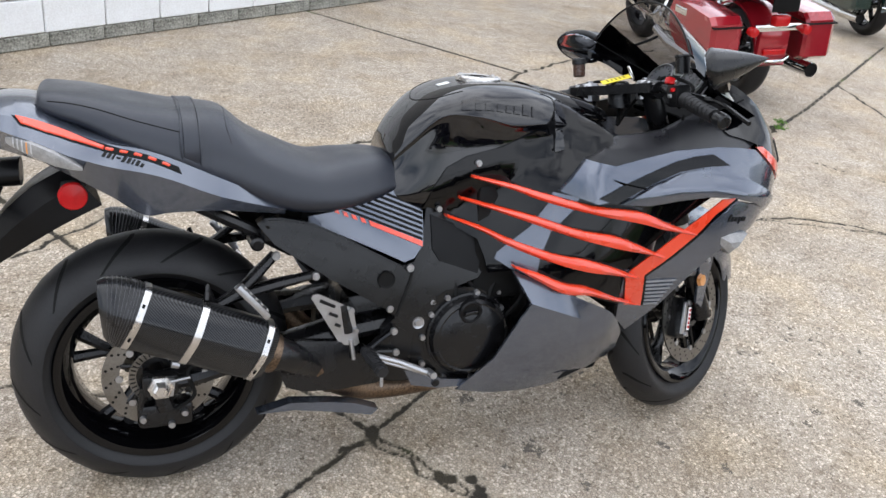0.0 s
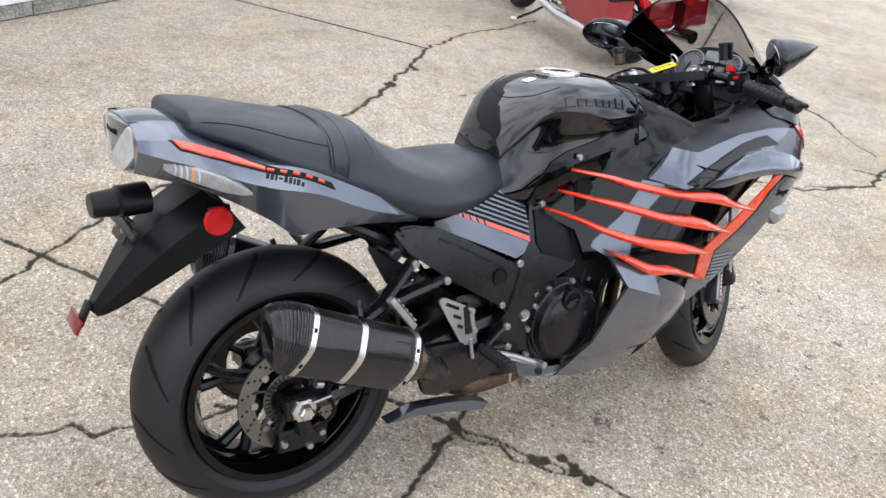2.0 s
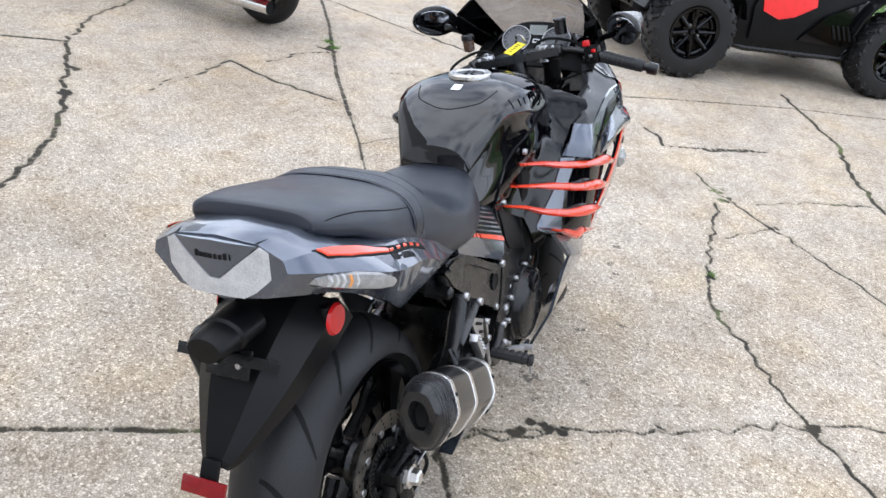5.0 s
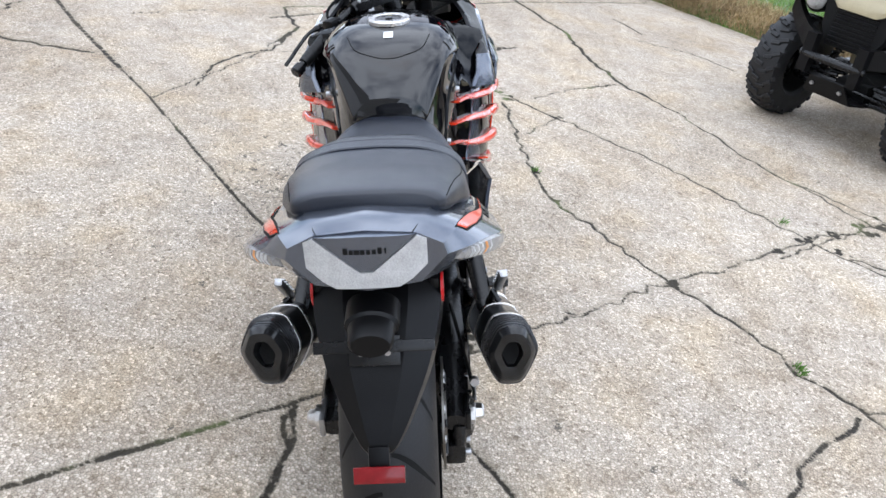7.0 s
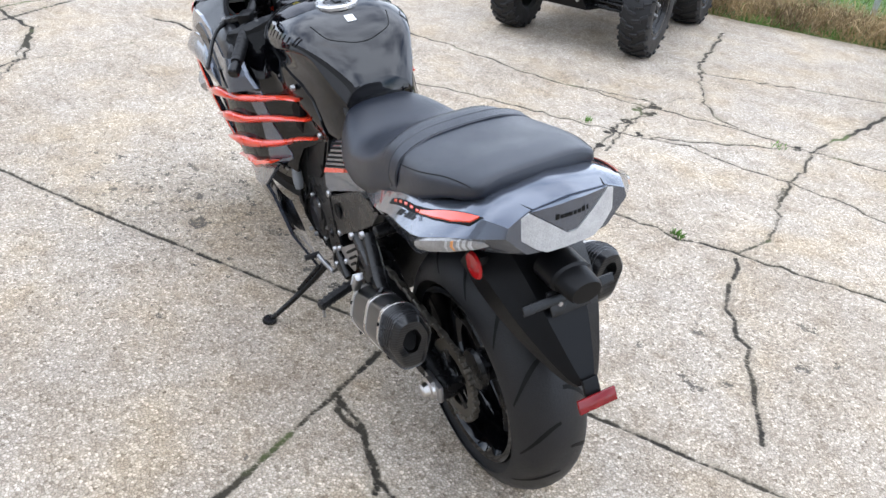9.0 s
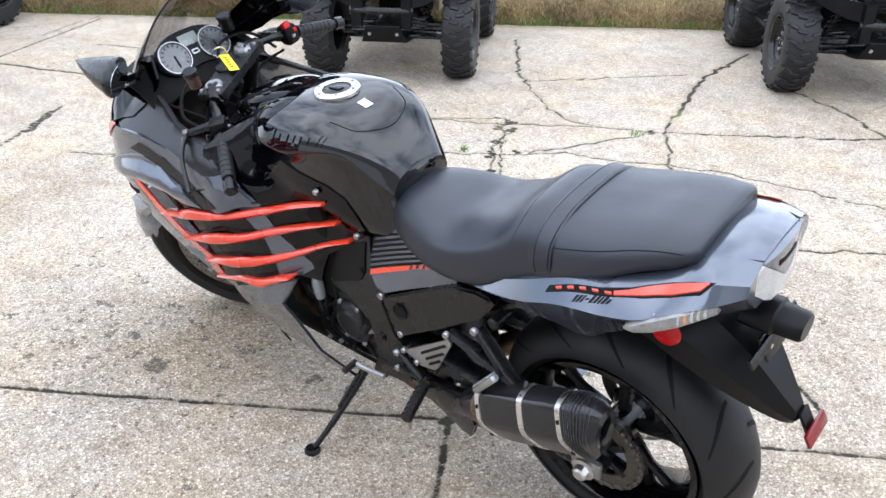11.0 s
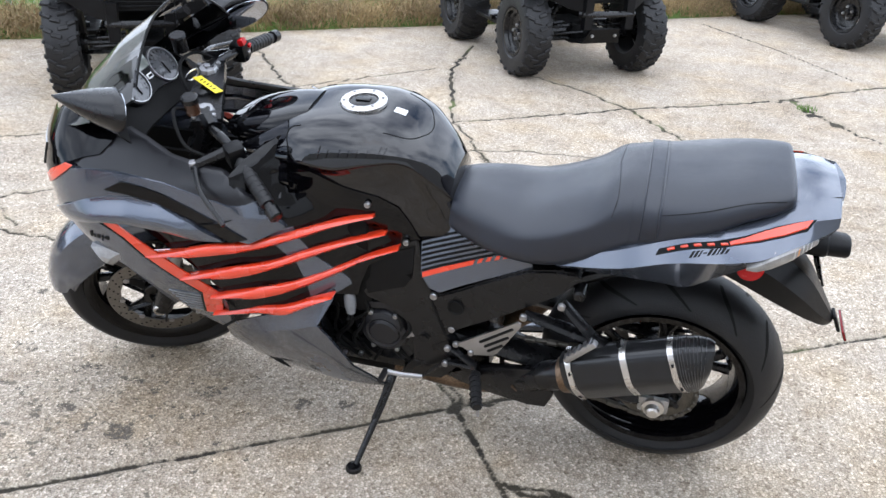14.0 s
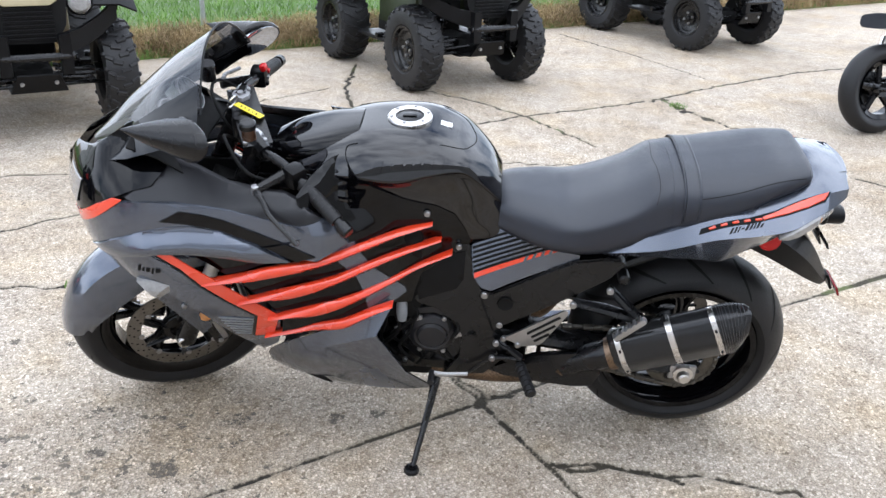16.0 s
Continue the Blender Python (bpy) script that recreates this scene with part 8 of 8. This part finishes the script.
def build_cruiser(x, y, heading, lean, paint, label, bags, shift=0.0):
    c = thing("touring_motorcycle" if bags else "cruiser_motorcycle", pose(x, y, 0, 0, 0, heading) @ pose(0, 0, 0, -lean, 0, 0), label, "motorcycle", "parked touring motorcycles" if bags else "")
    R = 0.325 if bags else 0.30
    cruiser_wheel(c, 0, R, 0.15)
    cruiser_wheel(c, 1.62, R, 0.13)
    part("pulley", lathe([(0.03, 0.085), (0.11, 0.085), (0.115, 0.09), (0.115, 0.11), (0.11, 0.115), (0.05, 0.10), (0.03, 0.11)], 36, "y", (0, 0, R), closed=True), "black", c, "black belt pulley")
    for k in range(5):
        a = 2 * math.pi * k / 5
        part("pulley_slot", box((0.05, 0.004, 0.022), (0, 0, 0), 0.001), "alloy", c, m=pose(0.075 * math.cos(a), 0.113, R + 0.075 * math.sin(a), 0, -math.degrees(a) + 90, 0))
    part("axle", tube([(0, -0.15, R), (0, 0.15, R)], 0.014, 10), "chrome", c)
    for s in (1, -1):
        part("swingarm", tube([(0, s * 0.12, R), (0.28, s * 0.14, 0.36), (0.5, s * 0.15, 0.36)], 0.022, 8, flat=1.4), "black", c)
        part("shock", tube([(0.05, s * 0.15, R + 0.03), (0.15, s * 0.15, 0.64)], 0.024, 10), "chrome", c)
        part("fork", tube([(1.62, s * 0.11, R), (1.30, s * 0.11, 0.98)], 0.026, 10), "chrome", c)
        part("engine_bar", tube(spline([(1.12, s * 0.12, 0.72), (1.12, s * 0.36, 0.62), (1.10, s * 0.38, 0.45), (1.06, s * 0.14, 0.30)], 4), 0.016, 8), "chrome", c)
        if bags:
            part("exhaust", tube([(0.9, s * 0.22, 0.26), (0.5, s * 0.29, 0.25), (0.0, s * 0.31, 0.25), (-0.36, s * 0.33, 0.265)], [0.035, 0.045, 0.05, 0.05], 14, cap=False), "chrome", c, "chrome exhaust pipe")
        if bags:
            part("exhaust_bore", lathe([(0.0001, 0), (0.045, 0), (0.05, -0.012)], 16, "x", (-0.345, s * 0.33, 0.265)), "dark", c)
        if bags:
            prof = [(-0.36, 0.36), (-0.35, 0.60), (-0.30, 0.645), (0.0, 0.665), (0.25, 0.66), (0.30, 0.56), (0.26, 0.42), (0.12, 0.345), (-0.30, 0.325)]
            bag = part("saddlebag", loft([[(px, s * (0.23 + dy), 0.0 + pz if g == 1 else 0.5 + (pz - 0.5) * g) for px, pz in [(0 + (a - 0) * g, b) for a, b in prof]] for dy, g in ((0.0, 0.95), (0.02, 1.0), (0.19, 1.0), (0.22, 0.93))]), paint, c, "hard glossy saddlebag", smooth=35)
            part("bag_lid_seam", loft([[(px, s * (0.226 + dy), 0.585 + 0.03 * (px + 0.36)) for px in (-0.368, 0.295)] + [(px, s * (0.226 + dy), 0.577 + 0.03 * (px + 0.36)) for px in (0.295, -0.368)] for dy in (0.0, 0.222)]), "dark", bag)
            part("bag_latch", box((0.16, 0.012, 0.05), (0.10, s * 0.455, 0.60), 0.006), "chrome", bag, "chrome latch plate")
            part("guard_rail", tube(spline([(0.36, s * 0.25, 0.68), (0.37, s * 0.42, 0.62), (0.35, s * 0.44, 0.45), (0.30, s * 0.26, 0.33)], 4), 0.014, 8), "chrome", c)
            part("rear_signal", lathe([(0.0001, -0.03), (0.03, -0.025), (0.036, 0.0), (0.03, 0.03)], 16, "x", (-0.40, s * 0.19, 0.56)), "redlens", c, "round red turn signal")
    if bags:
      part("rear_fender", loft([[(0.36 * math.cos(a), yy, R + 0.37 * math.sin(a) - abs(yy) * 0.25) for yy in (-0.11, -0.06, 0, 0.06, 0.11)] + [(0.345 * math.cos(a), yy, R + 0.355 * math.sin(a) - abs(yy) * 0.25) for yy in (0.11, 0.06, 0, -0.06, -0.11)] for a in [radians(40 + 12.5 * k) for k in range(12)]]), paint, c, "painted rear fender", smooth=45)
    part("front_fender", loft([[(1.62 + 0.37 * math.cos(a), yy, R + 0.37 * math.sin(a) - abs(yy) * 0.4) for yy in (-0.10, -0.05, 0, 0.05, 0.10)] + [(1.62 + 0.355 * math.cos(a), yy, R + 0.355 * math.sin(a) - abs(yy) * 0.4) for yy in (0.10, 0.05, 0, -0.05, -0.10)] for a in [radians(15 + 13 * k) for k in range(12)]]), "gloss" if not bags else paint, c, smooth=45)
    part("fuel_tank", half_loft([(0.62, [(0, 0.80), (0.06, 0.79), (0.10, 0.76), (0.10, 0.72), (0, 0.70)]), (0.85, [(0, 0.90), (0.10, 0.88), (0.16, 0.82), (0.15, 0.74), (0, 0.72)]), (1.1, [(0, 0.92), (0.11, 0.90), (0.17, 0.84), (0.15, 0.76), (0, 0.75)]), (1.25, [(0, 0.90), (0.05, 0.88), (0.08, 0.84), (0.07, 0.80), (0, 0.79)])], 3, 3), paint, c, smooth=60)
    part("seat", half_loft([(0.68, [(0, 0.74), (0.10, 0.73), (0.14, 0.70), (0.12, 0.66), (0, 0.65)]), (0.45, [(0, 0.70), (0.14, 0.69), (0.19, 0.66), (0.17, 0.61), (0, 0.60)]), (0.22, [(0, 0.78), (0.13, 0.77), (0.17, 0.73), (0.15, 0.68), (0, 0.67)]), (-0.08, [(0, 0.80), (0.12, 0.79), (0.15, 0.76), (0.13, 0.71), (0, 0.70)])], 3, 3), "seat", c, "black vinyl two-up seat", smooth=60)
    part("engine", box((0.50, 0.26, 0.34), (0.85, 0, 0.42), 0.05), "dark", c)
    for xx, rot in ((0.76, -22), (0.96, 22)):
        for k in range(8):
            part("cylinder_fin", box((0.15, 0.17, 0.010), (0, 0, 0), 0.004), "alloy" if k % 2 else "black", c, m=pose(xx, 0, 0.45, 0, rot, 0) @ pose(0, 0, 0.025 * k))
    part("primary_cover", lathe([(0.0001, 0.20), (0.09, 0.198), (0.115, 0.18), (0.12, 0.13)], 24, "y", (0.72, 0, 0.34)), "chrome", c)
    part("primary_cover", lathe([(0.0001, 0.20), (0.06, 0.198), (0.08, 0.18), (0.085, 0.13)], 24, "y", (0.98, 0, 0.34)), "chrome", c)
    part("frame_tube", tube(spline([(1.28, 0, 0.85), (1.2, 0, 0.4), (1.05, 0, 0.22), (0.5, 0, 0.22), (0.4, 0, 0.6)], 4), 0.024, 8), "black", c)
    part("handlebar", tube(spline([(1.0, -0.42, 1.05), (1.15, -0.3, 1.12), (1.25, 0, 1.05), (1.15, 0.3, 1.12), (1.0, 0.42, 1.05)], 4), 0.014, 8), "chrome", c)
    part("headlamp", lathe([(0.0001, 0.06), (0.08, 0.05), (0.095, 0.02), (0.09, -0.06), (0.04, -0.12), (0.0001, -0.12)], 20, "x", (1.45, 0, 0.95)), "chrome", c)
    part("side_stand", tube([(0.85, 0.12, 0.26), (0.92, 0.26, 0.16), (1.0, 0.40 - 0.02 * lean * 0.1, 0.09)], [0.014, 0.011, 0.012], 8), "black", c)
    part("stand_tip", tube([(0.985, 0.385, 0.095), (1.03, 0.41, 0.09)], [0.012, 0.014], 8), "white", c)
    if bags:
        part("light_bar", box((0.03, 0.34, 0.045), (-0.375, 0, 0.575), 0.012), "chrome", c, "chrome rear light bar")
        part("tail_light", box((0.07, 0.11, 0.075), (-0.39, 0, 0.625), 0.02), "redlens", c, "red tail light")
        part("fender_trim", tube([(-0.365, -0.12, 0.37), (-0.40, -0.06, 0.36), (-0.405, 0, 0.36), (-0.40, 0.06, 0.36), (-0.365, 0.12, 0.37)], 0.012, 8), "chrome", c)
        part("fender_reflector", box((0.02, 0.16, 0.04), (-0.385, 0, 0.415), 0.008), "redlens", c)
        part("fender_skirt", box((0.06, 0.22, 0.20), (-0.34, 0, 0.46), 0.02), paint, c)
        part("top_case", loft([[(xx, -w, 0.80 + dz), (xx, w, 0.80 + dz), (xx, w * 0.96, 1.06 + dz * 0.3), (xx, -w * 0.96, 1.06 + dz * 0.3)] for xx, w, dz in ((-0.50, 0.22, 0.03), (-0.46, 0.27, 0.0), (-0.05, 0.27, 0.0), (0.0, 0.24, 0.02))]), paint, c, "glossy hard top case")
        part("plate_holder", box((0.012, 0.19, 0.10), (-0.42, 0, 0.735), 0.004), "dark", c)
        part("front_fairing", loft([[(1.28 + 0.18 * (1 - yy * yy), yy * w, z) for yy in (-1, -0.6, 0, 0.6, 1)] + [(1.24, yy * w, z) for yy in (1, 0, -1)] for w, z in ((0.30, 0.82), (0.38, 0.98), (0.36, 1.15), (0.22, 1.28))]), "gloss", c, smooth=45)
    return c


build_cruiser(4.10, 4.74, 83, 7, "maroon", "candy red touring motorcycle with chrome trim and hard saddlebags", True)
build_cruiser(7.42, 6.88, 80, 7, "bottle", "dark green touring motorcycle with hard saddlebags", True)
build_cruiser(-2.04, -1.86, -160, 9, "gloss", "black cruiser motorcycle with cast wheels on its stand", False)


# ---- block wall ----
wall_at = Matrix.Translation((-0.68, 5.23, 0)) @ Matrix.Rotation(radians(35.2), 4, "Z")
wall = finish("wall_north", box((16.0, 0.18, 3.3), (2.0, 0.115, 1.65)), "mortar", smooth=0, m=wall_at)
tagged(wall, "white painted concrete block wall on a grey foundation course", "wall", kind="structure")
foot = part("foundation_course", box((16.0, 0.02, 0.080), (2.0, 0.018, 0.040), 0.006), "mortar", wall, "stained grey foundation course")
foot_mesh = None
for col in range(34):
    b = part("foundation_block", box((0.362, 0.03, 0.084), (0, 0, 0), 0.008, seg=1), "footing", wall) if foot_mesh is None else new("foundation_block", foot_mesh)
    foot_mesh, b.parent = b.data, wall
    b.matrix_basis = pose(-2.5 + 0.37 * col, 0.006 + 0.004 * math.sin(col * 2.3), 0.044, 0, 0.3 * math.sin(col * 1.7), 0.5 * math.sin(col * 3.1))
block_mesh = None
rng_w = random.Random(3)
for row in range(9):
    for col in range(-6, 26):
        x0 = 0.41 * (col + (0.5 if row % 2 else 0.0)) + 0.045
        if x0 < -2.4 or x0 > 9.4:
            continue
        if block_mesh is None:
            b = part("block", box((0.402, 0.04, 0.197), (0, 0, 0), 0.006, seg=1), "block", wall, m=pose(x0, 0.012, 0.19))
            block_mesh = b.data
        else:
            b = new("block", block_mesh)
            b.parent = wall
        b.matrix_basis = pose(x0 + rng_w.uniform(-0.002, 0.002), 0.012 + rng_w.uniform(-0.0025, 0.0025), 0.188 + 0.2045 * row, rng_w.uniform(-0.3, 0.3), 0, rng_w.uniform(-0.3, 0.3))

post = finish("wooden_post", box((0.10, 0.10, 0.42), (0, 0, 0.21), 0.008), "timber", m=pose(-0.735, 4.72, 0, 0, 0, 20))
tagged(post, "short weathered brown timber post beside the wall", "post")

# ---- lawn, dry verge, fence and house ----
EDGE = 36.7
verge_at = Matrix.Translation((0, -5.52, 0)) @ Matrix.Rotation(radians(EDGE), 4, "Z")   # local x along the edge, local -y away from the lot


def lawn_height(x, y):
    """y negative going away from the slab edge."""
    d = -y
    return 0.05 + 0.05 * min(1, d / 0.5) + 0.02 * noise.noise((x * 1.3, y * 1.3, 0)) - 0.08 * max(0.0, 1 - d / 0.06)


bm = bmesh.new()
xs = [-14 + 0.25 * k for k in range(150)]
ys = [0.02, -0.03, -0.08, -0.15, -0.3, -0.5, -0.8, -1.2, -1.8, -2.6, -3.6, -5, -7, -10, -14]
grid = [[bm.verts.new((x, y + (0.035 * noise.noise((x * 3, 0, 5)) if y > -0.1 else 0), lawn_height(x, y) if y < 0.01 else -0.01)) for y in ys] for x in xs]
for a, b in zip(grid, grid[1:]):
    for i in range(len(ys) - 1):
        bm.faces.new((a[i], a[i + 1], b[i + 1], b[i]))
lawn = finish("lawn", bm, "turf", smooth=60, m=verge_at)
tagged(lawn, "green lawn with a dry straw-coloured verge", "lawn", kind="structure")


def blades(name, count, ylo, yhi, hmin, hmax, wid, bend, material, seed, xlo=-9.0, xhi=18.0):
    """Loose grass blades as one sheet of thin bent triangles."""
    r = np.random.RandomState(seed)
    x = r.uniform(xlo, xhi, count)
    y = -(ylo + (yhi - ylo) * r.rand(count) ** 1.2)
    h = r.uniform(hmin, hmax, count)
    a = r.uniform(0, 2 * math.pi, count)
    lean_a = r.uniform(0, 2 * math.pi, count)
    reach = h * r.uniform(0.2, bend, count)
    z = np.array([lawn_height(px, py) for px, py in zip(x, y)]) - 0.01
    V = np.zeros((count, 5, 3))
    dx, dy = np.cos(a) * wid, np.sin(a) * wid
    lx, ly = np.cos(lean_a) * reach, np.sin(lean_a) * reach
    V[:, 0] = np.stack([x - dx, y - dy, z], 1)
    V[:, 1] = np.stack([x + dx, y + dy, z], 1)
    V[:, 2] = np.stack([x + dx * 0.8 + lx * 0.35, y + dy * 0.8 + ly * 0.35, z + h * 0.62], 1)
    V[:, 3] = np.stack([x - dx * 0.8 + lx * 0.35, y - dy * 0.8 + ly * 0.35, z + h * 0.62], 1)
    V[:, 4] = np.stack([x + lx, y + ly, z + h * np.clip(1.05 - reach / h * 0.45, 0.3, 1)], 1)
    base = np.arange(count) * 5
    faces = [f for b in base for f in ((b, b + 1, b + 2, b + 3), (b + 3, b + 2, b + 4))]
    me = bpy.data.meshes.new(name)
    me.from_pydata(V.reshape(-1, 3).tolist(), [], faces)
    me.materials.append(M[material])
    ob = new(name, me)
    ob.matrix_basis = verge_at
    return ob


tagged(blades("dry_grass", 62000, 0.0, 0.50, 0.06, 0.24, 0.0028, 1.9, "straw", 11), "dry straw-coloured grass along the concrete edge", "dry grass", kind="stuff")
tagged(blades("green_grass", 52000, 0.34, 4.5, 0.04, 0.12, 0.003, 0.9, "grass", 12), "short green lawn grass behind the fence", "grass", kind="stuff")
tagged(blades("edge_weeds", 3800, -0.01, 0.35, 0.03, 0.12, 0.004, 1.2, "grass", 13), "green weeds at the concrete edge", "weeds", kind="stuff")

# chain-link fence
fence = thing("chain_link_fence", verge_at @ pose(0, -0.92, 0.08), "grey galvanised chain-link fence on the lawn", "fence")
bm = bmesh.new()
DIA, TALL = 0.055, 1.15
for k in range(int(26 / (2 * DIA))):
    x0 = -8.0 + 2 * DIA * k
    for ph in (0, 1):
        pts = []
        for j in range(int(TALL / DIA) + 1):
            pts.append((x0 + DIA * ((j + ph) % 2) + (DIA if ph else 0) * 0, 0.004 * (1 if (j + ph) % 2 else -1), j * DIA))
        tube(pts, 0.0014, 3, bm, cap=False)
mesh = part("wire_mesh", bm, "galv", fence, "diamond wire mesh")
tagged(mesh, kind="stuff")
for k in range(10):
    part("fence_post", tube([(-8 + 2.9 * k, 0.03, -0.1), (-8 + 2.9 * k, 0.03, 1.25)], 0.024, 12), "galv", fence)
part("top_rail", tube([(-8, 0.03, 1.2), (18, 0.03, 1.2)], 0.018, 10), "galv", fence)

# house behind the lawn
house = thing("house", verge_at @ pose(14.5, -5.7, 0.05), "white clapboard house on a grey block foundation behind the lawn", "house")
part("foundation", box((9.0, 0.3, 0.50), (0, -0.15, 0.25), 0.01), "footing", house, "grey concrete foundation")
part("house_wall", box((9.0, 0.2, 3.0), (0, -0.16, 2.0)), "siding", house)
for k in range(12):
    part("siding_board", box((9.0, 0.022, 0.118), (0, -0.045, 0.56 + 0.11 * k), 0.003, seg=1), "siding", house)
vent = part("foundation_vent", box((0.60, 0.03, 0.26), (-1.5, 0.0, 0.30), 0.006), "galv", house, "white foundation vent")
for k in range(12):
    part("vent_slat", box((0.012, 0.02, 0.22), (-1.76 + 0.047 * k, 0.02, 0.30), 0.003, seg=1), "white", vent)

# weeds in the joints
def tuft(x, y, r, count, seed):
    rr = random.Random(seed)
    bm = bmesh.new()
    for k in range(count):
        a, d, hh = rr.uniform(0, 6.28), rr.uniform(0, r), rr.uniform(0.010, 0.035)
        bx, by, w = d * math.cos(a), d * math.sin(a), 0.003
        ox, oy = rr.uniform(-0.02, 0.02), rr.uniform(-0.02, 0.02)
        v = [bm.verts.new(p) for p in ((bx - w, by, -0.004), (bx + w, by, -0.004), (bx + w + ox * 0.5, by + oy * 0.5, hh * 0.6), (bx + ox, by + oy, hh))]
        bm.faces.new(v)
    ob = finish("weed_tuft", bm, "grass", smooth=0, m=pose(x, y, -0.004))
    return tagged(ob, "small green weed growing from a concrete crack", "weed", "weeds in the cracks")


for k, (x, y, r, n) in enumerate(((0.83, 0.33, 0.03, 45), (-0.80, -2.3, 0.08, 60), (2.2, 1.1, 0.02, 20), (3.95, 4.05, 0.06, 40), (2.0, -0.05, 0.04, 25), (1.45, -0.9, 0.05, 30), (-0.15, 5.70, 0.06, 90), (0.35, 6.02, 0.05, 50), (4.05, 4.15, 0.05, 60))):
    tuft(x, y, r, n, 40 + k)
